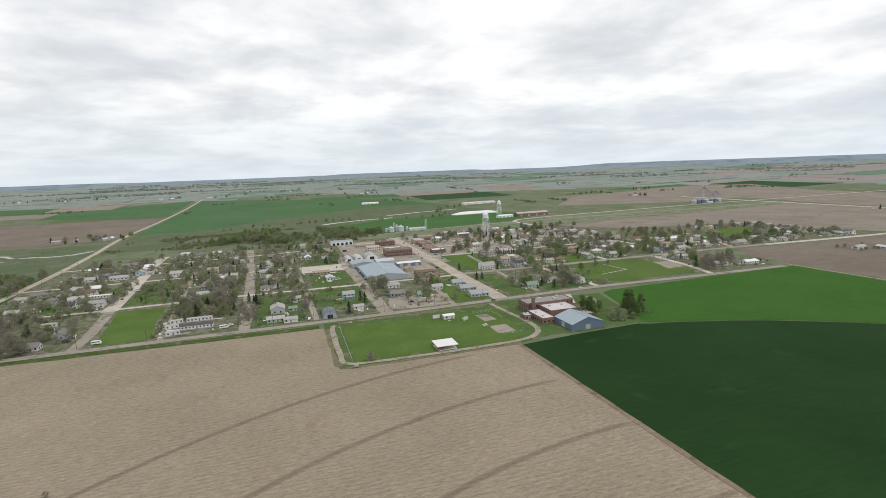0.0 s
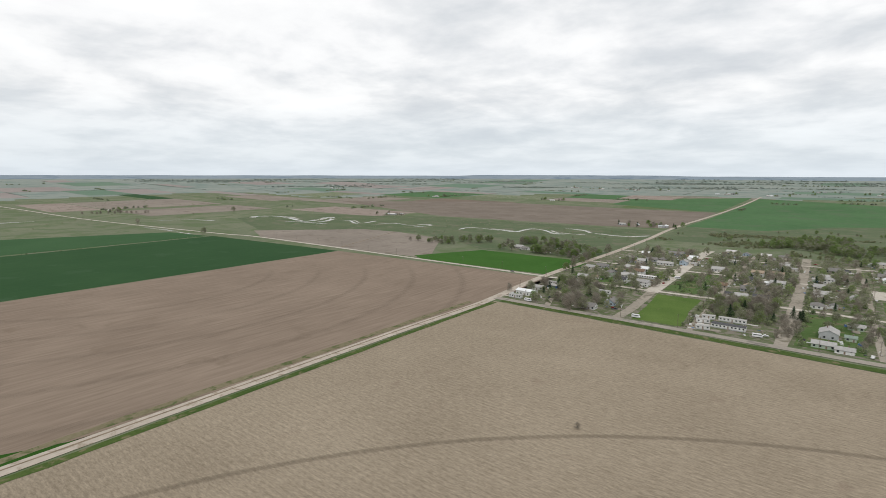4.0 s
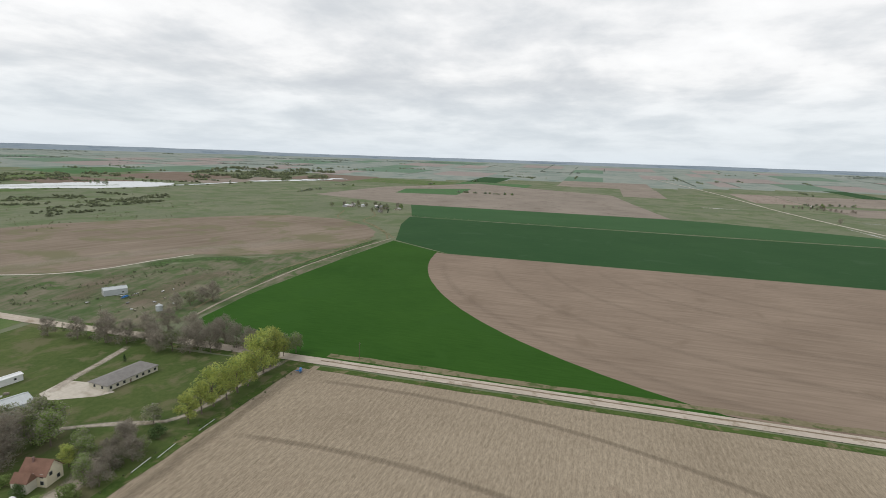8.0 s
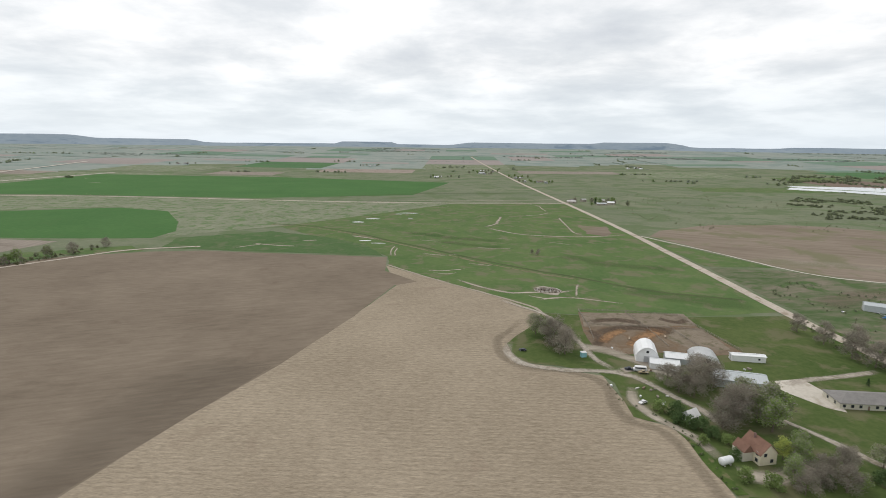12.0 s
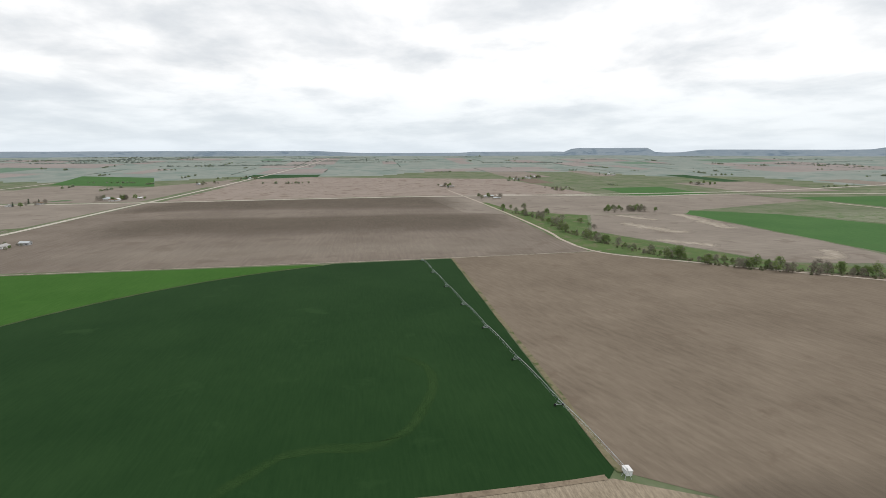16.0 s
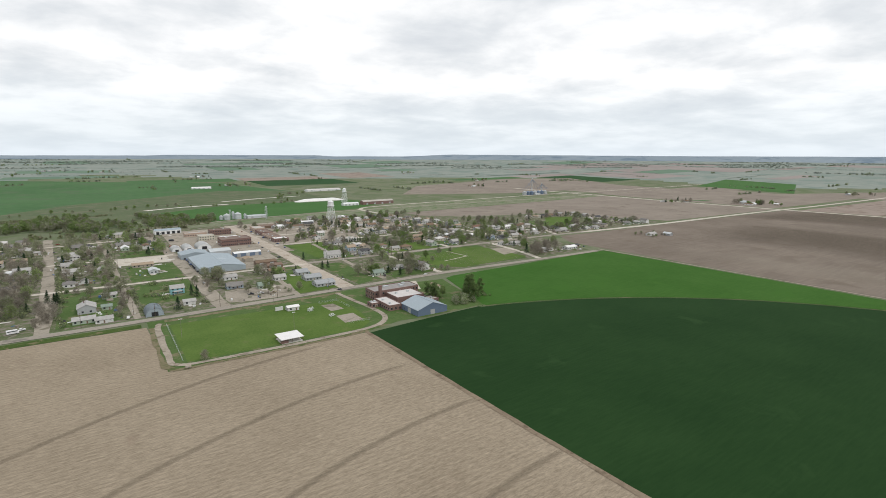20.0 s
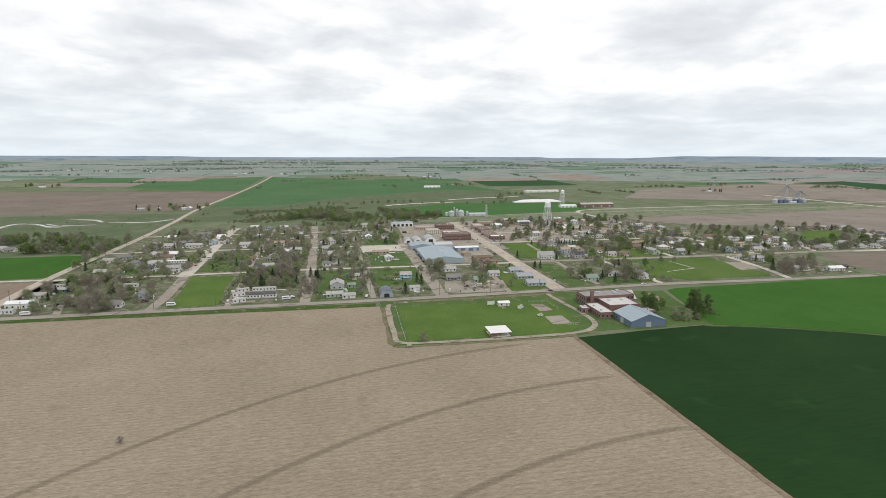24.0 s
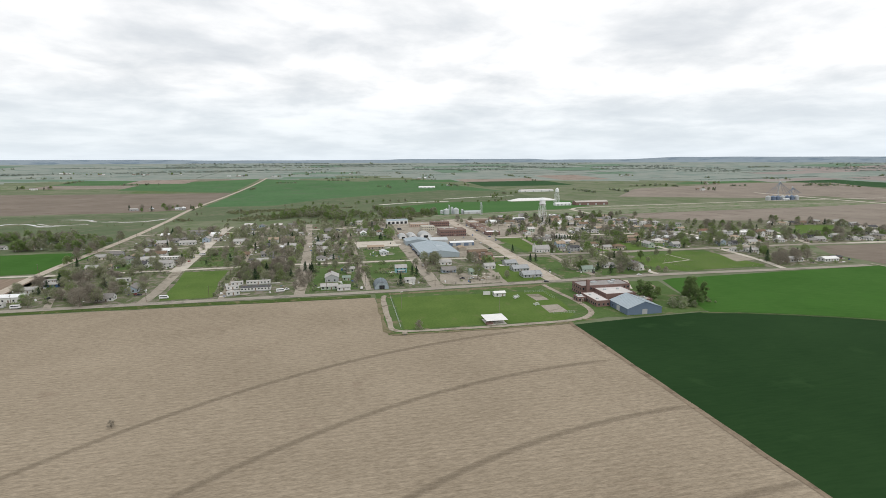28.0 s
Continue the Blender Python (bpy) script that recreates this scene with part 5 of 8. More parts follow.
        part("end_door", bm, "opening_dark" if open_end else "paint_grey", ob, "dark open doorway" if open_end else "grey end door")
    return ob


def block(x, y, turn, length, wide, high, wall, roof, label, name="commercial_building", category="building", rows=1, group="commercial buildings", sides=(1, 1, 1, 1), gap=3.2, dark=False, trim="paint_white"):
    """A flat-roofed building with a parapet and windows in rows."""
    ob = thing(name, label, category, x, y, turn, group)
    bm = bm_new()
    box(bm, 0, 0, -0.4, length, wide, high + 0.4)
    part("wall", bm, wall, ob)
    bm = bm_new()
    box(bm, 0, 0, high + 0.004, length - 0.7, wide - 0.7, 0.12)
    part("roof", bm, roof, ob)
    for s in (-1, 1):
        bm = bm_new()
        box(bm, 0, s * (wide / 2 - 0.16), high + 0.004, length + 0.06, 0.38, 0.6)
        part("parapet", bm, wall, ob)
        bm = bm_new()
        box(bm, s * (length / 2 - 0.16), 0, high + 0.004, 0.38, wide - 0.7, 0.6)
        part("parapet", bm, wall, ob)
    win = window_mesh(1.3, 1.5, trim)
    for row in range(rows):
        z = 0.95 + row * (high / rows)
        for s in (-1, 1):
            if sides[0 if s < 0 else 1]:
                n = max(2, int(length / gap))
                for k in range(n):
                    share("window", win, ob, pose((k + 0.5) / n * length - length / 2, s * (wide / 2 + 0.02), z, 0, 0, 0 if s < 0 else 180))
            if sides[2 if s < 0 else 3]:
                n = max(1, int(wide / gap))
                for k in range(n):
                    share("window", win, ob, pose(s * (length / 2 + 0.02), (k + 0.5) / n * wide - wide / 2, z, 0, 0, 90 * s))
    share("door", door_mesh("paint_brown", 1.6, 2.3), ob, pose(length * 0.07, -wide / 2 - 0.06, 0))
    for k in range(2):
        bm = bm_new()
        box(bm, length * (0.2 - 0.45 * k), wide * 0.15, high + 0.12, 1.8, 1.4, 1.0)
        box(bm, length * (0.2 - 0.45 * k), wide * 0.15, high + 1.1, 1.5, 1.1, 0.12)
        part("roof_vent", bm, "metal_galvanised", ob, "galvanised roof unit")
    return ob


def trailer(x, y, turn, label, wall="paint_white", roof="shingle_light", length=16.0, wide=4.2):
    """A mobile home on a skirt."""
    ob = thing("mobile_home", label, "mobile home", x, y, turn, "mobile homes")
    bm = bm_new()
    box(bm, 0, 0, 0.6, length, wide, 2.5)
    part("wall", bm, wall, ob)
    bm = bm_new()
    box(bm, 0, 0, -0.4, length - 0.1, wide - 0.1, 1.05)
    part("skirting", bm, "paint_grey", ob)
    bm = bm_new()
    gable_roof(bm, length, wide, 3.1, 0.55, 0.2, 0.12)
    part("roof", bm, roof, ob)
    n = int(length / 2.6)
    for s in (-1, 1):
        for k in range(n):
            px = (k + 0.5) / n * length - length / 2
            if k == n // 2:
                share("door", door_mesh("paint_brown", 0.9, 2.0), ob, pose(px, s * (wide / 2 + 0.04), 0.75, 0, 0, 0 if s < 0 else 180))
            else:
                share("window", window_mesh(1.1, 1.0), ob, pose(px, s * (wide / 2 + 0.02), 1.5, 0, 0, 0 if s < 0 else 180))
    bm = bm_new()
    for k in range(3):
        box(bm, 0, -wide / 2 - 0.5 - 0.3 * k, 0 - 0.3, 1.5, 0.4, 0.95 - 0.25 * k)
    part("steps", bm, "wood_grey", ob)
    return ob


def car_meshes():
    if "car" in SHARED:
        return SHARED["car"]
    out = {}
    shapes = {"car": ([(-2.2, 0.35), (2.2, 0.35), (2.25, 0.75), (1.9, 0.9), (1.05, 0.98), (0.45, 1.42), (-1.0, 1.45), (-1.75, 1.0), (-2.2, 0.92)], 1.75),
              "pickup": ([(-2.7, 0.5), (2.7, 0.5), (2.72, 0.95), (2.5, 1.12), (1.4, 1.2), (0.85, 1.78), (-0.45, 1.8), (-0.6, 1.2), (-0.65, 0.85), (-2.55, 0.85), (-2.55, 1.2), (-2.72, 1.2)], 1.9),
              "van": ([(-3.4, 0.45), (3.3, 0.45), (3.35, 1.2), (2.7, 1.6), (2.5, 2.75), (-3.35, 2.8), (-3.45, 2.6)], 2.3)}
    for key, (profile, wide) in shapes.items():
        bm = bm_new()
        prism(bm, [(p, z) for p, z in profile], -wide / 2, wide / 2)
        bmesh.ops.recalc_face_normals(bm, faces=bm.faces)
        bmesh.ops.bevel(bm, geom=[e for e in bm.edges], offset=0.06, segments=1, affect="EDGES")
        bm.transform(Matrix.Rotation(radians(-90), 4, "Z"))
        me = bpy.data.meshes.new("body")
        bm.to_mesh(me)
        bm.free()
        out[key] = (me, wide, profile)
    bm = bm_new()
    tube(bm, (0, -0.11, 0), (0, 0.11, 0), 0.34, sides=14)
    tube(bm, (0, -0.12, 0), (0, 0.12, 0), 0.18, sides=10, mat=1)
    me = bpy.data.meshes.new("wheel")
    bm.to_mesh(me)
    bm.free()
    me.materials.append(MATS["rubber"])
    me.materials.append(MATS["metal_grey"])
    out["wheel"] = me
    for key, (a, b, z0, z1) in {"car": (-1.35, 0.75, 1.0, 1.36), "pickup": (-0.4, 1.0, 1.25, 1.7), "van": (-2.9, 2.55, 1.75, 2.35)}.items():
        bm = bm_new()
        wide = out[key][1]
        prism(bm, [(-wide / 2 - 0.012, z0), (wide / 2 + 0.012, z0), (wide / 2 + 0.012, z1), (-wide / 2 - 0.012, z1)], a, b)
        me = bpy.data.meshes.new("side_glass")
        bm.to_mesh(me)
        bm.free()
        me.materials.append(MATS["glass_dark"])
        out["glass_" + key] = me
    SHARED["car"] = out
    return out


def car(x, y, turn, paint, kind="car", label=None):
    meshes = car_meshes()
    names = {"car": ("car", "parked sedan"), "pickup": ("pickup_truck", "parked pickup truck"), "van": ("camper_van", "parked camper")}
    ob = thing(names[kind][0], label or f"{paint.split('_')[1]} {names[kind][1]} on bare ground", "car" if kind == "car" else ("truck" if kind == "pickup" else "camper"), x, y, turn, "parked vehicles")
    key = ("body", kind, paint)
    if key not in SHARED:
        me = meshes[kind][0].copy()
        me.name = "body"
        me.materials.append(MATS[paint])
        SHARED[key] = me
    share("body", SHARED[key], ob, pose(0, 0, 0))
    share("side_glass", meshes["glass_" + kind], ob, pose(0, 0, 0), "dark glass band")
    wide, reach = meshes[kind][1], {"car": 1.35, "pickup": 1.7, "van": 2.1}[kind]
    for sx in (-1, 1):
        for sy in (-1, 1):
            share("wheel", meshes["wheel"], ob, pose(sx * reach, sy * (wide / 2 - 0.05), 0.34))
    return ob


def utility_pole(x, y, turn=0.0, high=10.5):
    ob = thing("utility_pole", "weathered wooden utility pole with a crossarm", "utility pole", x, y, turn, "utility poles")
    bm = bm_new()
    tube(bm, (0, 0, -0.6), (0, 0, high), 0.17, 0.12, 8)
    part("pole", bm, "wood_pole", ob)
    bm = bm_new()
    box(bm, 0, 0.12, high - 0.9, 2.4, 0.12, 0.14)
    arm = part("crossarm", bm, "wood_pole", ob)
    for k in (-1, -0.5, 0.5, 1):
        bm = bm_new()
        tube(bm, (k, 0.12, high - 0.76), (k, 0.12, high - 0.58), 0.06, 0.03, 6)
        part("insulator", bm, "metal_galvanised", arm)
    return ob


# ---- plants: a tapered trunk with limbs, a crown of many small leaves or twigs ----


def trunk_mesh(seed, high, girth, mat, spread, limbs):
    r = random.Random(seed)
    bm = bm_new()
    p, top = Vector((0, 0, -0.4)), high * 0.62
    bends = [p] + [Vector((r.uniform(-0.3, 0.3), r.uniform(-0.3, 0.3), top * k / 4)) for k in range(1, 5)]
    for k in range(4):
        tube(bm, bends[k], bends[k + 1], girth * (1 - 0.2 * k), girth * (0.8 - 0.2 * k), 7)
    tips = []
    for k in range(limbs):
        a = 2 * math.pi * k / limbs + r.uniform(-0.4, 0.4)
        start = bends[1 + k % 3].lerp(bends[2 + k % 3], r.random())
        mid = start + Vector((math.cos(a), math.sin(a), 0.9)) * spread * r.uniform(0.3, 0.45)
        end = mid + Vector((math.cos(a), math.sin(a), 0.8)) * spread * r.uniform(0.3, 0.5)
        tube(bm, start, mid, girth * 0.38, girth * 0.24, 5)
        tube(bm, mid, end, girth * 0.24, girth * 0.07, 4)
        tips.append(end)
        for _ in range(3):
            b = a + r.uniform(-0.9, 0.9)
            e2 = mid + Vector((math.cos(b), math.sin(b), r.uniform(0.3, 1.3))) * spread * r.uniform(0.25, 0.5)
            tube(bm, mid, e2, girth * 0.15, girth * 0.04, 3)
            tips.append(e2)
    me = bpy.data.meshes.new("trunk")
    bm.to_mesh(me)
    bm.free()
    me.materials.append(MATS[mat])
    return me, tips


def leaf_mesh(seed, lobes, count, size, mat, thin=1.0, droop=0.0, second=None, share_second=0.0):
    """count small blades scattered in the lobes (centre, radii), more of them towards the outside."""
    count = int(count * 1.1)
    g = np.random.default_rng(seed)
    which = g.integers(0, len(lobes), count)
    c = np.array([q[0] for q in lobes])[which]
    rad = np.array([q[1] for q in lobes])[which]
    d = g.normal(size=(count, 3))
    d /= np.linalg.norm(d, axis=1)[:, None]
    at = c + d * rad * (g.random(count) ** 0.45)[:, None] * (0.82 + 0.36 * g.random(count))[:, None]
    u = g.normal(size=(count, 3))
    u[:, 2] -= droop
    u /= np.linalg.norm(u, axis=1)[:, None]
    v = np.cross(u, g.normal(size=(count, 3)))
    v /= np.linalg.norm(v, axis=1)[:, None]
    s = size * (0.55 + 0.9 * g.random(count))[:, None]
    a, b = u * s, v * s * thin
    verts = np.stack([at - a, at + b * 1.15 - a * 0.2, at + a], 1).reshape(-1, 3)
    faces = np.arange(count * 3).reshape(-1, 3)
    index = None
    mats = [mat]
    if second:
        mats.append(second)
        index = (g.random(count) < share_second).astype(int).tolist()
    return raw("crown", verts.tolist(), faces.tolist(), mats, index)


def lobes_round(seed, high, wide, base=0.3, n=9):
    r = random.Random(seed)
    out = []
    for k in range(n):
        a, t = 2 * math.pi * k * 0.618, (k + 0.5) / n
        z = high * (base + (0.92 - base) * t)
        reach = wide / 2 * (0.75 * math.sin(math.pi * min(1, 0.25 + 0.72 * t)) ** 0.8) * r.uniform(0.55, 1.0)
        s = wide * r.uniform(0.17, 0.27)
        out.append(((math.cos(a) * reach, math.sin(a) * reach, z), (s, s, s * r.uniform(0.7, 1.0))))
    return out


PLANTS = {}


def plant_kinds():
    """name, label, category, list of (trunk mesh, crown mesh)"""
    def leafy(seed, high, wide, count, size, leaf, bark="bark", second=None, part_second=0.0, base=0.3, thin=0.7, droop=0.0):
        t, _ = trunk_mesh(seed, high, high * 0.024, bark, wide * 0.55, 7)
        return t, leaf_mesh(seed, lobes_round(seed, high, wide, base), count, size, leaf, thin, droop, second, part_second)
    PLANTS["spring"] = ("tree", "young light green leafing shade tree", "tree", [leafy(10 + k, 11, 10, 2300, 0.32, "leaf_spring", second="bud_grey", part_second=0.3) for k in range(3)])
    PLANTS["green"] = ("tree", "full green leafy shade tree", "tree", [leafy(20 + k, 11, 9.5, 2100, 0.36, "leaf_green", second="leaf_spring", part_second=0.3) for k in range(3)])
    PLANTS["olive"] = ("tree", "olive grey half-leafed tree", "tree", [leafy(30 + k, 11, 10.5, 2000, 0.34, "leaf_olive", second="bud_grey", part_second=0.45) for k in range(3)])
    PLANTS["bare"] = ("tree", "bare grey-brown tree with dense twigs", "tree", [leafy(40 + k, 11, 11, 2500, 0.62, "twig_brown", "bark", second="bud_grey", part_second=0.3, thin=0.13, base=0.16) for k in range(3)])
    PLANTS["willow"] = ("willow_tree", "yellow-green leafing willow tree", "tree", [leafy(50 + k, 12.5, 9.0, 2600, 0.36, "leaf_willow", second="leaf_spring", part_second=0.25, base=0.24, droop=0.8, thin=0.5) for k in range(3)])
    PLANTS["blossom"] = ("tree", "small pale flowering tree", "tree", [leafy(60, 8, 9, 2600, 0.3, "blossom", second="leaf_green", part_second=0.6, base=0.1)])
    PLANTS["poplar"] = ("poplar_tree", "tall narrow green poplar tree", "tree", [leafy(70 + k, 14, 8.2, 4200, 0.36, "leaf_green", second="leaf_dark", part_second=0.35, base=0.1) for k in range(2)])
    cones = []
    for k in range(3):
        r = random.Random(80 + k)
        t, _ = trunk_mesh(80 + k, 9, 0.2, "bark", 1.5, 4)
        lob = [((r.uniform(-0.2, 0.2), r.uniform(-0.2, 0.2), 0.9 + 8.6 * q), (2.9 * (1 - q) ** 0.85 + 0.2, 2.9 * (1 - q) ** 0.85 + 0.2, 0.66)) for q in np.linspace(0, 1, 12)]
        cones.append((t, leaf_mesh(80 + k, lob, 1300, 0.32, "needle", 0.5, 0.5)))
    PLANTS["conifer"] = ("conifer_tree", "dark green cone-shaped evergreen tree", "tree", cones)
    shrubs = []
    for k in range(3):
        t, _ = trunk_mesh(90 + k, 2.4, 0.06, "bark", 1.4, 6)
        shrubs.append((t, leaf_mesh(90 + k, lobes_round(90 + k, 3.0, 4.2, 0.12, 8), 700, 0.25, "leaf_dark" if k else "leaf_spring", 0.7)))
    PLANTS["shrub"] = ("shrub", "rounded green shrub beside a yard", "shrub", shrubs)


plant_kinds()
plant_rng = random.Random(77)


def plant(kind, x, y, scale=1.0, group="trees of the town"):
    name, label, category, meshes = PLANTS[kind]
    ob = tagged(new(name), label, category, group)
    s = scale * plant_rng.uniform(0.85, 1.15)
    ob.matrix_basis = pose(x, y, land(x, y) + GROUND, 0, 0, plant_rng.uniform(0, 360)) @ Matrix.Diagonal((s * plant_rng.uniform(0.9, 1.1), s * plant_rng.uniform(0.9, 1.1), s, 1))
    t, c = meshes[plant_rng.randrange(len(meshes))]
    share("trunk", t, ob, Matrix())
    share("crown", c, ob, Matrix())
    return ob


def grove(name, label, items, seed, keep=620):
    """Many trees in one mesh of kind stuff, with fewer and larger blades; items: (kind, x, y, scale)."""
    g = np.random.default_rng(seed)
    co, faces, index, mats, base = [], [], [], [], 0
    for kind, x, y, s in items:
        trunk, crown = PLANTS[kind][3][int(g.integers(0, len(PLANTS[kind][3])))]
        for me, most in ((trunk, 0), (crown, keep)):
            v = np.empty(len(me.vertices) * 3)
            me.vertices.foreach_get("co", v)
            v = v.reshape(-1, 3)
            slots = []
            for m in me.materials:
                if m not in mats:
                    mats.append(m)
                slots.append(mats.index(m))
            polys = [(tuple(p.vertices), slots[p.material_index]) for p in me.polygons]
            if not most:
                polys = polys[:60]
            elif len(polys) > most:
                pick = g.choice(len(polys), most, replace=False)
                polys = [polys[i] for i in pick]
                grow = (len(pick) * 1.0 / len(me.polygons)) ** -0.5
                quads = np.array([p[0] for p in polys])
                q = v[quads]
                mid = q.mean(1, keepdims=True)
                v = (mid + (q - mid) * grow).reshape(-1, 3)
                polys = [((3 * i, 3 * i + 1, 3 * i + 2), p[1]) for i, p in enumerate(polys)]
            a = g.uniform(0, 6.28)
            c, d = math.cos(a) * s, math.sin(a) * s
            w3 = np.stack([c * v[:, 0] - d * v[:, 1] + x, d * v[:, 0] + c * v[:, 1] + y, v[:, 2] * s + land(x, y) + GROUND], 1)
            co.append(w3)
            for p, m in polys:
                faces.append(tuple(i + base for i in p))
                index.append(m)
            base += len(w3)
    me = bpy.data.meshes.new(name)
    me.from_pydata(np.concatenate(co).tolist(), [], faces)
    for m in mats:
        me.materials.append(m)
    me.polygons.foreach_set("material_index", index)
    return tagged(new(name, me), label, "trees", kind="stuff")


def brush(name, label, spots, mat, second, seed, blades=46, size=0.5, thin=0.6, category="brush"):
    """Many bushes in one mesh of kind stuff; spots: (x, y, height, width)."""
    g = np.random.default_rng(seed)
    allv, blades = [], int(blades * 1.2)
    for x, y, high, wide in spots:
        d = g.normal(size=(blades, 3))
        d /= np.linalg.norm(d, axis=1)[:, None]
        d[:, 2] = np.abs(d[:, 2])
        off = g.normal(size=3) * 0.15
        at = np.array((x, y, land(x, y) + 0.2)) + (d + off * (d[:, 2:3])) * np.array((wide / 2, wide / 2, high)) * (g.random(blades) ** 0.4)[:, None]
        u = g.normal(size=(blades, 3))
        u /= np.linalg.norm(u, axis=1)[:, None]
        v = np.cross(u, g.normal(size=(blades, 3)))
        v /= np.linalg.norm(v, axis=1)[:, None]
        s = size * high / 3 * (0.6 + 0.9 * g.random(blades))[:, None]
        allv.append(np.stack([at - u * s, at + v * s * thin * 1.6, at + u * s], 1).reshape(-1, 3))
    co = np.concatenate(allv)
    faces = np.arange(len(co)).reshape(-1, 3)
    index = (g.random(len(faces)) < 0.4).astype(int).tolist()
    return tagged(new(name, raw(name, co.tolist(), faces.tolist(), (mat, second), index)), label, category, kind="stuff")


def scatter(seed, polygon, count, low, high, clump=0.0):
    """Spots for brush inside a polygon."""
    r = random.Random(seed)
    xs, ys = [p[0] for p in polygon], [p[1] for p in polygon]
    out = []
    while len(out) < count:
        x, y = r.uniform(min(xs), max(xs)), r.uniform(min(ys), max(ys))
        inside = False
        for i in range(len(polygon)):
            (x1, y1), (x2, y2) = polygon[i], polygon[i - 1]
            if (y1 > y) != (y2 > y) and x < (x2 - x1) * (y - y1) / (y2 - y1) + x1:
                inside = not inside
        if not inside or (clump and noise.noise((x * clump, y * clump, seed)) < 0.05):
            continue
        h = r.uniform(low, high)
        out.append((x, y, h, h * r.uniform(0.8, 1.5)))
    return out


def along(seed, line, gap, low, high, spread=3.0, skip=0.2):
    r = random.Random(seed)
    out = []
    for p in smooth_line(line, gap):
        if r.random() < skip:
            continue
        h = r.uniform(low, high)
        out.append((p.x + r.uniform(-spread, spread), p.y + r.uniform(-spread, spread), h, h * r.uniform(0.7, 1.3)))
    return out

# ---- town: the buildings that can be told apart ----
# school
metal_shed(213, 333, -90, 25, 27, 4.6, 4.6, "metal_slate", "metal_blue", "blue metal gymnasium beside the brick school", name="gymnasium", category="gymnasium", group="school buildings", doors=1)
block(214, 386, 0, 43, 17, 7.2, "brick_red", "roof_slag", "two-storey red brick school block", name="school_block", category="school", rows=2, group="school buildings")
block(215, 366.5, 0, 25, 21, 5.6, "brick_red", "roof_pale", "red brick school hall with a pale flat roof", name="school_hall", category="school", group="school buildings", sides=(0, 0, 1, 1))
block(194, 357.5, 90, 26, 11, 4.0, "brick_red", "roof_pale", "low red brick school wing with a pale roof", name="school_wing", category="school", group="school buildings")
block(184.5, 364, 0, 7, 8, 3.2, "brick_red", "roof_pale", "small red brick entrance wing", name="school_porch", category="school", group="school buildings", sides=(1, 0, 1, 0))
block(231, 352, 90, 16, 7, 3.4, "brick_red", "roof_gravel", "low brick annexe behind the gymnasium", name="school_annexe", category="school", group="school buildings")
ob = thing("brick_chimney", "tall square red brick chimney beside the school", "chimney", 196.5, 375)
bm = bm_new()
box(bm, 0, 0, -0.4, 2.2, 2.2, 13.4)
part("stack", bm, "brick_red", ob)
bm = bm_new()
box(bm, 0, 0, 12.6, 2.6, 2.6, 0.7)
part("cap", bm, "brick_red", ob)
for x, y, long in ((209, 389, 5), (222, 384, 4), (228, 391, 3)):
    ob = thing("roof_unit", "grey metal ventilation unit on the school roof", "vent unit", x, y, 0, "roof units", z=7.1)
    bm = bm_new()
    box(bm, 0, 0, 0, long, 2.4, 1.3)
    part("housing", bm, "metal_grey", ob)
    bm = bm_new()
    box(bm, 0, 0, 1.3, long * 0.6, 1.6, 0.3)
    part("cowl", bm, "metal_galvanised", ob)
house(257, 381, 90, 13, 8, 3.0, 2.0, "paint_cream", "shingle_tan", "small cream house beside the school", group="school buildings")

# ball field
ob = thing("park_shelter", "open park shelter with a flat white roof", "shelter", 103, 326.5)
bm = bm_new()
box(bm, 0, 0, 2.9, 15, 14.5, 0.22)
part("roof", bm, "roof_white", ob)
for px in (-6.8, 0, 6.8):
    for py in (-6.6, 6.6):
        bm = bm_new()
        box(bm, px, py, -0.3, 0.22, 0.22, 3.2)
        part("post", bm, "paint_brown", ob)
bm = bm_new()
box(bm, 0, 0, -0.3, 14, 13.5, 0.36)
part("floor", bm, "concrete", ob)
bm = bm_new()
box(bm, -5, -5.6, 0.05, 5, 1.0, 1.6)
box(bm, -5, -5.6, 1.6, 1.4, 0.9, 1.2)
part("fireplace", bm, "brick_red", ob, "red brick fireplace")
for k in range(3):
    ob = thing("picnic_table", "brown wooden picnic table under the shelter", "table", 99 + 4 * k, 327.5, 0, "picnic tables", z=0.24)
    bm = bm_new()
    box(bm, 0, 0, 0.7, 1.8, 0.75, 0.06)
    part("tabletop", bm, "wood_grey", ob)
    for s in (-1, 1):
        bm = bm_new()
        box(bm, 0, s * 0.65, 0.42, 1.8, 0.25, 0.05)
        part("bench", bm, "wood_grey", ob)
        bm = bm_new()
        box(bm, s * 0.6, 0, 0, 0.08, 1.4, 0.44)
        box(bm, s * 0.6, 0, 0.42, 0.08, 0.3, 0.3)
        part("leg", bm, "wood_grey", ob)
house(127, 391, 0, 9, 6, 2.9, 0.9, "paint_white", "roof_white", "small white concession stand with a pale roof", name="concession_stand", category="stand", group="ball field")
ob = thing("scoreboard", "pale scoreboard panel on posts", "scoreboard", 117, 392)
bm = bm_new()
box(bm, 0, 0, 0.8, 6, 0.2, 3.0)
part("panel", bm, "paint_white", ob)
for s in (-1, 1):
    bm = bm_new()
    tube(bm, (s * 2.4, 0.2, -0.4), (s * 2.4, 0.2, 3.6), 0.1)
    part("post", bm, "wood_pole", ob)
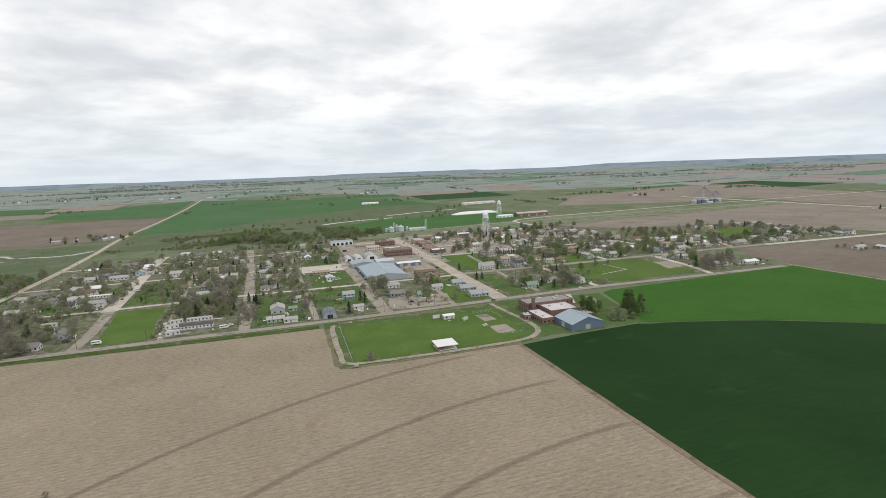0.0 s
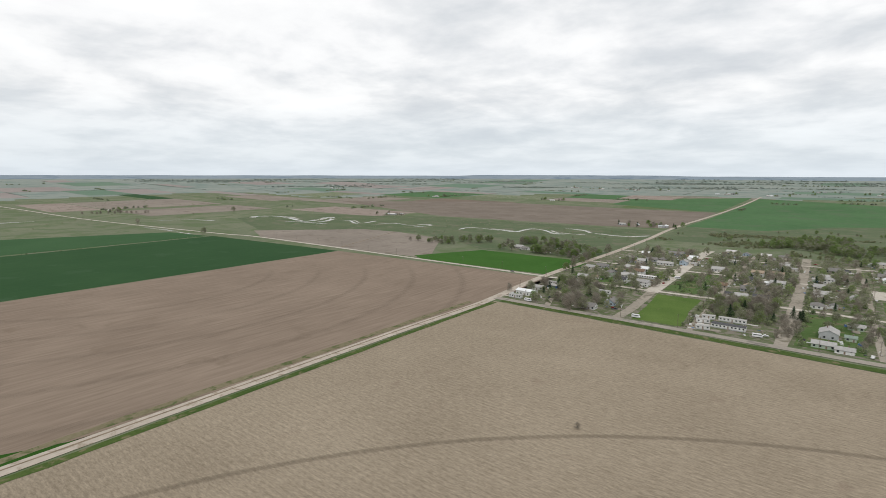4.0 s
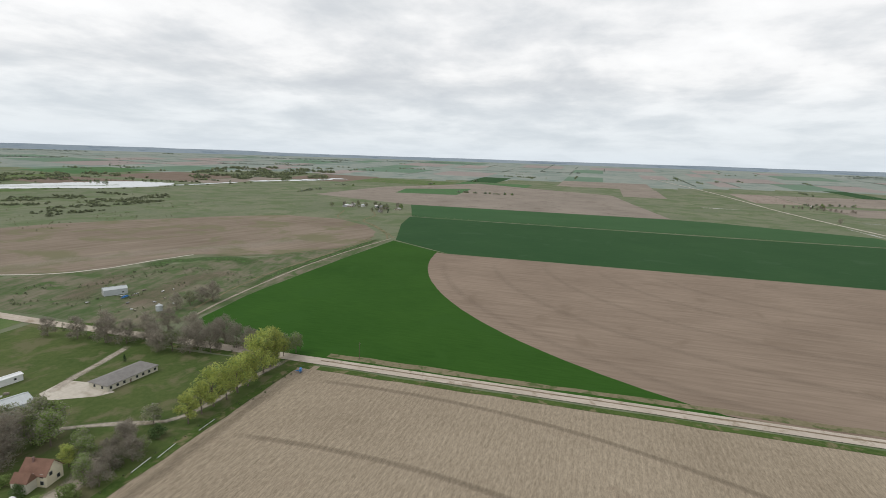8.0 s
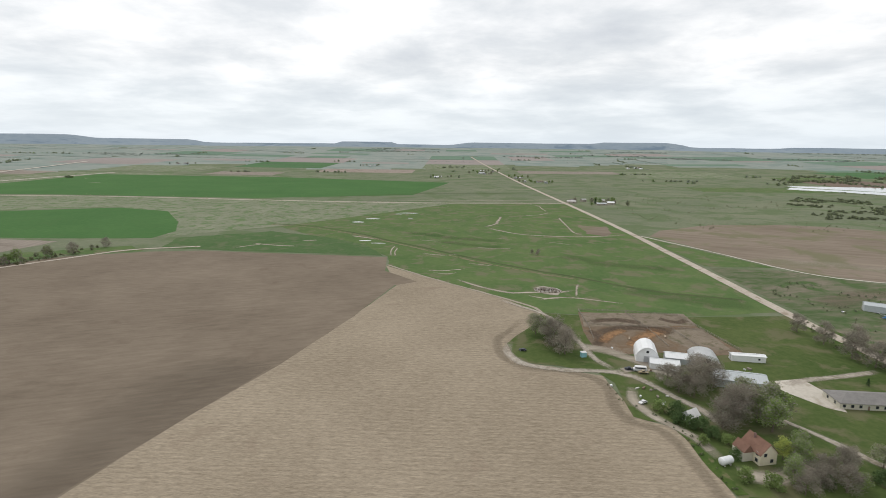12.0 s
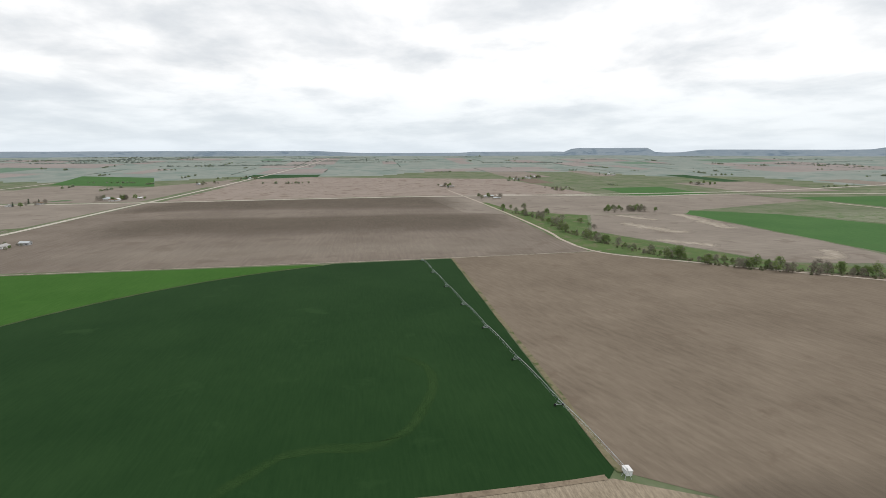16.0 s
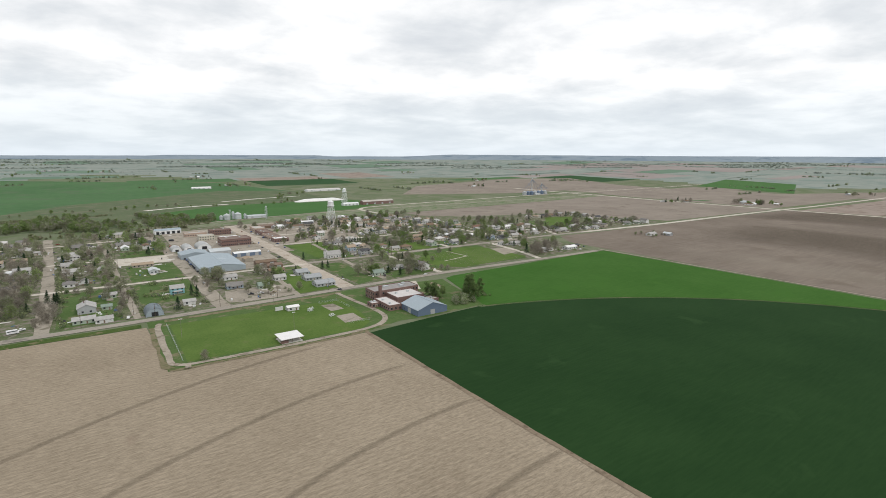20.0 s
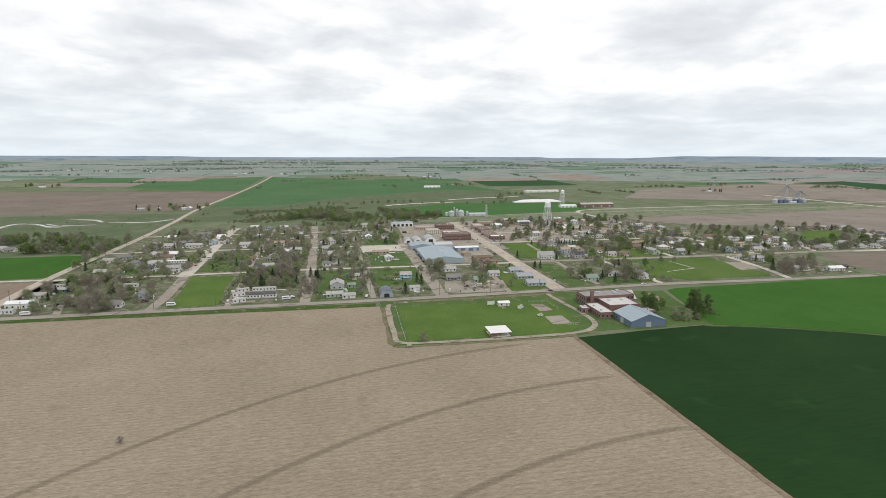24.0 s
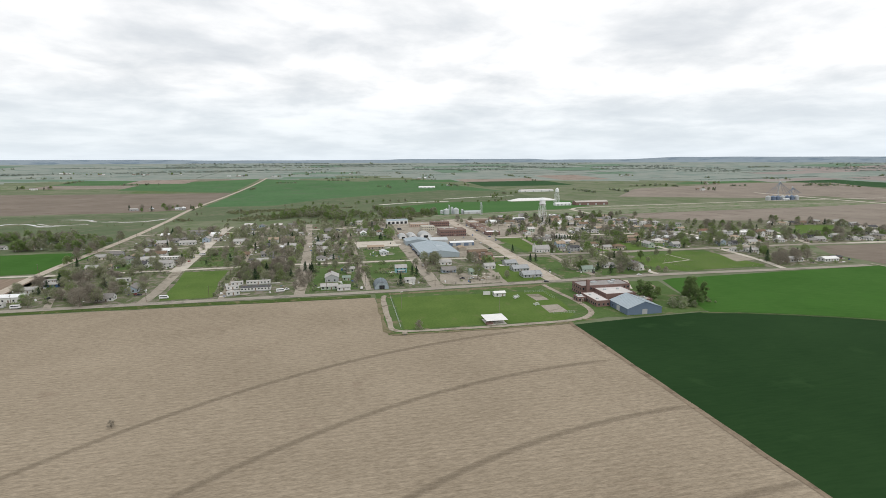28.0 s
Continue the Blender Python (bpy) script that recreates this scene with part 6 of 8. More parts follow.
for x, y, turn in ((140, 383, 30), (147, 358, 30), (138, 379, 30)):
    ob = thing("bleacher", "small aluminium bleacher beside the infield", "bleacher", x, y, turn, "bleachers")
    for k in range(4):
        bm = bm_new()
        box(bm, 0, 0.6 * k, 0.35 * (k + 1), 5.5, 0.35, 0.06)
        part("bench", bm, "metal_white", ob)
    for s in (-2.4, 0, 2.4):
        bm = bm_new()
        tube(bm, (s, -0.2, 0), (s, 2.0, 1.4), 0.05, sides=4)
        tube(bm, (s, 2.0, -0.2), (s, 2.0, 1.4), 0.05, sides=4)
        part("stringer", bm, "metal_galvanised", ob)
for x, y in ((114, 395), (112, 343), (45, 370), (168, 400)):
    ob = thing("light_pole", "slim grey field light pole", "light pole", x, y, 0, "field lights")
    bm = bm_new()
    tube(bm, (0, 0, -0.5), (0, 0, 13), 0.11, 0.07, 8)
    part("pole", bm, "wood_grey", ob)
    bm = bm_new()
    box(bm, 0, 0, 12.6, 2.2, 0.12, 0.12)
    bar = part("crossbar", bm, "metal_galvanised", ob)
    for k in (-0.8, 0, 0.8):
        bm = bm_new()
        box(bm, k, -0.15, 12.7, 0.45, 0.3, 0.4)
        part("lamp", bm, "metal_white", bar)
for (x0, y0), (x1, y1) in (((40, 403), (39, 325)), ((150, 395), (166, 395)), ((166, 395), (167, 372)), ((150, 335), (166, 334))):
    ob = thing("chain_fence", "pale chain-link fence round the ball field", "fence", (x0 + x1) / 2, (y0 + y1) / 2, 0, "fences")
    n = max(3, int(math.hypot(x1 - x0, y1 - y0) / 4))
    for k in range(n + 1):
        px, py = (x1 - x0) * (k / n - 0.5), (y1 - y0) * (k / n - 0.5)
        bm = bm_new()
        tube(bm, (px, py, -0.3), (px, py, 1.8), 0.04, sides=5)
        part("post", bm, "metal_galvanised", ob)
    for z in (0.3, 1.0, 1.75):
        bm = bm_new()
        tube(bm, ((x0 - x1) / 2, (y0 - y1) / 2, z), ((x1 - x0) / 2, (y1 - y0) / 2, z), 0.03, sides=4)
        part("rail", bm, "metal_galvanised", ob)
ob = thing("yellow_tank_trailer", "small yellow trailer by the track", "trailer", 40, 313)
bm = bm_new()
box(bm, 0, 0, 0.4, 3, 1.4, 0.9)
tube(bm, (-1.4, 0, 1.4), (1.4, 0, 1.4), 0.5, sides=10)
part("body", bm, "paint_tan", ob)
for s in (-1, 1):
    share("wheel", car_meshes()["wheel"], ob, pose(0, s * 0.75, 0.34))

# workshops and downtown
metal_shed(113, 600, 90, 76, 44, 4.8, 3.2, "metal_blue", "metal_blue", "large blue metal workshop with open doors", name="workshop", category="workshop", group="workshops", doors=6, skylight=True)
metal_shed(101, 665, 90, 26, 30, 5.0, 2.4, "metal_blue", "metal_blue", "blue-grey metal workshop in the yard", name="workshop", category="workshop", group="workshops", doors=2)
metal_shed(131, 672, 0, 24, 22, 4.4, 2.0, "metal_grey", "metal_galvanised", "grey metal workshop beside the large one", name="workshop", category="workshop", group="workshops", doors=2)
for x, y, wide, long in ((90, 722, 12, 24), (104, 726, 12, 28), (122, 724, 17, 26)):
    quonset(x, y, 90, long, wide, "metal_white", "white ribbed arched shed", wide * 0.42)
metal_shed(156, 640, 0, 31, 11, 4.2, 1.2, "metal_slate", "metal_white", "dark blue metal building with a bright white roof", name="workshop", category="workshop", group="workshops", doors=3)
metal_shed(101, 886, 5, 36, 14, 5.5, 2.0, "metal_white", "metal_blue", "white metal fire hall with dark bay doors", name="fire_hall", category="garage", group="workshops", doors=5, big_door="open")
for x, y, turn, long, wide, high, rise, wall, roof, label in ((160, 578, 0, 22, 12, 3.2, 1.4, "metal_rust", "shingle_brown", "brown metal store shed with a rusty roof"), (163, 556, 0, 16, 10, 3.0, 1.6, "paint_brown", "metal_rust", "low brown shed with a rusty roof"), (148, 606, 90, 14, 9, 3.4, 1.2, "paint_tan", "shingle_tan", "tan store shed behind the workshop"),
                                                              (246, 866, 0, 30, 12, 4.0, 1.6, "paint_brown", "metal_rust", "long brown warehouse by the railway"), (286, 842, 0, 24, 11, 3.6, 1.4, "paint_tan", "shingle_brown", "tan warehouse with a brown roof"), (318, 884, 0, 28, 10, 3.6, 1.2, "metal_grey", "metal_white", "grey store with a white metal roof")):
    metal_shed(x, y, turn, long, wide, high, rise, wall, roof, label, name="store_shed", category="shed", group="workshops", doors=2)
block(163, 730, 0, 38, 24, 8.6, "brick_red", "roof_tar", "two-storey red brick commercial building with white windows", rows=2, gap=2.6)
block(166, 836, 0, 30, 16, 7.0, "brick_red", "roof_tar", "red brick commercial building", rows=2)
block(132, 838, 0, 30, 12, 4.5, "brick_pale", "roof_gravel", "pale low commercial building on main street", sides=(1, 0, 1, 1))
block(138, 790, 0, 20, 16, 6.5, "paint_cream", "roof_gravel", "cream two-storey commercial building", rows=2)
block(164, 771, 0, 26, 10, 5.0, "paint_tan", "roof_white", "tan shop with a pale roof")
block(222, 722, 0, 20, 16, 4.6, "brick_red", "roof_white", "low red brick shop with a white roof")
block(221, 755, 90, 42, 16, 4.4, "brick_pale", "roof_tar", "low brick shop row")
block(222, 800, 90, 34, 17, 4.6, "brick_red", "roof_tar", "dark brick shop row")
block(224, 842, 90, 30, 16, 5, "brick_pale", "roof_gravel", "pale brick shop on main street")
block(300, 672, 0, 26, 14, 4.0, "paint_white", "roof_gravel", "low pale building with a flat roof")
house(260, 850, 0, 16, 12, 3.8, 2.2, "paint_white", "metal_white", "white gabled building with a white roof", group="commercial buildings")
# church and low apartments
ob = house(238, 572, 0, 17, 9, 4.2, 4.0, "paint_white", "shingle_light", "small white church with a steep roof", name="church", category="church", group="commercial buildings")
bm = bm_new()
box(bm, -9.5, 0, -0.4, 3.2, 3.2, 8.6)
part("bell_tower", bm, "paint_white", ob)
bm = bm_new()
tube(bm, (-9.5, 0, 8.1), (-9.5, 0, 11.5), 2.2, 0.05, 4)
part("spire", bm, "shingle_light", ob)
for x, y, turn, long in ((178, 453, 0, 18), (177, 481, 0, 16), (176, 508, 0, 12)):
    house(x, y, turn, long, 13, 2.9, 2.4, "paint_grey", "shingle_blue", "long low blue-grey apartment house on a lawn", name="apartment_house", category="apartments", group="low apartments")
house(150, 496, 0, 11, 8, 3.2, 2.2, "paint_white", "shingle_light", "white cottage with a pale roof beside the apartments", group="houses of the town")

# house rows; wall, roof, then x, y, turn, length, width, wall height, roof rise
NAMED = (
    ("paint_white", "metal_white", "long white-roofed garage beside trees", -252, 455, 0, 19, 10, 4.2, 1.4),
    ("paint_white", "shingle_grey", "white bungalow with a blue-grey roof", -181, 443, 0, 13, 8, 3.0, 2.4),
    ("paint_blue_grey", "shingle_grey", "blue-grey house beside the gravel street", -170, 470, 90, 13, 9, 3.2, 2.6),
    ("paint_white", "shingle_light", "pale house with a light roof", -203, 609, 20, 14, 10, 3.2, 2.2),
    ("paint_cream", "shingle_light", "cream house with a light roof", -257, 634, 0, 15, 9, 3.0, 2.2),
    ("paint_grey", "shingle_grey", "grey house among trees", -250, 652, 0, 14, 9, 3.0, 2.4),
    ("paint_white", "shingle_light", "white house behind the road", -254, 484, 0, 12, 8, 2.8, 1.8),
    ("paint_blue", "shingle_light", "dark blue shed house near trees", -246, 502, 0, 11, 7, 2.8, 1.4),
    ("paint_grey", "shingle_light", "large grey house with a pale stepped roof", -6, 475, 90, 15, 12, 4.2, 2.8),
    ("paint_green", "shingle_light", "pale green bungalow on the road", -8, 444, 0, 14, 8, 2.8, 1.8),
    ("paint_white", "shingle_light", "white garage at the street", 4, 438, 0, 11, 7, 2.7, 1.6),
    ("paint_green", "shingle_light", "small pale green house", 10, 511, 0, 10, 7, 2.8, 1.8),
    ("paint_green", "shingle_green", "small green shed behind a house", 7, 474, 0, 7, 6, 2.6, 1.4),
)
NAMED_B = (
    ("paint_turquoise", "shingle_light", "turquoise two-storey house with a white porch", 60, 497, 0, 11, 8, 5.0, 2.4),
    ("paint_white", "shingle_light", "white garage with a pale roof", 63, 454, 0, 9, 6, 2.7, 1.5),
    ("paint_white", "shingle_light", "white house with a light roof", -17, 633, 0, 14, 9, 3.2, 2.6),
    ("paint_cream", "shingle_light", "cream house with a light roof", -18, 671, 0, 16, 9, 3.2, 2.6),
    ("metal_galvanised", "metal_galvanised", "grey metal garage on grass", 52, 598, 90, 14, 8, 3.2, 1.5),
    ("paint_tan", "shingle_tan", "tan bungalow beside a gravel lot", 46, 636, 0, 20, 8, 2.8, 1.8),
    ("paint_white", "shingle_light", "white house with a porch", -127, 719, 0, 14, 10, 3.2, 2.6),
    ("paint_tan", "shingle_brown", "tan house with a brown roof", -105, 617, 0, 12, 8, 3.0, 2.4),
    ("paint_grey", "shingle_grey", "grey house among bare trees", -79, 614, 0, 13, 9, 3.0, 2.6),
    ("paint_white", "shingle_dark", "white house with a dark roof", -88, 672, 0, 12, 8, 3.0, 2.4),
    ("paint_blue_grey", "shingle_grey", "large blue-grey house among trees", -201, 816, 0, 20, 12, 3.8, 2.6),
    ("paint_white", "shingle_light", "long white house beside trees", -192, 724, 0, 20, 9, 3.0, 2.0),
    ("paint_white", "shingle_light", "white house behind the alley", 9, 630, 90, 11, 8, 3.0, 2.4),
)
NAMED_C = (
    ("paint_white", "shingle_light", "white house with a light roof", 109, 525, 0, 15, 9, 2.9, 2.0),
    ("paint_blue_grey", "shingle_grey", "grey house beside the workshop", 106, 488, 0, 14, 9, 3.0, 2.2),
    ("paint_green", "shingle_green", "pale green cottage beside a lot", 128, 473, 0, 10, 8, 3.0, 2.6),
    ("paint_tan", "shingle_brown", "brown shed with a low roof", 157, 529, 0, 16, 8, 3.0, 1.4),
    ("paint_white", "shingle_grey", "two-storey white house with a grey roof", 292, 460, 90, 14, 10, 5.2, 3.0),
    ("paint_white", "shingle_light", "white house with a flat porch", 269, 474, 0, 12, 8, 3.0, 1.8),
    ("paint_green", "shingle_green", "green-roofed cottage behind shrubs", 240, 462, 0, 12, 10, 2.9, 2.6),
    ("paint_tan", "shingle_tan", "long tan ranch house with lawn", 398, 643, 0, 26, 10, 3.0, 2.0),
    ("paint_tan", "shingle_brown", "tan house with a brown roof", 380, 615, 0, 16, 10, 3.0, 2.0),
    ("paint_grey", "shingle_grey", "grey house with a white gable", 460, 668, 0, 18, 12, 3.2, 2.8),
    ("paint_white", "roof_white", "low house with a bright white roof", 470, 612, 0, 22, 10, 3.0, 1.2),
)
NAMED_D = (
    ("paint_white", "roof_white", "broad building with a bright white roof", 574, 648, 0, 24, 14, 3.6, 1.4),
    ("paint_white", "shingle_light", "white house with a carport", 482, 520, 0, 16, 9, 2.9, 1.8),
    ("paint_white", "shingle_light", "white garage house beside a lawn", 466, 527, 0, 12, 8, 2.8, 1.6),
    ("paint_grey", "shingle_dark", "grey house with a dark roof", 503, 570, 0, 16, 9, 3.0, 2.0),
    ("paint_pink", "shingle_red", "brick house with a red roof", 539, 675, 0, 16, 10, 3.2, 2.2),
    ("paint_white", "roof_white", "white house at the edge of the wheat", 520, 456, 0, 18, 10, 3.0, 1.6),
    ("paint_brown", "shingle_dark", "dark open-fronted shed at the wheat", 536, 462, 0, 12, 7, 2.8, 1.0),
    ("paint_white", "shingle_light", "white house beside bare trees", 482, 462, 0, 16, 9, 3.0, 2.0),
    ("paint_white", "shingle_light", "pale house behind the meadow", -424, 737, 0, 16, 10, 3.4, 2.4),
    ("paint_white", "shingle_grey", "white outbuilding by the meadow", -409, 730, 0, 12, 8, 3.0, 1.8),
    ("paint_tan", "shingle_tan", "tan house by the meadow", -374, 723, 0, 14, 9, 3.0, 2.0),
    ("paint_cream", "shingle_light", "cream cottage by the road", -313, 717, 0, 10, 8, 2.8, 1.8),
    ("paint_white", "metal_white", "white shed among trees", -361, 780, 0, 14, 8, 3.2, 1.6),
)
TAKEN = [(160, 570, 16), (246, 866, 17), (286, 842, 14), (318, 884, 16), (115, 600, 55), (101, 665, 25), (131, 672, 22), (163, 730, 30), (101, 886, 24), (156, 640, 20), (106, 725, 28), (222, 760, 50), (224, 840, 24), (360, 866, 12), (108, 492, 45), (170, 475, 30), (235, 571, 16), (300, 672, 20)]
house_rng = random.Random(12)
for rows_of in (NAMED, NAMED_B, NAMED_C, NAMED_D):
    for wall, roof, label, x, y, turn, long, wide, high, rise in rows_of:
        house(x, y, turn, long, wide, high, rise, wall, roof, label, chimney=house_rng.random() < 0.4 and "metal" not in roof, porch=house_rng.random() < 0.35 and high > 2.9, garage="garage" in label)
        TAKEN.append((x, y, long * 0.62))
quonset(36, 441, 90, 18, 12.5, "metal_blue", "light blue arched shed with an open dark doorway", 6.2)
TAKEN.append((37, 440, 12))
for x, y, turn, label, roof, long in ((-69, 452, 0, "white double mobile home with a dark roof", "shingle_dark", 24), (-70, 474, 0, "white mobile home with a light roof", "shingle_light", 20), (-88, 473, 15, "short white mobile home on bare ground", "shingle_light", 10), (-89, 458, 15, "short white mobile home on bare ground", "shingle_light", 10),
                                      (-85, 438, 15, "short white mobile home on bare ground", "shingle_light", 10), (-183, 616, 0, "long white mobile home beside the gravel street", "roof_white", 22), (-254, 437, 0, "white mobile home at the road corner", "shingle_light", 13), (-193, 509, 0, "pale mobile home among trees", "shingle_light", 14), (-252, 517, 10, "white mobile home by the road", "shingle_light", 14)):
    trailer(x, y, turn, label, roof=roof, length=long, wide=7.5 if "double" in label else 4.2)
    TAKEN.append((x, y, long * 0.6))


def free(x, y, r):
    return all(math.hypot(x - a, y - b) > r + c for a, b, c in TAKEN)


# the rest of the houses, lot by lot along the streets
WALLS = ("paint_white", "paint_white", "paint_cream", "paint_grey", "paint_tan", "paint_blue_grey", "paint_white", "paint_green")
ROOFS = ("shingle_grey", "shingle_light", "shingle_dark", "shingle_brown", "shingle_light", "shingle_tan", "shingle_light", "metal_white", "roof_pale", "shingle_grey")
WORDS = {"paint_white": "white", "paint_cream": "cream", "paint_grey": "grey", "paint_tan": "tan", "paint_blue_grey": "blue-grey", "paint_green": "pale green",
         "shingle_grey": "grey", "shingle_light": "light grey", "shingle_dark": "dark", "shingle_brown": "brown", "shingle_tan": "tan", "metal_white": "white metal", "roof_white": "pale", "roof_pale": "pale"}
BLOCKS = ((-250, -165, 565, 685), (-250, -165, 705, 820), (-145, -112, 705, 825), (-88, -48, 565, 685), (-92, -50, 705, 830), (-24, 10, 705, 830), (-24, 10, 565, 600), (30, 72, 750, 850), (28, 72, 870, 895), (-150, -60, 845, 890),
          (262, 330, 700, 765), (345, 495, 700, 765), (262, 495, 785, 870), (410, 500, 565, 680), (330, 390, 570, 600), (520, 640, 565, 690), (400, 520, 880, 940), (470, 545, 700, 880), (560, 690, 560, 610), (700, 860, 560, 610), (700, 840, 635, 745), (268, 330, 562, 680), (270, 440, 860, 930))
TAKEN += [(735, 665, 48)]
for x0, x1, y0, y1 in BLOCKS:
    y = y0 + 9
    while y < y1 - 4:
        x = x0 + 8
        while x < x1 - 4:
            hx, hy = x + house_rng.uniform(-3, 3), y + house_rng.uniform(-3, 3)
            if house_rng.random() < 0.7 and free(hx, hy, 7):
                wall, roof = house_rng.choice(WALLS), house_rng.choice(ROOFS)
                long = house_rng.uniform(10, 16)
                hip = house_rng.random() < 0.25
                house(hx, hy, house_rng.choice((0, 0, 90)), long, house_rng.uniform(7.5, 10), house_rng.choice((2.8, 3.0, 3.0, 4.8)), house_rng.uniform(1.8, 2.8), wall, roof,
                      f"{WORDS[wall]} house with a {WORDS[roof]} {'hipped' if hip else 'gabled'} roof", hip=hip, chimney=house_rng.random() < 0.35, porch=house_rng.random() < 0.2, most=3)
                TAKEN.append((hx, hy, 8))
                if house_rng.random() < 0.45:
                    gx, gy = hx + house_rng.choice((-12, 12)), hy + house_rng.uniform(3, 8)
                    if free(gx, gy, 3):
                        house(gx, gy, house_rng.choice((0, 90)), 7, 6, 2.5, 1.4, house_rng.choice(WALLS), house_rng.choice(ROOFS), "small garage behind a house", name="garage", category="garage", group="garages", garage=True, most=1)
                        TAKEN.append((gx, gy, 4))
            x += house_rng.uniform(19, 25)
        y += house_rng.uniform(26, 32)

# water towers


def water_tower(x, y, high, label):
    ob = thing("water_tower", label, "water tower", x, y)
    rad, top = high * 0.115, high * 0.66
    bm = bm_new()
    bmesh.ops.create_uvsphere(bm, u_segments=24, v_segments=12, radius=rad, matrix=pose(0, 0, top + rad * 0.25) @ Matrix.Diagonal((1, 1, 0.75, 1)))
    tube(bm, (0, 0, top + rad * 0.2), (0, 0, top + rad * 1.5), rad, sides=24)
    part("tank", bm, "metal_white", ob)
    bm = bm_new()
    tube(bm, (0, 0, top + rad * 1.5), (0, 0, top + rad * 2.25), rad * 1.06, 0.2, 24)
    tube(bm, (0, 0, top + rad * 2.2), (0, 0, top + rad * 2.4), 0.25, 0.15, 8)
    part("tank_roof", bm, "metal_white", ob)
    bm = bm_new()
    tube(bm, (0, 0, top + rad * 0.18), (0, 0, top + rad * 0.26), rad * 1.25, sides=24)
    part("walkway", bm, "metal_white", ob)
    bm = bm_new()
    tube(bm, (0, 0, -0.4), (0, 0, top - rad * 0.3), 0.55, sides=10)
    part("riser", bm, "metal_white", ob)
    foot = rad * 1.75
    corner = [(math.cos(radians(30 + 60 * k)), math.sin(radians(30 + 60 * k))) for k in range(6)]
    for k, (cx, cy) in enumerate(corner):
        bm = bm_new()
        tube(bm, (cx * foot, cy * foot, -0.4), (cx * rad, cy * rad, top + rad * 0.3), 0.28, sides=6)
        part("leg", bm, "metal_white", ob)
        nx, ny = corner[(k + 1) % 6]
        for lo, hi in ((0.0, 0.36), (0.36, 0.7), (0.7, 1.0)):
            ra, rb = foot + (rad - foot) * lo, foot + (rad - foot) * hi
            bm = bm_new()
            tube(bm, (cx * ra, cy * ra, top * lo), (nx * rb, ny * rb, top * hi), 0.09, sides=4)
            tube(bm, (nx * ra, ny * ra, top * lo), (cx * rb, cy * rb, top * hi), 0.09, sides=4)
            tube(bm, (cx * rb, cy * rb, top * hi), (nx * rb, ny * rb, top * hi), 0.12, sides=4)
            part("brace", bm, "metal_white", ob)
    return ob


water_tower(360, 868, 45, "white water tower on six braced legs")
water_tower(547, 1227, 40, "white water tower behind the long sheds")


def grain_bin(x, y, r, h, group="grain bins", mat="metal_galvanised"):
    ob = thing("grain_bin", "ribbed galvanised grain bin with a cone roof", "grain bin", x, y, 0, group)
    # one corrugated shell
    bm = bm_new()
    tiers, hoops = max(4, int(h / 0.8)), []
    for k in range(2 * tiers + 1):
        rad = r if k % 2 else r * 0.985
        hoops.append([bm.verts.new((rad * math.cos(2 * math.pi * i / 22), rad * math.sin(2 * math.pi * i / 22), h * k / (2 * tiers) - (0.4 if not k else 0))) for i in range(22)])
    for a, b in zip(hoops, hoops[1:]):
        for i in range(22):
            bm.faces.new((a[i], a[(i + 1) % 22], b[(i + 1) % 22], b[i]))
    part("wall", bm, mat, ob)
    bm = bm_new()
    tube(bm, (0, 0, h - 0.05), (0, 0, h + r * 0.5), r * 1.04, 0.5, 22)
    tube(bm, (0, 0, h + r * 0.48), (0, 0, h + r * 0.58), 0.6, 0.6, 10)
    part("roof", bm, mat, ob)
    bm = bm_new()
    for s in (-0.2, 0.2):
        tube(bm, (s, -r - 0.12, 0), (s, -r - 0.12, h), 0.04, sides=4)
    for k in range(int(h / 0.6)):
        tube(bm, (-0.2, -r - 0.12, 0.4 + 0.6 * k), (0.2, -r - 0.12, 0.4 + 0.6 * k), 0.03, sides=3)
    part("ladder", bm, "metal_grey", ob)
    return ob


def bucket_elevator(x, y, h, wide=3.0):
    ob = thing("bucket_elevator", "tall lattice grain elevator leg", "grain elevator", x, y)
    for sx in (-1, 1):
        for sy in (-1, 1):
            bm = bm_new()
            tube(bm, (sx * wide / 2, sy * wide / 2, -0.4), (sx * wide / 3, sy * wide / 3, h), 0.15, sides=4)
            part("leg", bm, "metal_galvanised", ob)
    for k in range(int(h / 4)):
        bm = bm_new()
        z, z2 = 4 * k, 4 * k + 4
        for (ax, ay), (bx, by) in (((-1, -1), (1, -1)), ((1, -1), (1, 1)), ((1, 1), (-1, 1)), ((-1, 1), (-1, -1))):
            tube(bm, (ax * wide / 2.2, ay * wide / 2.2, z), (bx * wide / 2.2, by * wide / 2.2, z2), 0.08, sides=4)
        part("brace", bm, "metal_galvanised", ob)
    bm = bm_new()
    box(bm, 0, 0, h, 2.6, 2.0, 2.6)
    part("head", bm, "metal_galvanised", ob)
    bm = bm_new()
    box(bm, 0, 0, -0.3, 0.9, 0.6, h)
    part("casing", bm, "metal_galvanised", ob)
    return ob


for x, y, r, h in ((216, 1014, 6.0, 8.5), (228, 1018, 2.6, 13), (236, 1016, 6.4, 9.5), (249, 1016, 2.6, 8), (207, 1018, 3.5, 6.5)):
    grain_bin(x, y, r, h)
bucket_elevator(223, 1020, 15)
bucket_elevator(280, 985, 22, 4.5)
metal_shed(270, 1016, 2, 36, 10, 4.2, 1.8, "metal_galvanised", "metal_galvanised", "long galvanised grain shed", doors=2)
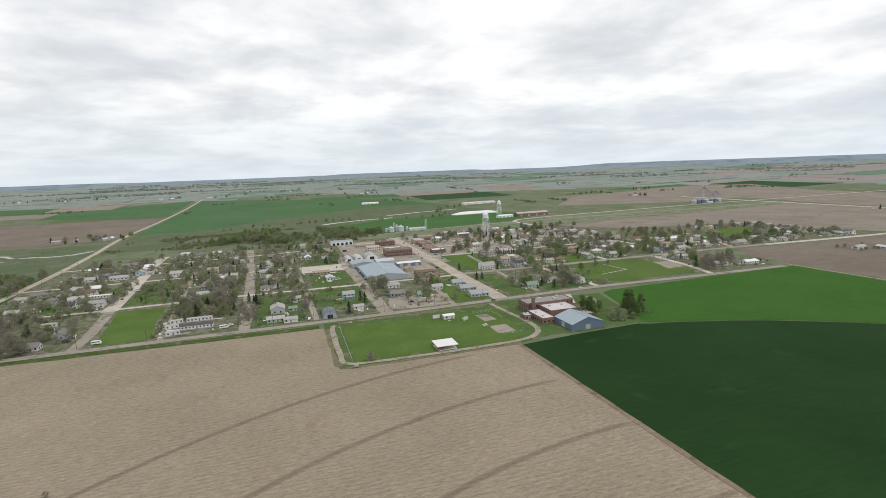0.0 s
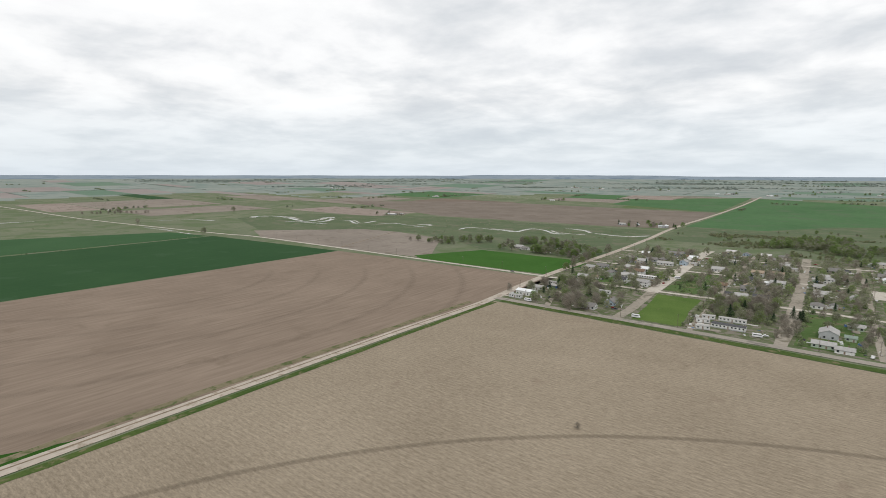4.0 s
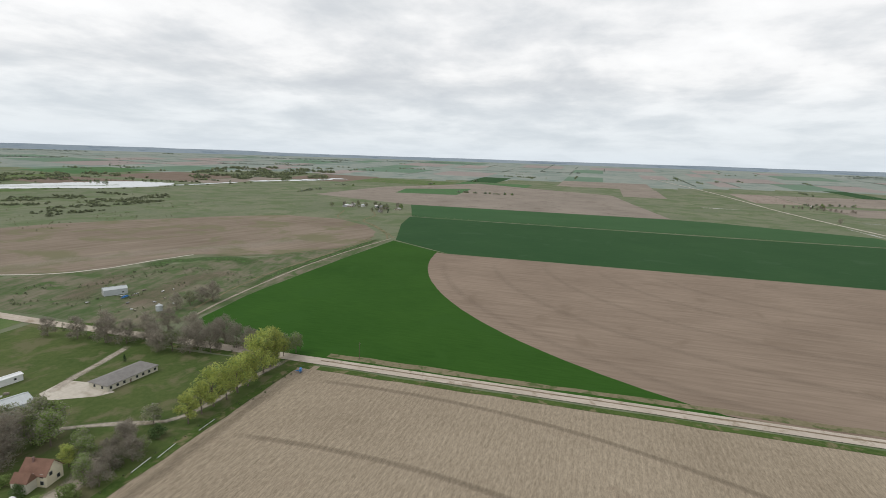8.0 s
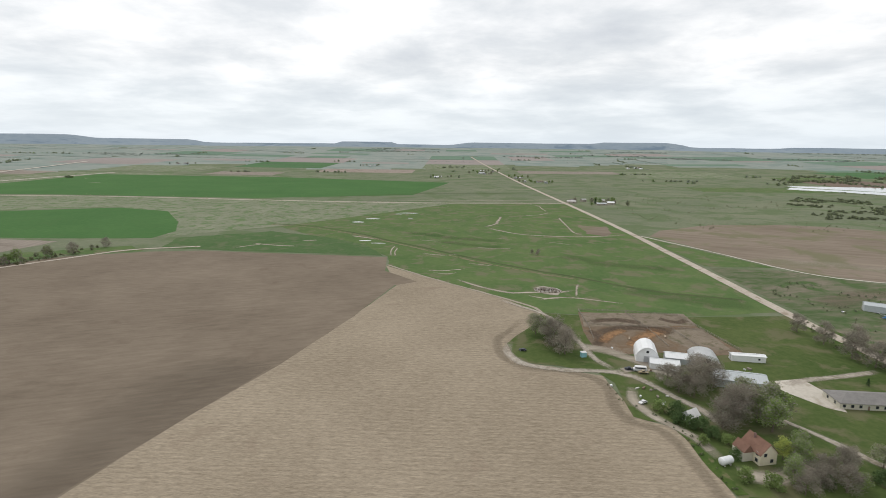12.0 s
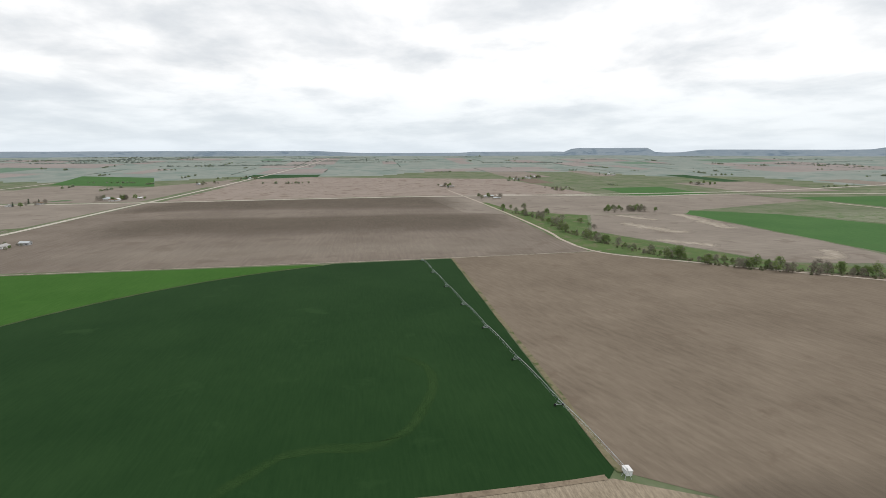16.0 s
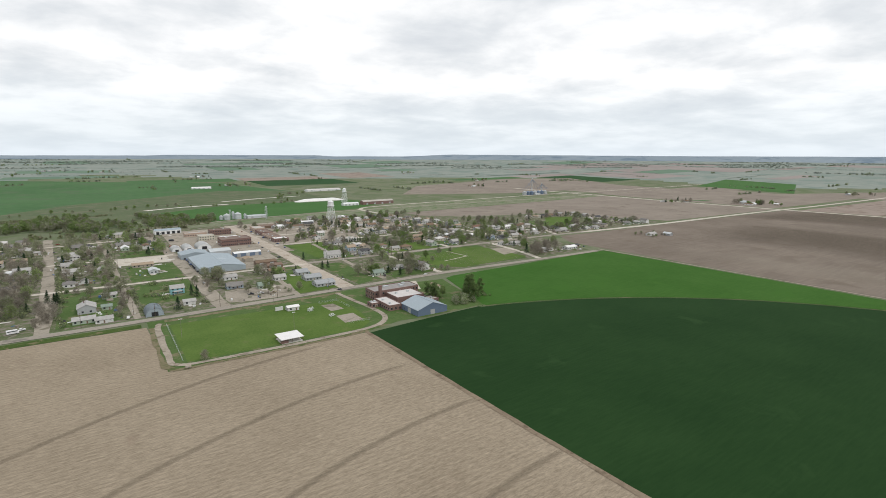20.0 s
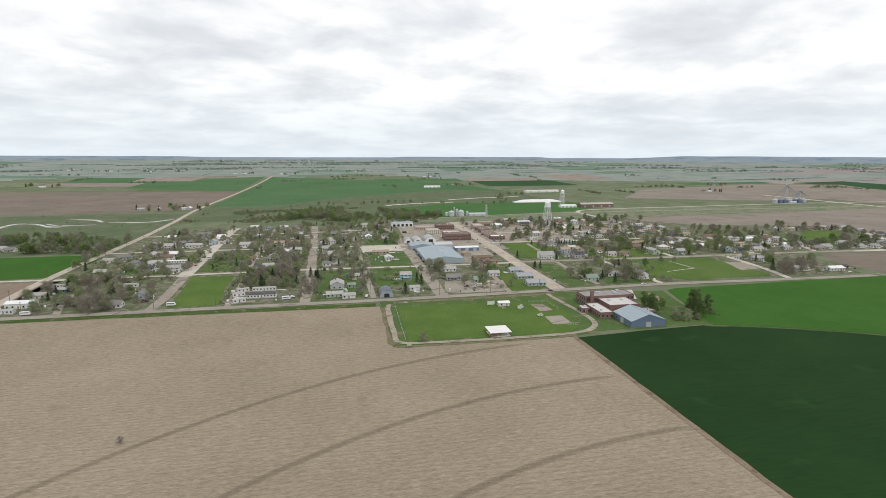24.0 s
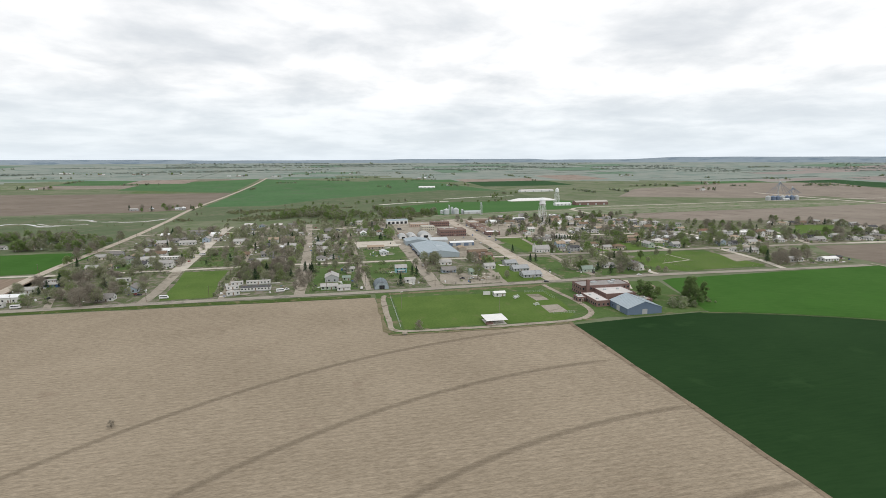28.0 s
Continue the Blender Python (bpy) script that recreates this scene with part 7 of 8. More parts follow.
# the elevator east of town: a row of bins under two fans of spouts
for k in range(7):
    grain_bin(1112 + 14 * k, 1162 - 0.6 * k, 6.4, 9, "elevator bins", "metal_slate" if k % 3 else "metal_grey")
metal_shed(1152, 1148, 0, 18, 9, 4, 1.6, "metal_galvanised", "metal_galvanised", "grey scale house beside the bins", doors=2)
for x, h, reach in ((1148, 47, 44), (1190, 32, 26)):
    bucket_elevator(x, 1168, h, 4.5)
    ob = thing("grain_spouts", "fan of slanting grain spouts from the elevator head", "spouts", x, 1166)
    for k in range(-4, 5):
        if not k:
            continue
        bm = bm_new()
        tube(bm, (0, 0, h - 1), (reach * k / 4, -3, 15.5), 0.32, sides=6)
        part("spout", bm, "metal_slate", ob)
# long sheds and covered piles north of town
for x, y, turn, long, wide, high, rise, wall, roof, label in ((600, 1152, 3, 86, 18, 7.0, 3.0, "brick_red", "roof_gravel", "long brown shed with a grey roof"), (527, 1150, 3, 40, 14, 4.5, 2.2, "metal_white", "metal_white", "white shed beside the long brown shed"),
                                                            (655, 1640, 6, 120, 24, 4, 3, "metal_white", "roof_pale", "long white storage shed"), (330, 1900, 0, 60, 14, 4, 3, "metal_white", "roof_white", "distant white metal shed by the highway")):
    metal_shed(x, y, turn, long, wide, high, rise, wall, roof, label, doors=4)

ob = thing("grain_pile", "long low grain pile under a white cover", "grain pile", 510, 1300, 3)
bm = bm_new()
rings = []
for k in range(25):
    u = k / 12 - 1
    tall, half = 8.5 * (1 - u ** 4) * (0.82 + 0.18 * noise.noise((u * 3, 2.0, 0))), 17 * (1 - u ** 6) ** 0.5
    rings.append([bm.verts.new((70 * u, -math.cos(math.pi * q / 10) * half, -0.2 + math.sin(math.pi * q / 10) ** 1.3 * tall)) for q in range(11)])
for a, b in zip(rings, rings[1:]):
    for q in range(10):
        bm.faces.new((a[q], b[q], b[q + 1], a[q + 1]))
part("cover", bm, "roof_white", ob)
for s in (-1, 1):
    bm = bm_new()
    box(bm, 0, s * 17.4, -0.2, 128, 0.4, 1.4)
    part("wall", bm, "concrete", ob, "low concrete retaining wall")

# vehicles
car_rng = random.Random(3)
PAINTS = ("car_white", "car_dark", "car_silver", "car_red", "car_blue", "car_tan", "car_white", "car_dark")
for k in range(15):
    car(90.5 + car_rng.uniform(-0.6, 0.6), 558 + 7.2 * k + car_rng.uniform(-1, 1), car_rng.choice((90, 80, 95)), car_rng.choice(PAINTS), car_rng.choice(("car", "pickup")))
for k in range(14):
    car(185 + 26 * (k % 2) + car_rng.uniform(-1, 1), 650 + 16 * k + car_rng.uniform(-3, 3), car_rng.choice((60, 120, 65)), car_rng.choice(PAINTS), car_rng.choice(("car", "pickup")))
for x, y, turn, paint, kind in ((-48, 441, 10, "car_white", "van"), (-44, 446, 20, "car_white", "pickup"), (-237, 431, 0, "car_white", "van"), (19, 437, 80, "car_white", "pickup"), (-137, 438, 0, "car_white", "van"), (-161, 453, 20, "car_dark", "pickup"), (-163, 456, 10, "car_red", "car"), (85, 486, 80, "car_white", "car"),
                                (86, 520, 90, "car_silver", "car"), (112, 455, 0, "car_dark", "pickup"), (120, 453, 10, "car_white", "pickup"), (130, 450, 0, "car_tan", "pickup"), (-189, 578, 20, "car_white", "van"), (-175, 586, 0, "car_white", "van"), (-170, 590, 0, "car_dark", "pickup"), (165, 575, 20, "car_white", "car"),
                                (184, 605, 0, "car_dark", "car"), (-327, 552, 2, "car_dark", "car"), (183, 427, 3, "car_dark", "car"), (280, 434, 3, "car_white", "car"), (-251, 537, 0, "car_white", "van"), (-227, 457, 40, "car_dark", "car"), (-210, 453, 60, "car_dark", "pickup")):
    car(x, y, turn, paint, kind)
for k in range(26):
    x, y = car_rng.choice((-158, -40, -28, 78, 88, 300, 400, 500, 20, -100)) + car_rng.uniform(-9, 9), car_rng.uniform(560, 860)
    if free(x, y, 3):
        car(x, y, car_rng.choice((0, 90, 85, 10)), car_rng.choice(PAINTS), car_rng.choice(("car", "pickup", "car", "van")))

# poles
for k in range(10):
    utility_pole(-240 + 46 * k, 431.5 + (0.01 * k), 90)
for k in range(9):
    utility_pole(-96.5, 445 + 48 * k)
    utility_pole(23, 445 + 48 * k)
for k in range(8):
    utility_pole(240, 448 + 50 * k)
for k in range(10):
    utility_pole(-285 - 62 * k, 560, 90)
for k in range(8):
    utility_pole(-268.5, 470 + 60 * k, 0)
for k in range(6):
    utility_pole(-269, -330 + 40 * k, 0)

# substation: two lattice portals with crossarms and a transformer
ob = thing("substation", "dark lattice substation frame beside the street", "substation", 295, 540, 10)
for px in (-5, 0, 5):
    bm = bm_new()
    for sx in (-0.5, 0.5):
        for sy in (-0.5, 0.5):
            tube(bm, (px + sx, sy, -0.3), (px + sx * 0.5, sy * 0.5, 13), 0.09, sides=4)
    for k in range(8):
        tube(bm, (px - 0.5, -0.5, 1.6 * k), (px + 0.45, 0.45, 1.6 * k + 1.6), 0.05, sides=3)
        tube(bm, (px + 0.5, -0.5, 1.6 * k), (px - 0.45, 0.45, 1.6 * k + 1.6), 0.05, sides=3)
    part("lattice_post", bm, "wood_pole", ob)
for z in (9.5, 12.6):
    bm = bm_new()
    box(bm, 0, 0, z, 13, 0.4, 0.4)
    part("crossarm", bm, "wood_pole", ob)
bm = bm_new()
box(bm, 0, 4, -0.2, 3.4, 2.2, 2.8)
for k in range(5):
    box(bm, -1.3 + 0.65 * k, 5.3, 0.2, 0.2, 0.5, 2.0)
part("transformer", bm, "metal_grey", ob, "grey finned transformer")

# cemetery stones
verts, faces = [], []
stone_rng = random.Random(8)
for row in range(14):
    for k in range(30):
        if stone_rng.random() < 0.35:
            continue
        x, y, wdt, hgt = 340 + 2.9 * k + stone_rng.uniform(-0.5, 0.5), 448 + 5.4 * row, stone_rng.uniform(0.35, 0.7), stone_rng.uniform(0.35, 0.7)
        b = len(verts)
        verts += [(x + sx * wdt / 2, y + sy * 0.14, GROUND + z) for z, q in ((-0.2, 1), (hgt, 0.9)) for sx, sy in ((-q, -1), (q, -1), (q, 1), (-q, 1))]
        faces += [(b, b + 3, b + 2, b + 1), (b + 4, b + 5, b + 6, b + 7)] + [(b + i, b + (i + 1) % 4, b + 4 + (i + 1) % 4, b + 4 + i) for i in range(4)]
tagged(new("headstones", raw("headstones", verts, faces, "wood_grey")), "rows of small pale headstones on a lawn", "headstones", kind="stuff")
strip("cemetery_path", [(336, 480), (376, 490)], 1.6, "gravel_pale", 7, "pale cemetery path", "path")
strip("cemetery_path", [(376, 490), (372, 528)], 1.6, "gravel_pale", 7, "pale cemetery path", "path")

# trees of the town, the known ones first
for kind, spots in (("conifer", ((-32, 518, 1.0), (-27, 511, 1.0), (72, 472, 1.0), (257, 446, 1.1), (301, 517, 0.9), (318, 533, 0.9), (209, 518, 0.8), (-264, 590, 0.9), (-59, 648, 1.0), (-25, 510, 1.1), (-96, 815, 0.8), (53, 440, 1.1), (69, 480, 1.2), (203, 576, 1.0), (202, 516, 0.9), (450, 464, 1.5), (173, 515, 0.7), (252, 462, 1.0), (246, 560, 0.8), (330, 600, 0.8), (420, 560, 0.8))),
                    ("poplar", ((232, 356, 1.15), (236, 351, 1.1), (239, 358, 1.0), (262, 343, 1.15), (270, 350, 1.3), (277, 356, 1.3), (280, 346, 1.15), (266, 336, 0.95))),
                    ("blossom", ((243, 331, 0.7), (249, 328, 0.75), (254, 333, 0.8), (259, 329, 0.7), (247, 337, 0.8), (256, 339, 0.8), (300, 520, 1.0))),
                    ("bare", ((-36, 447, 0.8), (-33, 465, 0.9), (-30, 456, 0.8), (-36, 487, 0.9), (17, 470, 0.8), (20, 494, 0.8), (14, 451, 0.7), (-73, 536, 1.0), (-61, 530, 1.1), (-86, 531, 1.0), (146, 534, 1.0), (138, 494, 0.9), (86, 504, 0.8), (308, 446, 0.6), (313, 441, 0.55), (-192, 426, 1.3), (-185, 434, 1.2), (-201, 438, 1.2), (-197, 454, 1.1), (-181, 460, 1.0), (-274, 458, 0.9), (-89, 524, 1.0), (-78, 520, 1.1), (-58, 532, 1.2), (-62, 520, 1.0), (-26, 470, 0.9), (458, 452, 1.3), (468, 462, 1.3), (448, 448, 1.1), (50, 320, 0.65), (490, 470, 1.2), (480, 455, 1.1), (486, 463, 1.2), (474, 471, 1.1), (500, 480, 1.0), (508, 470, 0.9))),
                    ("olive", ((99, 530, 1.1), (85, 478, 0.7), (96, 492, 0.7), (78, 519, 0.8), (283, 459, 1.2), (271, 448, 0.9), (-229, 431, 1.0), (-160, 462, 0.9), (-178, 554, 1.1), (-196, 556, 1.2), (-217, 532, 1.1), (-112, 556, 0.7), (-104, 562, 0.8), (89, 526, 1.2), (100, 524, 1.1), (112, 464, 0.8), (222, 470, 1.2), (233, 470, 1.1), (262, 470, 1.2), (280, 466, 1.3), (354, 518, 0.8), (372, 520, 0.7))),
                    ("spring", ((321, 628, 1.2), (372, 645, 1.2), (426, 660, 1.1), (442, 595, 1.4), (463, 580, 1.4), (493, 588, 1.3), (554, 600, 1.2), (-217, 468, 1.0), (24, 500, 0.6), (436, 765, 1.2), (502, 700, 1.2), (640, 590, 1.1))),
                    ("green", ((234, 464, 1.1), (245, 475, 0.9), (296, 472, 0.9), (289, 556, 1.1), (365, 623, 1.2), (421, 559, 1.1), (-237, 442, 0.8), (248, 358, 1.0), (340, 760, 1.0)))):
    for x, y, s in spots:
        plant(kind, x, y, s)
tree_rng = random.Random(21)
back_trees = []
for x0, x1, y0, y1, count in ((-258, -160, 432, 545, 36), (-250, -160, 562, 690, 34), (-255, -160, 700, 860, 30), (-92, -42, 480, 548, 26), (-92, -42, 562, 690, 30), (-145, -98, 562, 690, 16), (-145, -42, 700, 880, 44), (-25, 20, 500, 690, 24), (-25, 20, 700, 890, 24), (26, 78, 700, 890, 26),
                              (95, 160, 445, 545, 14), (205, 330, 690, 900, 44), (330, 520, 690, 900, 76), (250, 330, 445, 545, 16), (330, 520, 560, 690, 46), (520, 660, 560, 760, 56), (250, 330, 560, 680, 14), (600, 870, 560, 630, 36), (690, 815, 640, 765, 28), (450, 530, 445, 545, 12), (440, 560, 880, 950, 10)):
    for _ in range(int(count * (1.5 if x0 < 130 else 1.35))):
        x, y = tree_rng.uniform(x0, x1), tree_rng.uniform(y0, y1)
        if free(x, y, -2.5):
            west = x < 0
            kind = tree_rng.choice(("olive", "bare", "olive", "bare", "spring", "conifer", "olive", "olive", "bare", "shrub") if west else ("olive", "green", "spring", "conifer", "bare", "bare", "spring", "shrub", "olive", "olive", "spring", "bare"))
            size = tree_rng.uniform(0.55, 1.15)
            if y < 548:
                plant(kind, x, y, size)
            else:
                back_trees.append((kind, x, y, size))
for k in range(12):
    plant("conifer", 288 + 3.2 * k, 668 - 1.7 * k + tree_rng.uniform(-1, 1), 0.65)
grove("back_street_trees", "mixed bare and leafing trees of the back streets", [q for q in back_trees if q[1] < 130], 31)
grove("back_street_trees", "green and dark trees of the eastern streets", [q for q in back_trees if q[1] >= 130], 32)

# clutter of the yards: boxes, pallets, small sheds, stacked things
clutter_rng = random.Random(55)
verts, faces, index = [], [], []
for _ in range(1700):
    a, b, c = TAKEN[clutter_rng.randrange(len(TAKEN))]
    angle, reach = clutter_rng.uniform(0, 6.28), c + clutter_rng.uniform(1, 9)
    x, y = a + math.cos(angle) * reach, b + math.sin(angle) * reach
    if not 434 < y < 900 or not free(x, y, 0.5):
        continue
    sx, sy, sz = clutter_rng.uniform(0.5, 2.8), clutter_rng.uniform(0.5, 1.6), clutter_rng.uniform(0.3, 1.9)
    turn = clutter_rng.uniform(0, 3.14)
    q = len(verts)
    for z, s in ((0.0, 1.0), (sz, clutter_rng.uniform(0.7, 1.0))):
        for dx, dy in ((-1, -1), (1, -1), (1, 1), (-1, 1)):
            px, py = dx * sx * s / 2, dy * sy * s / 2
            verts.append((x + px * math.cos(turn) - py * math.sin(turn), y + px * math.sin(turn) + py * math.cos(turn), GROUND + z - 0.1))
    faces += [(q, q + 3, q + 2, q + 1), (q + 4, q + 5, q + 6, q + 7)] + [(q + i, q + (i + 1) % 4, q + 4 + (i + 1) % 4, q + 4 + i) for i in range(4)]
    index += [clutter_rng.choice((0, 0, 0, 0, 1, 1, 2, 3, 3, 3, 4, 5))] * 6
tagged(new("yard_clutter", raw("yard_clutter", verts, faces, ("metal_white", "wood_grey", "metal_rust", "shingle_dark", "paint_blue", "concrete"), index)), "boxes, pallets and scrap lying in the town yards", "clutter", kind="stuff")

# low growth of the yards, alleys and street sides
under = random.Random(66)
spots, pale = [], []
for x0, x1, y0, y1, count in ((-262, -160, 432, 548, 230), (-262, -160, 560, 690, 150), (-262, -180, 698, 880, 110), (-94, -42, 478, 548, 110), (-148, -42, 562, 690, 170), (-148, -50, 700, 890, 150), (-28, 20, 432, 690, 110), (-28, 75, 700, 895, 130), (30, 78, 440, 545, 34), (92, 160, 445, 548, 80), (205, 330, 690, 900, 110),
                              (330, 520, 690, 920, 210), (250, 330, 445, 545, 60), (330, 520, 560, 690, 120), (520, 660, 560, 760, 120), (660, 860, 560, 760, 120), (250, 330, 560, 680, 50), (450, 535, 445, 548, 40), (640, 800, 556, 620, 30), (232, 285, 335, 372, 24)):
    for _ in range(count):
        x, y = under.uniform(x0, x1), under.uniform(y0, y1)
        if noise.noise((x * 0.03, y * 0.03, 4.0)) > -0.12 and free(x, y, -1.0):
            h = under.choice((1.2, 1.6, 2.2, 3.0, 4.2)) * under.uniform(0.8, 1.2)
            (spots if under.random() < 0.45 else pale).append((x, y, h, h * under.uniform(1.0, 1.7)))
for line in (((-99, 435), (-102, 540)), ((-101, 565), (-110, 680), (-114, 870)), ((-47, 480), (-49, 545)), ((-50, 565), (-54, 680), (-58, 850)), ((-22, 440), (-24, 545)), ((-24, 562), (-29, 690)), ((29, 440), (27, 545)), ((-218, 430), (-240, 540))):
    for q in along(70 + len(pale), line, 6, 2.0, 5.0, 2.0, 0.35):
        if free(q[0], q[1], -1.0):
            pale.append(q)
brush("yard_shrubs", "green and olive shrubs of the town yards", spots, "leaf_green", "leaf_olive", 61, blades=60, size=0.5, category="shrubs")
brush("yard_shrubs", "olive and dark shrubs of the town yards", pale, "leaf_olive", "brush_dark", 62, blades=70, size=0.55, thin=0.35, category="shrubs")

# drives and bare worn patches beside the houses, joined
drive_rng = random.Random(71)
verts, faces, index = [], [], []
for a, b, c in TAKEN:
    for _ in range(3):
        angle = drive_rng.choice((0, 90, 180, 270)) + drive_rng.uniform(-8, 8)
        cx, cy = a + math.cos(radians(angle)) * (c + 1), b + math.sin(radians(angle)) * (c + 1)
        if drive_rng.random() < 0.35 or not 436 < cy < 900:
            continue
        long, wide = drive_rng.uniform(5, 13), drive_rng.uniform(2.6, 7)
        q = len(verts)
        n = 10
        for k in range(n):
            t = 2 * math.pi * k / n
            r = drive_rng.uniform(0.75, 1.1)
            px, py = abs(math.cos(t)) ** 0.5 * math.copysign(1, math.cos(t)) * long / 2 * r, abs(math.sin(t)) ** 0.5 * math.copysign(1, math.sin(t)) * wide / 2 * r
            verts.append((cx + px * math.cos(radians(angle)) - py * math.sin(radians(angle)), cy + px * math.sin(radians(angle)) + py * math.cos(radians(angle)), land(cx, cy) + 0.285 + 0.0004 * (len(faces) % 60)))
        faces.append(tuple(range(q, q + n)))
        index.append(drive_rng.choice((0, 0, 1, 2)))
tagged(new("drives", raw("drives", verts, faces, ("town_dirt", "gravel_pale", "concrete"), index)), "pale gravel drives and worn patches beside the houses", "drive", kind="stuff")

# ---- the farm ----


def gambrel_barn(x, y, turn, length, wide, wall, roof, label):
    ob = thing("barn", label, "barn", x, y, turn)
    prof = [(-wide / 2, 3.4), (-wide * 0.42, 5.6), (-wide * 0.24, 7.8), (0, 8.8), (wide * 0.24, 7.8), (wide * 0.42, 5.6), (wide / 2, 3.4)]
    bm = bm_new()
    prism(bm, [(-wide / 2, -0.4), (wide / 2, -0.4)] + prof[::-1], -length / 2, length / 2)
    part("wall", bm, wall, ob)
    bm = bm_new()
    prism(bm, prof + [(py * 1.02, pz + 0.16) for py, pz in prof[::-1]], -length / 2 - 0.4, length / 2 + 0.4)
    bmesh.ops.recalc_face_normals(bm, faces=bm.faces)
    part("roof", bm, roof, ob)
    for s in (-1, 1):
        bm = bm_new()
        box(bm, s * (length / 2 + 0.05), 0, -0.1, 0.1, 3.6, 3.6)
        part("barn_door", bm, "paint_grey", ob, "grey sliding barn door")
        bm = bm_new()
        box(bm, s * (length / 2 + 0.04), 0, 5.4, 0.08, 1.4, 1.4)
        part("loft_door", bm, "opening_dark", ob, "dark loft opening")
    return ob


gambrel_barn(-116, -284, 76, 15, 12, "metal_white", "metal_white", "white barn with a curved gambrel roof")
metal_shed(-121, -270, -14, 15, 7, 3.2, 1.6, "metal_white", "metal_white", "low white lean-to shed before the barn", doors=2, group="farm sheds")
metal_shed(-134, -278, -14, 18, 8, 3.4, 1.8, "metal_grey", "metal_white", "long white farm shed beside the barn", doors=2, group="farm sheds")
quonset(-149, -284, 76, 14, 15, "metal_white", "white curved-roof machine shed", 4.6)
metal_shed(-173, -282, -8, 18, 4.5, 3.4, 0.5, "metal_white", "metal_white", "long white box trailer shed", doors=1, group="farm sheds")
metal_shed(-152, -252, -14, 24, 13, 4.0, 2.2, "metal_galvanised", "metal_galvanised", "grey metal machine shed behind bare trees", doors=2, group="farm sheds")
ob = house(-125, -187, -78, 10, 7.4, 4.8, 3.9, "paint_ivory", "shingle_red", "cream two-storey farmhouse with a steep red-brown roof", name="farmhouse", lean=False, chimney=True, group="farm", trim="paint_white")
bm = bm_new()
box(bm, 1.5, 5.8, -0.4, 5.8, 4.6, 4.2)
part("side_wing", bm, "paint_cream", ob)
bm = bm_new()
prism(bm, [(-2.4, 3.6), (2.4, 3.6), (0, 6.6)], -3.2, 3.2)
bm.transform(pose(1.5, 5.8, 0.2))
part("wing_roof", bm, "shingle_red", ob)
bm = bm_new()
box(bm, 0, -4.9, -0.4, 6, 2.4, 0.7)
part("deck", bm, "wood_grey", ob, "grey wooden deck")
house(-201, -233, -4, 29, 13, 3.0, 2.6, "paint_cream", "shingle_grey", "long low bungalow with a grey hipped roof", name="bungalow", lean=False, most=8, hip=True, group="farm")
house(-111, -215, 30, 6.0, 4.5, 2.7, 2.2, "paint_white", "roof_white", "little white playhouse among shrubs", name="garden_shed", category="shed", group="farm sheds")
ob = thing("storage_tank", "white rounded fuel tank on a cradle", "tank", -110, -182, 20)
bm = bm_new()
tube(bm, (-2.2, 0, 1.7), (2.2, 0, 1.7), 1.5, sides=20)
for s in (-1, 1):
    bmesh.ops.create_uvsphere(bm, u_segments=20, v_segments=10, radius=1.5, matrix=pose(s * 2.2, 0, 1.7) @ Matrix.Diagonal((0.5, 1, 1, 1)))
part("shell", bm, "metal_white", ob)
for s in (-1.4, 1.4):
    bm = bm_new()
    box(bm, s, 0, -0.3, 0.4, 2.4, 0.8)
    part("cradle", bm, "concrete", ob)
ob = thing("storage_box", "pale blue storage bin beside the lane", "storage bin", -80, -283, 10)
bm = bm_new()
box(bm, 0, 0, -0.2, 3.0, 2.4, 2.9)
part("body", bm, "paint_turquoise", ob)
bm = bm_new()
box(bm, 0, 0, 2.7, 3.2, 2.6, 0.25)
part("lid", bm, "metal_white", ob)
for x, y, turn, paint, kind in ((-46, -290, -10, "car_dark", "car"), (-95, -229, 30, "car_white", "car"), (-104, -228, 60, "car_white", "car"), (-101, -266, -10, "car_dark", "pickup"), (-106, -265, -10, "car_white", "van"), (-107, -262, 0, "car_tan", "pickup")):
    car(x, y, turn, paint, kind)


def implement(x, y, turn, label, long=5.0):
    """A folded field implement: a drawbar, a toolbar, shanks and two wheels."""
    ob = thing("farm_implement", label, "implement", x, y, turn, "implements")
    bm = bm_new()
    box(bm, 0, 0, 0.8, long, 0.35, 0.35)
    box(bm, 0, 1.2, 0.8, long * 0.8, 0.3, 0.3)
    part("toolbar", bm, "implement_blue", ob)
    bm = bm_new()
    tube(bm, (0, 1.2, 0.9), (0, -2.6, 0.6), 0.14, sides=6)
    tube(bm, (-1, 0, 0.9), (0, -2.2, 0.6), 0.1, sides=6)
    tube(bm, (1, 0, 0.9), (0, -2.2, 0.6), 0.1, sides=6)
    part("drawbar", bm, "implement_blue", ob)
    for k in range(7):
        bm = bm_new()
        px = (k / 6 - 0.5) * long * 0.9
        tube(bm, (px, 0.2, 0.9), (px, 0.7, 0.0), 0.06, sides=4)
        part("shank", bm, "implement_blue", ob)
    for s in (-1, 1):
        share("wheel", car_meshes()["wheel"], ob, pose(s * long * 0.4, 0.4, 0.34, 0, 0, 90))
    bm = bm_new()
    box(bm, 0, 0.4, 1.15, long * 0.5, 1.0, 0.8)
    part("hopper", bm, "implement_blue", ob)
    return ob


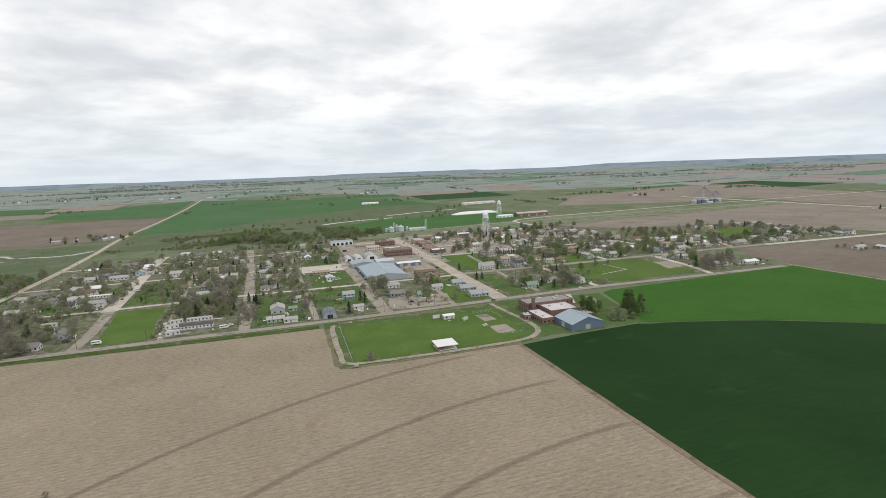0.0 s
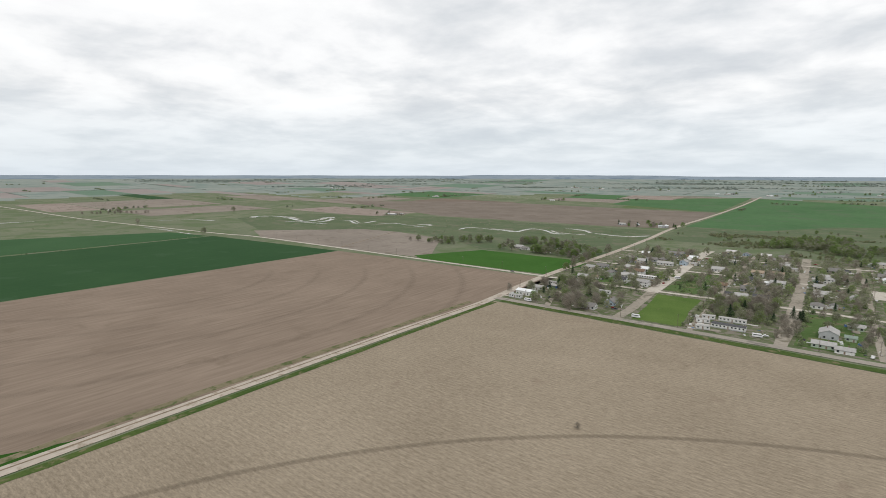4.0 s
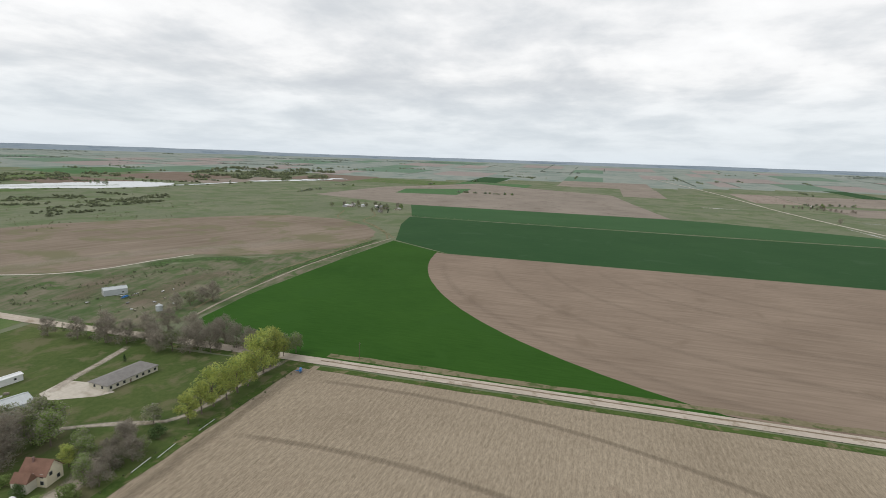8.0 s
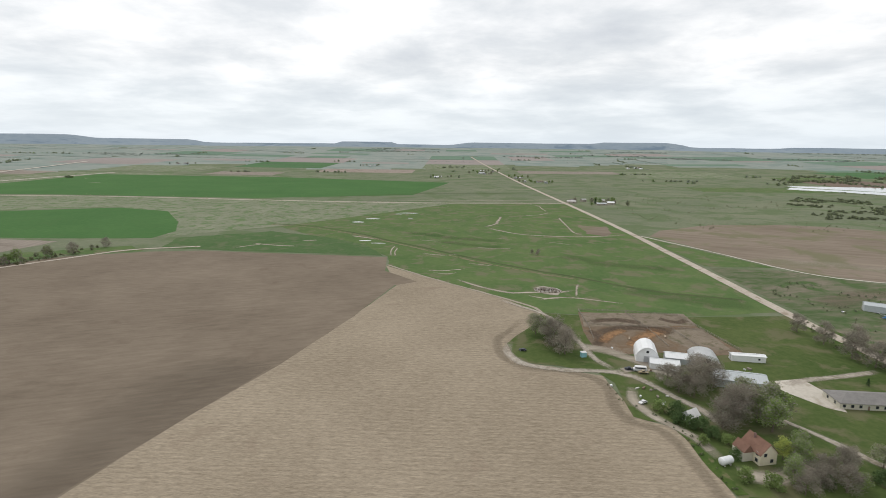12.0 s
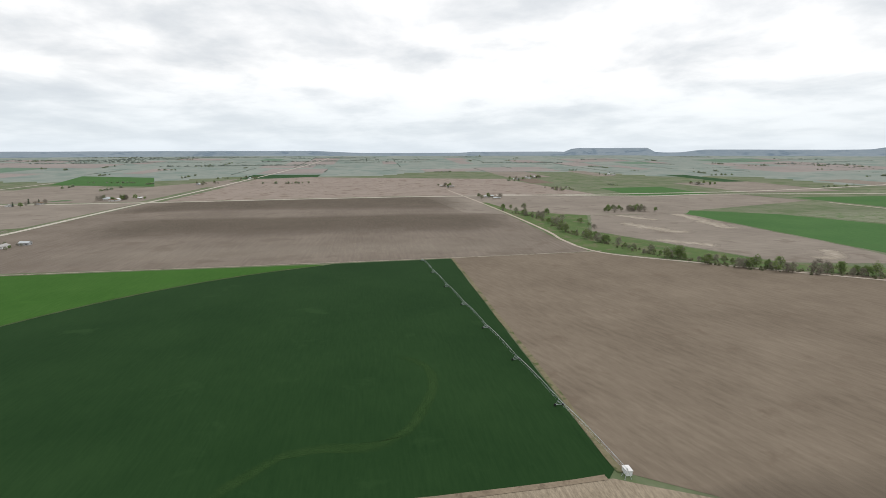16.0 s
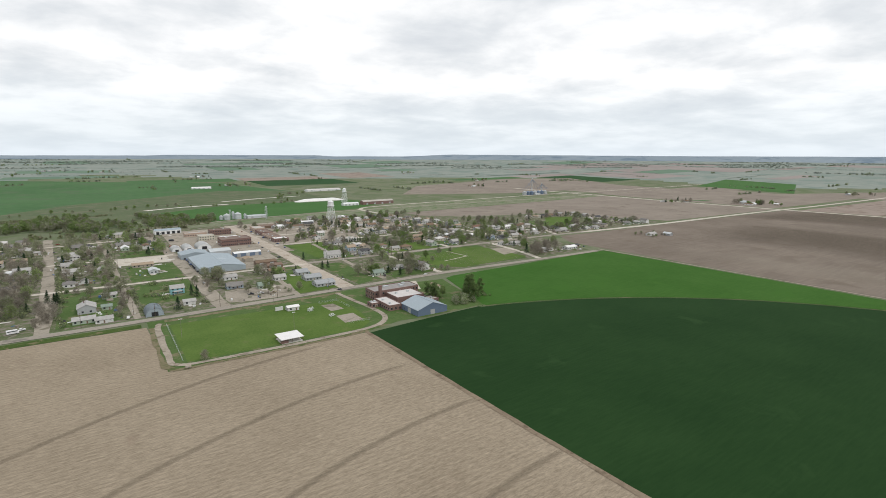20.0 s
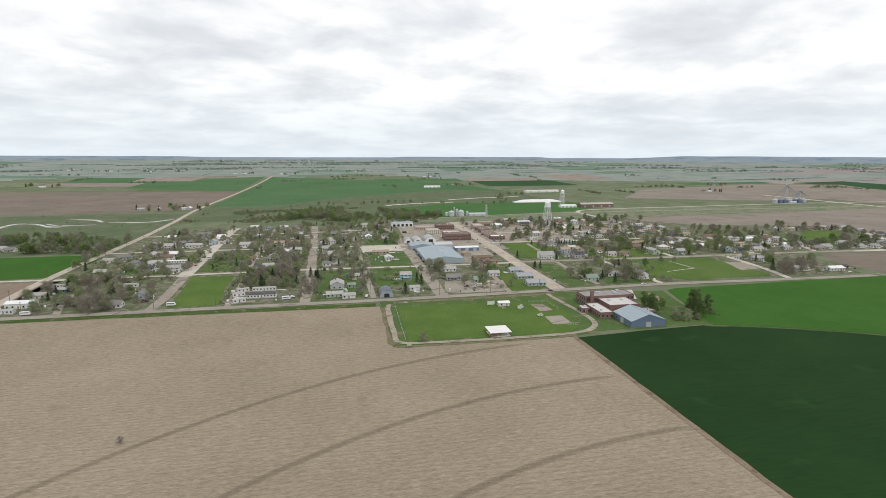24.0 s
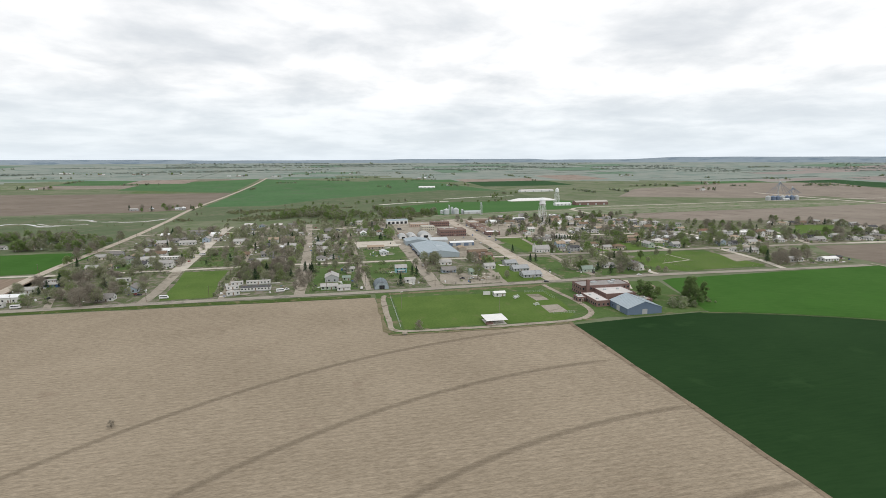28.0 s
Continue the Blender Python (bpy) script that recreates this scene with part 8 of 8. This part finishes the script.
implement(-241, -153, 30, "bright blue folded field implement at the field corner", 5.5)
implement(-316, -361, 10, "blue farm implement beside the metal shed", 9)
metal_shed(-322, -378, -30, 17, 8, 4.6, 1.6, "metal_galvanised", "metal_galvanised", "galvanised metal shed in a weedy yard", doors=2, group="farm sheds")
grain_bin(-300, -310, 2.4, 4.0)


def rail_fence(points, label, high=1.4, gap=3.5):
    ob = thing("rail_fence", label, "fence", *points[0], 0, "fences")
    ox, oy = points[0]
    for (x0, y0), (x1, y1) in zip(points, points[1:]):
        n = max(1, int(math.hypot(x1 - x0, y1 - y0) / gap))
        for k in range(n):
            px, py = x0 + (x1 - x0) * k / n - ox, y0 + (y1 - y0) * k / n - oy
            bm = bm_new()
            box(bm, px, py, -0.4, 0.18, 0.18, high + 0.5)
            part("post", bm, "wood_grey", ob)
        for z in (0.5, 0.9, 1.3):
            bm = bm_new()
            tube(bm, (x0 - ox, y0 - oy, z), (x1 - ox, y1 - oy, z), 0.07, sides=4)
            part("rail", bm, "wood_grey", ob)
    return ob


rail_fence([(-93, -309), (-96, -335), (-97, -368), (-132, -366), (-166, -360), (-171, -330), (-177, -294)], "grey wooden corral fence")
rail_fence([(-96, -338), (-130, -335), (-168, -330)], "grey wooden fence across the corral")
rail_fence([(-130, -364), (-134, -335), (-136, -300)], "grey wooden fence across the corral")
rail_fence([(-150, -330), (-155, -298)], "grey wooden fence across the corral")
for x, y in ((-116, -312), (-122, -308), (-128, -312), (-140, -316)):
    ob = thing("feed_bunk", "tan wooden feed bunk in the corral", "trough", x, y, 70, "feed bunks", z=0.28)
    bm = bm_new()
    box(bm, 0, 0, 0.3, 4, 1.0, 0.5)
    part("trough", bm, "shingle_tan", ob)
    for s in (-1, 1):
        bm = bm_new()
        box(bm, s * 1.7, 0, -0.2, 0.15, 0.9, 0.55)
        part("leg", bm, "wood_grey", ob)
farm_rng = random.Random(31)
for k in range(22):
    x, y = farm_rng.choice(((-100, -300), (-104, -240), (-92, -240), (-118, -262), (-165, -268), (-150, -238), (-128, -186), (-300, -330)))
    x, y = x + farm_rng.uniform(-7, 7), y + farm_rng.uniform(-7, 7)
    ob = thing("scrap_crate", "weathered crate among farm scrap", "crate", x, y, farm_rng.uniform(0, 180), "farm scrap")
    bm = bm_new()
    lx, ly, lz = farm_rng.uniform(0.6, 2.4), farm_rng.uniform(0.5, 1.2), farm_rng.uniform(0.4, 1.0)
    box(bm, 0, 0, -0.1, lx, ly, lz)
    for q in range(3):
        box(bm, 0, 0, lz * (0.1 + 0.35 * q), lx + 0.08, ly + 0.08, 0.1)
    part("box", bm, farm_rng.choice(("wood_grey", "metal_white", "metal_rust", "paint_grey", "concrete")), ob)

soft_strip("worn_yard", [(-112, -176), (-124, -174), (-138, -178), (-146, -184)], 11, "blown_sand", 8, "worn pale yard round the farmhouse")
soft_strip("worn_yard", [(-96, -245), (-92, -232), (-95, -218), (-106, -200), (-110, -186)], 6, "blown_sand", 8, "worn pale path along the yard edge")
soft_strip("worn_yard", [(-80, -300), (-96, -292), (-112, -276), (-124, -262)], 12, "blown_sand", 7, "worn pale yard before the barn")
heap_rng = random.Random(17)
verts, faces, index = [], [], []
for _ in range(150):
    d, a = heap_rng.random() ** 0.6 * 9, heap_rng.uniform(0, 6.28)
    x, y, z = -84 + d * 1.3 * math.cos(a), -420 + d * 0.9 * math.sin(a), max(0, 1.3 - 0.16 * d)
    sx, sy, sz, turn = heap_rng.uniform(0.4, 2.2), heap_rng.uniform(0.3, 0.9), heap_rng.uniform(0.2, 0.7), heap_rng.uniform(0, 3.14)
    q = len(verts)
    for dz, k in ((-0.4 - z, 1.0), (sz, heap_rng.uniform(0.5, 0.9))):
        for dx, dy in ((-1, -1), (1, -1), (1, 1), (-1, 1)):
            px, py = dx * sx * k / 2, dy * sy * k / 2
            verts.append((x + px * math.cos(turn) - py * math.sin(turn), y + px * math.sin(turn) + py * math.cos(turn), GROUND + z + dz))
    faces += [(q, q + 3, q + 2, q + 1), (q + 4, q + 5, q + 6, q + 7)] + [(q + i, q + (i + 1) % 4, q + 4 + (i + 1) % 4, q + 4 + i) for i in range(4)]
    index += [heap_rng.choice((0, 0, 1, 2))] * 6
tagged(new("rubble_heap", raw("rubble_heap", verts, faces, ("wood_grey", "concrete", "wood_pole"), index)), "heap of grey rubble and old timber in the pasture", "rubble", kind="stuff")
# trees of the farm
for kind, spots in (("bare", ((-129, -165, 0.8), (-137, -169, 0.9), (-145, -167, 0.9), (-143, -176, 0.8), (-66, -298, 1.56), (-70, -286, 1.69), (-63, -312, 1.43), (-73, -300, 1.43), (-127, -243, 1.56), (-117, -241, 1.35), (-114, -249, 1.2), (-122, -236, 1.2), (-128, -212, 1.45), (-122, -208, 1.3), (-134, -216, 1.4), (-131, -254, 1.30), (-137, -247, 1.43), (-235, -309, 1.43), (-236, -287, 1.43), (-232, -330, 1.17), (-240, -275, 1.43), (-252, -270, 1.43), (-266, -268, 1.43), (-236, -247, 1.30), (-241, -228, 1.56),
                             (-247, -218, 1.69), (-262, -220, 1.69), (-252, -232, 1.56), (-244, -258, 1.43), (-268, -250, 1.43), (-258, -208, 1.56), (-306, -300, 1.17), (-336, -292, 1.43), (-330, -298, 1.30), (-150, -176, 1.17), (-155, -180, 1.04), (-256, -196, 1.43), (-248, -300, 1.43), (-270, -232, 1.43))),
                    ("olive", ((-64, -306, 1.25), (-145, -216, 1.62), (-141, -228, 1.50), (-240, -240, 1.25), (-170, -182, 0.88), (-320, -300, 1.00), (-58, -318, 1.12))),
                    ("willow", ((-175, -168, 1.22), (-184, -169, 1.38), (-192, -169, 1.54), (-200, -168, 1.61), (-208, -168, 1.54), (-216, -168, 1.61), (-225, -170, 1.76), (-233, -171, 1.76), (-241, -172, 1.85), (-249, -173, 1.69), (-134, -186, 0.79))),
                    ("spring", ((-128, -171, 0.9), (-133, -177, 0.8), (-151, -168, 0.7), (-140, -214, 1.3), (-142, -206, 1.3), (-148, -212, 1.3), (-139, -184, 0.9), (-143, -190, 1.0), (-257, -174, 1.1), (-264, -170, 1.0))),
                    ("conifer", ((-218, -252, 0.5), (-290, -296, 0.45), (-262, -296, 0.5))),
                    ("shrub", ((-100, -222, 1.95), (-106, -218, 2.10), (-104, -212, 1.80), (-112, -206, 1.95), (-114, -200, 1.80), (-108, -208, 1.80), (-118, -196, 1.65), (-116, -186, 1.50), (-120, -168, 1.80), (-140, -170, 1.65), (-162, -172, 1.80), (-108, -196, 1.50), (-112, -172, 1.65)))):
    for x, y, s in spots:
        plant(kind, x, y, s, "trees of the farm")
plant("bare", -94, 223, 0.3, "trees of the farm")
for x, y in ((-97, -560), (-92, -566), (-100, -570)):
    plant("bare", x, y, 0.45, "trees of the farm")
brush("brush_row", "low grey-green brush along the farm edges", along(1, ((-238, -155), (-180, -160), (-112, -162)), 3, 0.4, 1.1, 2.5) + along(2, ((-104, -165), (-104, -205), (-90, -222), (-82, -250)), 2.5, 0.4, 1.3, 2.5) + along(3, ((-250, -350), (-244, -300), (-250, -240), (-256, -180)), 2.5, 0.8, 2.4, 6), "leaf_dark", "brush_grey", 4)

for k in range(9):
    if k not in (1, 2, 4):
        continue
    x0, y0, x1, y1 = -128 - 11 * k, -162.5 + 0.55 * k + (k % 3) * 0.9, -138.0 - 11 * k, -162.0 + 0.55 * k - (k % 2) * 0.8
    ob = thing("irrigation_pipe", "white gated irrigation pipe length in rank grass", "pipe", x0, y0, 0, "irrigation pipes")
    bm = bm_new()
    tube(bm, (0, 0, 0.2), (x1 - x0, y1 - y0, 0.2), 0.11, sides=8)
    part("pipe", bm, "metal_white", ob)
    bm = bm_new()
    tube(bm, (-0.15, 0, 0.2), (0.2, 0, 0.2), 0.16, sides=8)
    part("coupling", bm, "metal_galvanised", ob, "grey pipe coupling")

brush("yard_weeds", "dark weeds and brush in the yard across the road", scatter(51, [(-270, -300), (-420, -310), (-470, -360), (-430, -440), (-300, -460), (-268, -420)], 260, 0.5, 1.8, 0.03), "brush_dark", "leaf_olive", 52, blades=40, size=0.6)
scrap_rng = random.Random(53)
for k in range(16):
    x, y = scrap_rng.uniform(-370, -285), scrap_rng.uniform(-380, -305)
    ob = thing("scrap_machine", "rusty old machine part lying in weeds", "scrap", x, y, scrap_rng.uniform(0, 180), "farm scrap")
    bm = bm_new()
    long = scrap_rng.uniform(1.5, 4)
    box(bm, 0, 0, 0.1, long, scrap_rng.uniform(0.4, 1.4), scrap_rng.uniform(0.3, 0.9))
    tube(bm, (-long / 2, 0, 0.3), (long * 0.7, 0.3, 0.7), 0.09, sides=5)
    part("frame", bm, scrap_rng.choice(("metal_rust", "metal_grey", "wood_grey", "metal_white")), ob)
    for sx in (-1, 1):
        bm = bm_new()
        tube(bm, (sx * long * 0.3, -0.8, 0.35), (sx * long * 0.3, -0.55, 0.35), 0.35, sides=10)
        part("wheel", bm, "rubber", ob)

# ---- the irrigation pivot on the dark crop ----
ob = thing("pivot_point", "small white pump box and pivot tower at the field corner", "pump", 161, -93.5)
bm = bm_new()
box(bm, 2.5, -1.5, -0.2, 3.6, 2.4, 2.0)
part("pump_box", bm, "metal_white", ob)
bm = bm_new()
box(bm, 2.5, -1.5, 1.8, 4.0, 2.8, 0.2)
part("pump_roof", bm, "roof_white", ob)
for sx in (-1, 1):
    for sy in (-1, 1):
        bm = bm_new()
        tube(bm, (sx * 1.4, sy * 1.4, -0.3), (0, 0, 3.8), 0.09, sides=5)
        part("leg", bm, "metal_galvanised", ob)
span, tilt = 57.0, 5.4
for k in range(7):
    a = radians(tilt)
    x0, y0 = 161.5 + math.cos(a) * span * k, -93.5 + math.sin(a) * span * k
    ob = thing("pivot_span", "galvanised irrigation span on a wheeled tower", "irrigation pivot", x0, y0, tilt, "irrigation spans")
    pts = [(span * q / 8, 0, 3.4 + 0.9 * math.sin(math.pi * q / 8)) for q in range(9)]
    bm = bm_new()
    for p, q in zip(pts, pts[1:]):
        tube(bm, p, q, 0.08, sides=6)
    pipe = part("pipe", bm, "metal_galvanised", ob)
    for s in (-1, 1):
        bm = bm_new()
        for q in range(8):
            lo0, lo1 = (span * q / 8, s * 0.7, 2.5 + 0.9 * math.sin(math.pi * q / 8)), (span * (q + 1) / 8, s * 0.7, 2.5 + 0.9 * math.sin(math.pi * (q + 1) / 8))
            tube(bm, lo0, lo1, 0.03, sides=3)
            tube(bm, pts[q], lo1, 0.03, sides=3)
            tube(bm, pts[q + 1], lo1, 0.03, sides=3)
        part("truss", bm, "metal_galvanised", ob)
    for s in (-1, 1):
        bm = bm_new()
        tube(bm, (span, s * 2.1, 0.6), (span, 0, 3.5), 0.09, sides=5)
        tube(bm, (span, s * 2.1, 0.6), (span, -s * 0.4, 2.0), 0.06, sides=4)
        part("tower_leg", bm, "metal_galvanised", ob)
        bm = bm_new()
        tube(bm, (span - 0.15, s * 2.1, 0.62), (span + 0.15, s * 2.1, 0.62), 0.62, sides=14)
        part("tyre", bm, "rubber", ob)
    bm = bm_new()
    tube(bm, (span, -2.1, 0.62), (span, 2.1, 0.62), 0.12, sides=5)
    part("base_beam", bm, "metal_galvanised", ob)
    for q in range(1, 12):
        bm = bm_new()
        z = 3.4 + 0.9 * math.sin(math.pi * q / 12)
        tube(bm, (span * q / 12, 0, z), (span * q / 12, 0, z - 1.9), 0.03, sides=3)
        part("drop_hose", bm, "rubber", pipe)

# ---- brush, woods and farmsteads further off ----
creek = []
for x, y, h, _ in scatter(5, [(-120, 985), (-14, 1000), (45, 948), (99, 962), (190, 968), (205, 1060), (91, 1130), (-15, 1190), (-110, 1120)], 250, 6, 13, 0.012) + scatter(6, [(-280, 1000), (-270, 1140), (-130, 1230), (-110, 1000)], 14, 4, 7, 0.015) + scatter(66, [(-30, 950), (40, 948), (120, 960), (110, 1040), (-20, 1030)], 70, 8, 13) + along(7, ((-120, 1260), (-60, 1290), (60, 1290), (152, 1330), (255, 1270), (420, 1290), (450, 1470), (560, 1560)), 17, 5, 10, 12):
    creek.append((farm_rng.choice(("olive", "spring", "spring", "green", "green", "olive")), x, y, h / 11))
grove("creek_trees", "olive and bare trees along the creek north of town", creek, 37, 330)
brush("creek_brush", "olive brush along the creek north of town", scatter(45, [(-290, 985), (-280, 1140), (-130, 1270), (60, 1200), (205, 1060), (190, 968), (-120, 970)], 1250, 1.2, 3.4, 0.01) + along(8, ((-60, 915), (40, 925), (130, 938)), 5, 3, 8, 8), "leaf_olive", "brush_grey", 7, blades=44, size=0.75, thin=0.8)
meadow = []
for x, y, h, _ in scatter(9, [(-500, 700), (-300, 692), (-292, 800), (-430, 830), (-520, 760)], 105, 8, 15, 0.02) + scatter(10, [(-640, 690), (-500, 690), (-540, 790)], 34, 6, 12) + along(11, ((-282, 600), (-292, 700), (-298, 770)), 9, 7, 14, 6):
    meadow.append((farm_rng.choice(("olive", "green", "spring", "bare", "olive", "green")), x, y, h / 11))
grove("grove", "grove of leafing and bare trees by the river meadow", meadow, 36, 380)
brush("meadow_brush", "scattered low brush on the river meadow", scatter(12, [(-1300, 780), (-900, 760), (-560, 800), (-300, 760), (-300, 1150), (-900, 1130)], 160, 0.8, 2.5, 0.01), "brush_grey", "leaf_olive", 11)
ditch_rng = random.Random(91)
ditch = []
DITCH = ((985, -285), (910, -300), (827, -304), (780, -297), (708, -302), (638, -312), (570, -327), (527, -350), (490, -376), (465, -408), (437, -461), (415, -505), (396, -560))
for line, gap, skip in ((DITCH, 10, 0.42), (DITCH[:6], 12, 0.4), (DITCH[6:], 4.5, 0.25), (((1000, -270), (1060, -280), (1010, -330)), 14, 0.2), (((940, -330), (860, -345), (760, -350)), 14, 0.3)):
    for x, y, h, _ in along(int(gap * 10 + skip * 100), line, gap, 4, 12, 9, skip):
        ditch.append((ditch_rng.choice(("olive", "bare", "spring", "spring", "green", "bare")), x, y, h / 9.0))
for x, y, h, _ in scatter(15, [(960, -465), (1015, -470), (1010, -575), (965, -570)], 30, 7, 12) + scatter(41, [(1500, -560), (1640, -560), (1600, -640), (1500, -620)], 26, 5, 9):
    ditch.append((ditch_rng.choice(("olive", "green", "bare")), x, y, h / 11))
grove("ditch_trees", "leafing and bare trees along the ditch bank", ditch, 35, 520)
brush("ditch_brush", "olive brush along the ditch bank", along(13, DITCH, 2.6, 1.2, 3.4, 9, 0.2), "leaf_olive", "brush_grey", 13, blades=80, size=0.65)
lake_low = scatter(17, [(-644, -1015), (-637, -873), (-800, -880), (-931, -917), (-1077, -1059), (-1055, -1222), (-810, -1260)], 420, 2.2, 5, 0.014)
lake_low += along(18, ((-940, -1440), (-1045, -1385), (-1105, -1310), (-1240, -1262), (-1330, -1270), (-1450, -1215), (-1600, -1190)), 12, 2, 4.5, 10, 0.5) + along(19, ((-1250, -1600), (-1390, -1520), (-1450, -1400), (-1480, -1300)), 9, 3, 7, 14, 0.2)
lake_high = scatter(20, [(-1554, -1440), (-1655, -1340), (-1800, -1190), (-1986, -1120), (-2200, -1220), (-2456, -1310), (-2554, -1715), (-2295, -1881), (-1896, -1734)], 520, 5, 11, 0.009)
lake_high += scatter(26, [(-1000, -1620), (-1300, -1620), (-1500, -1560), (-1700, -1900), (-1300, -2000), (-1000, -1800)], 180, 4, 9, 0.01)
brush("lake_brush", "low brush in the flats before the lake", [(x, y, h * 0.8, w * 1.5) for x, y, h, w in lake_low], "brush_dark", "leaf_olive", 17, blades=70, size=0.8, thin=0.8)
brush("lake_woods", "dark olive woods behind the lake", [(x, y, h, w * 1.5) for x, y, h, w in lake_high], "brush_dark", "leaf_olive", 18, blades=60, size=0.7, thin=0.8, category="woods")
brush("field_hedge", "thin dark brush line between two fields", along(20, ((-974, -363), (-975, -289), (-967, 24), (-964, 336), (-985, 490)), 7, 1.0, 2.4, 1.5, 0.3), "leaf_dark", "brush_grey", 19)
brush("range_brush", "scattered low brush on the open range", scatter(21, [(-300, -760), (-560, -740), (-950, -640), (-1050, -900), (-700, -1300), (-330, -1300)], 420, 0.8, 2.6, 0.012) + scatter(22, [(80, -900), (-40, -1040), (360, -1090), (820, -1140), (820, -900), (540, -980), (330, -780), (220, -760)], 420, 0.5, 1.8, 0.012)
      + scatter(23, [(-1250, 700), (-1400, 250), (-2300, 350), (-2600, 1300), (-1700, 1500), (-1300, 1100)], 420, 0.8, 3.2, 0.008), "brush_grey", "leaf_olive", 21, blades=34)
far = random.Random(44)
spots, darker = [], []
for _ in range(200):
    a, r = far.uniform(0, 2 * math.pi), far.uniform(1700, 4450)
    cx, cy = r * math.sin(a), r * math.cos(a)
    turn, n = far.choice((0, math.pi / 2)), far.randint(3, 16)
    for k in range(n):
        d = k * far.uniform(6, 14)
        h = far.uniform(3.5, 8)
        (spots if far.random() < 0.75 else darker).append((cx + d * math.cos(turn) + far.uniform(-6, 6), cy + d * math.sin(turn) + far.uniform(-6, 6), h, h * far.uniform(0.9, 1.6)))
brush("far_groves", "small distant groves and shelter belts", spots, "grove_hazy", "leaf_olive", 23, blades=22, size=1.0, thin=0.8)
brush("far_groves", "small distant dark shelter belts", darker, "leaf_green", "grove_hazy", 24, blades=22, size=1.0, thin=0.8)
belts = []
for _ in range(110):
    a = radians(far.choice((far.uniform(-70, 95), far.uniform(0, 360))))
    r = far.uniform(3300, 4480)
    n = far.randint(14, 46)
    for k in range(n):
        b = a + (k - n / 2) * 15 / r
        belts.append((r * math.sin(b) + far.uniform(-12, 12), r * math.cos(b) + far.uniform(-12, 12), far.uniform(3, 7), far.uniform(16, 26)))
brush("far_woods", "long dark bands of distant trees", belts, "wood_hazy", "grove_hazy", 25, blades=18, size=1.5, thin=0.9)


hedges = []
for _ in range(260):
    r, a = far.uniform(2700, 4450), far.uniform(0, 2 * math.pi)
    cx, cy = round(r * math.sin(a) / 201) * 201 - 60, round(r * math.cos(a) / 201) * 201 + 20
    if math.hypot(cx, cy) < 2650:
        continue
    along_x, n = far.random() < 0.72, far.randint(16, 60)
    for k in range(n):
        d = (k - n / 2) * 9 + far.uniform(-4, 4)
        h = far.choice((1.0, 1.3, 1.6, 2.6))
        hedges.append((cx + (d if along_x else far.uniform(-2, 2)), cy + (far.uniform(-2, 2) if along_x else d), h, far.uniform(5, 11)))
brush("far_hedges", "thin dark hedges and ditch growth between distant fields", hedges, "grove_hazy", "wood_hazy", 26, blades=14, size=1.5, thin=0.9)


farm_trees = []


def farmstead(x, y, seed, trees=7):
    r = random.Random(seed)
    sheds = r.randint(2, 4)
    for k in range(sheds):
        roof = r.choice(("roof_pale", "metal_white", "metal_galvanised", "shingle_grey", "shingle_light", "shingle_brown"))
        house(x + r.uniform(-38, 38), y + r.uniform(-28, 28), r.choice((0, 90, 20)), r.uniform(9, 19), r.uniform(7, 11), r.uniform(2.8, 4), r.uniform(1.4, 2.4), r.choice(("paint_white", "paint_tan", "paint_grey")), roof, "distant pale farm building", name="farm_building", category="farm building", group="distant farmsteads", most=2)
    for _ in range(trees):
        farm_trees.append((r.choice(("olive", "green", "bare", "conifer")), x + r.uniform(-55, 55), y + r.uniform(-35, 35), r.uniform(0.7, 1.2)))


for k, (x, y) in enumerate(((-1020, 2020), (-1389, 3060), (-1189, 2990), (-1000, 2990), (-826, 3030), (-500, 2850), (-284, 2798), (-126, 3152), (67, 3024), (434, 2546), (460, 1993), (1202, 1534), (1457, 1801), (1450, 2424),
                            (-400, 1225), (-355, 1235), (-285, -1100), (-300, -1060), (-262, -1640), (-251, -1831), (-818, -2391), (-125, -2114), (-1075, -540), (-1060, -470), (-1030, -450), (30, -1800), (-111, -2010), (371, -2390), (1183, -2280), (2119, -680), (1667, -1149), (2241, -1063),
                            (1390, 600), (1405, 640), (1290, 770), (1330, -310), (1718, -255), (2027, -599), (2210, 474), (1945, 575), (-1782, 610), (-1066, 1099), (-1555, 1900), (-2440, 2062))):
    farmstead(x, y, 100 + k, 7 if math.hypot(x, y) < 2400 else 5)
house(716, 466, 0, 16, 9, 3, 2, "paint_white", "shingle_light", "small pale house beside the highway", group="distant farmsteads", most=2)
house(738, 452, 90, 12, 8, 3, 1.8, "paint_grey", "metal_galvanised", "small grey shed beside the highway", name="farm_building", category="farm building", group="distant farmsteads", most=2)
for _ in range(14):
    farm_trees.append((far.choice(("olive", "green", "bare")), 722 + far.uniform(-30, 34), 462 + far.uniform(-16, 26), far.uniform(0.3, 0.5)))
grove("farmstead_trees", "trees round the distant farmsteads", farm_trees, 33, 120)
for k in range(12):
    plant("bare", -1738 + 8 * k, 523 + 13 * k + far.uniform(-6, 6), 0.8, "trees of distant farms")
for kind, x, y, s in (("olive", -1013, 508, 1.2), ("bare", -1345, 514, 1.2), ("olive", -1519, 859, 1.3)):
    plant(kind, x, y, s, "trees of distant farms")
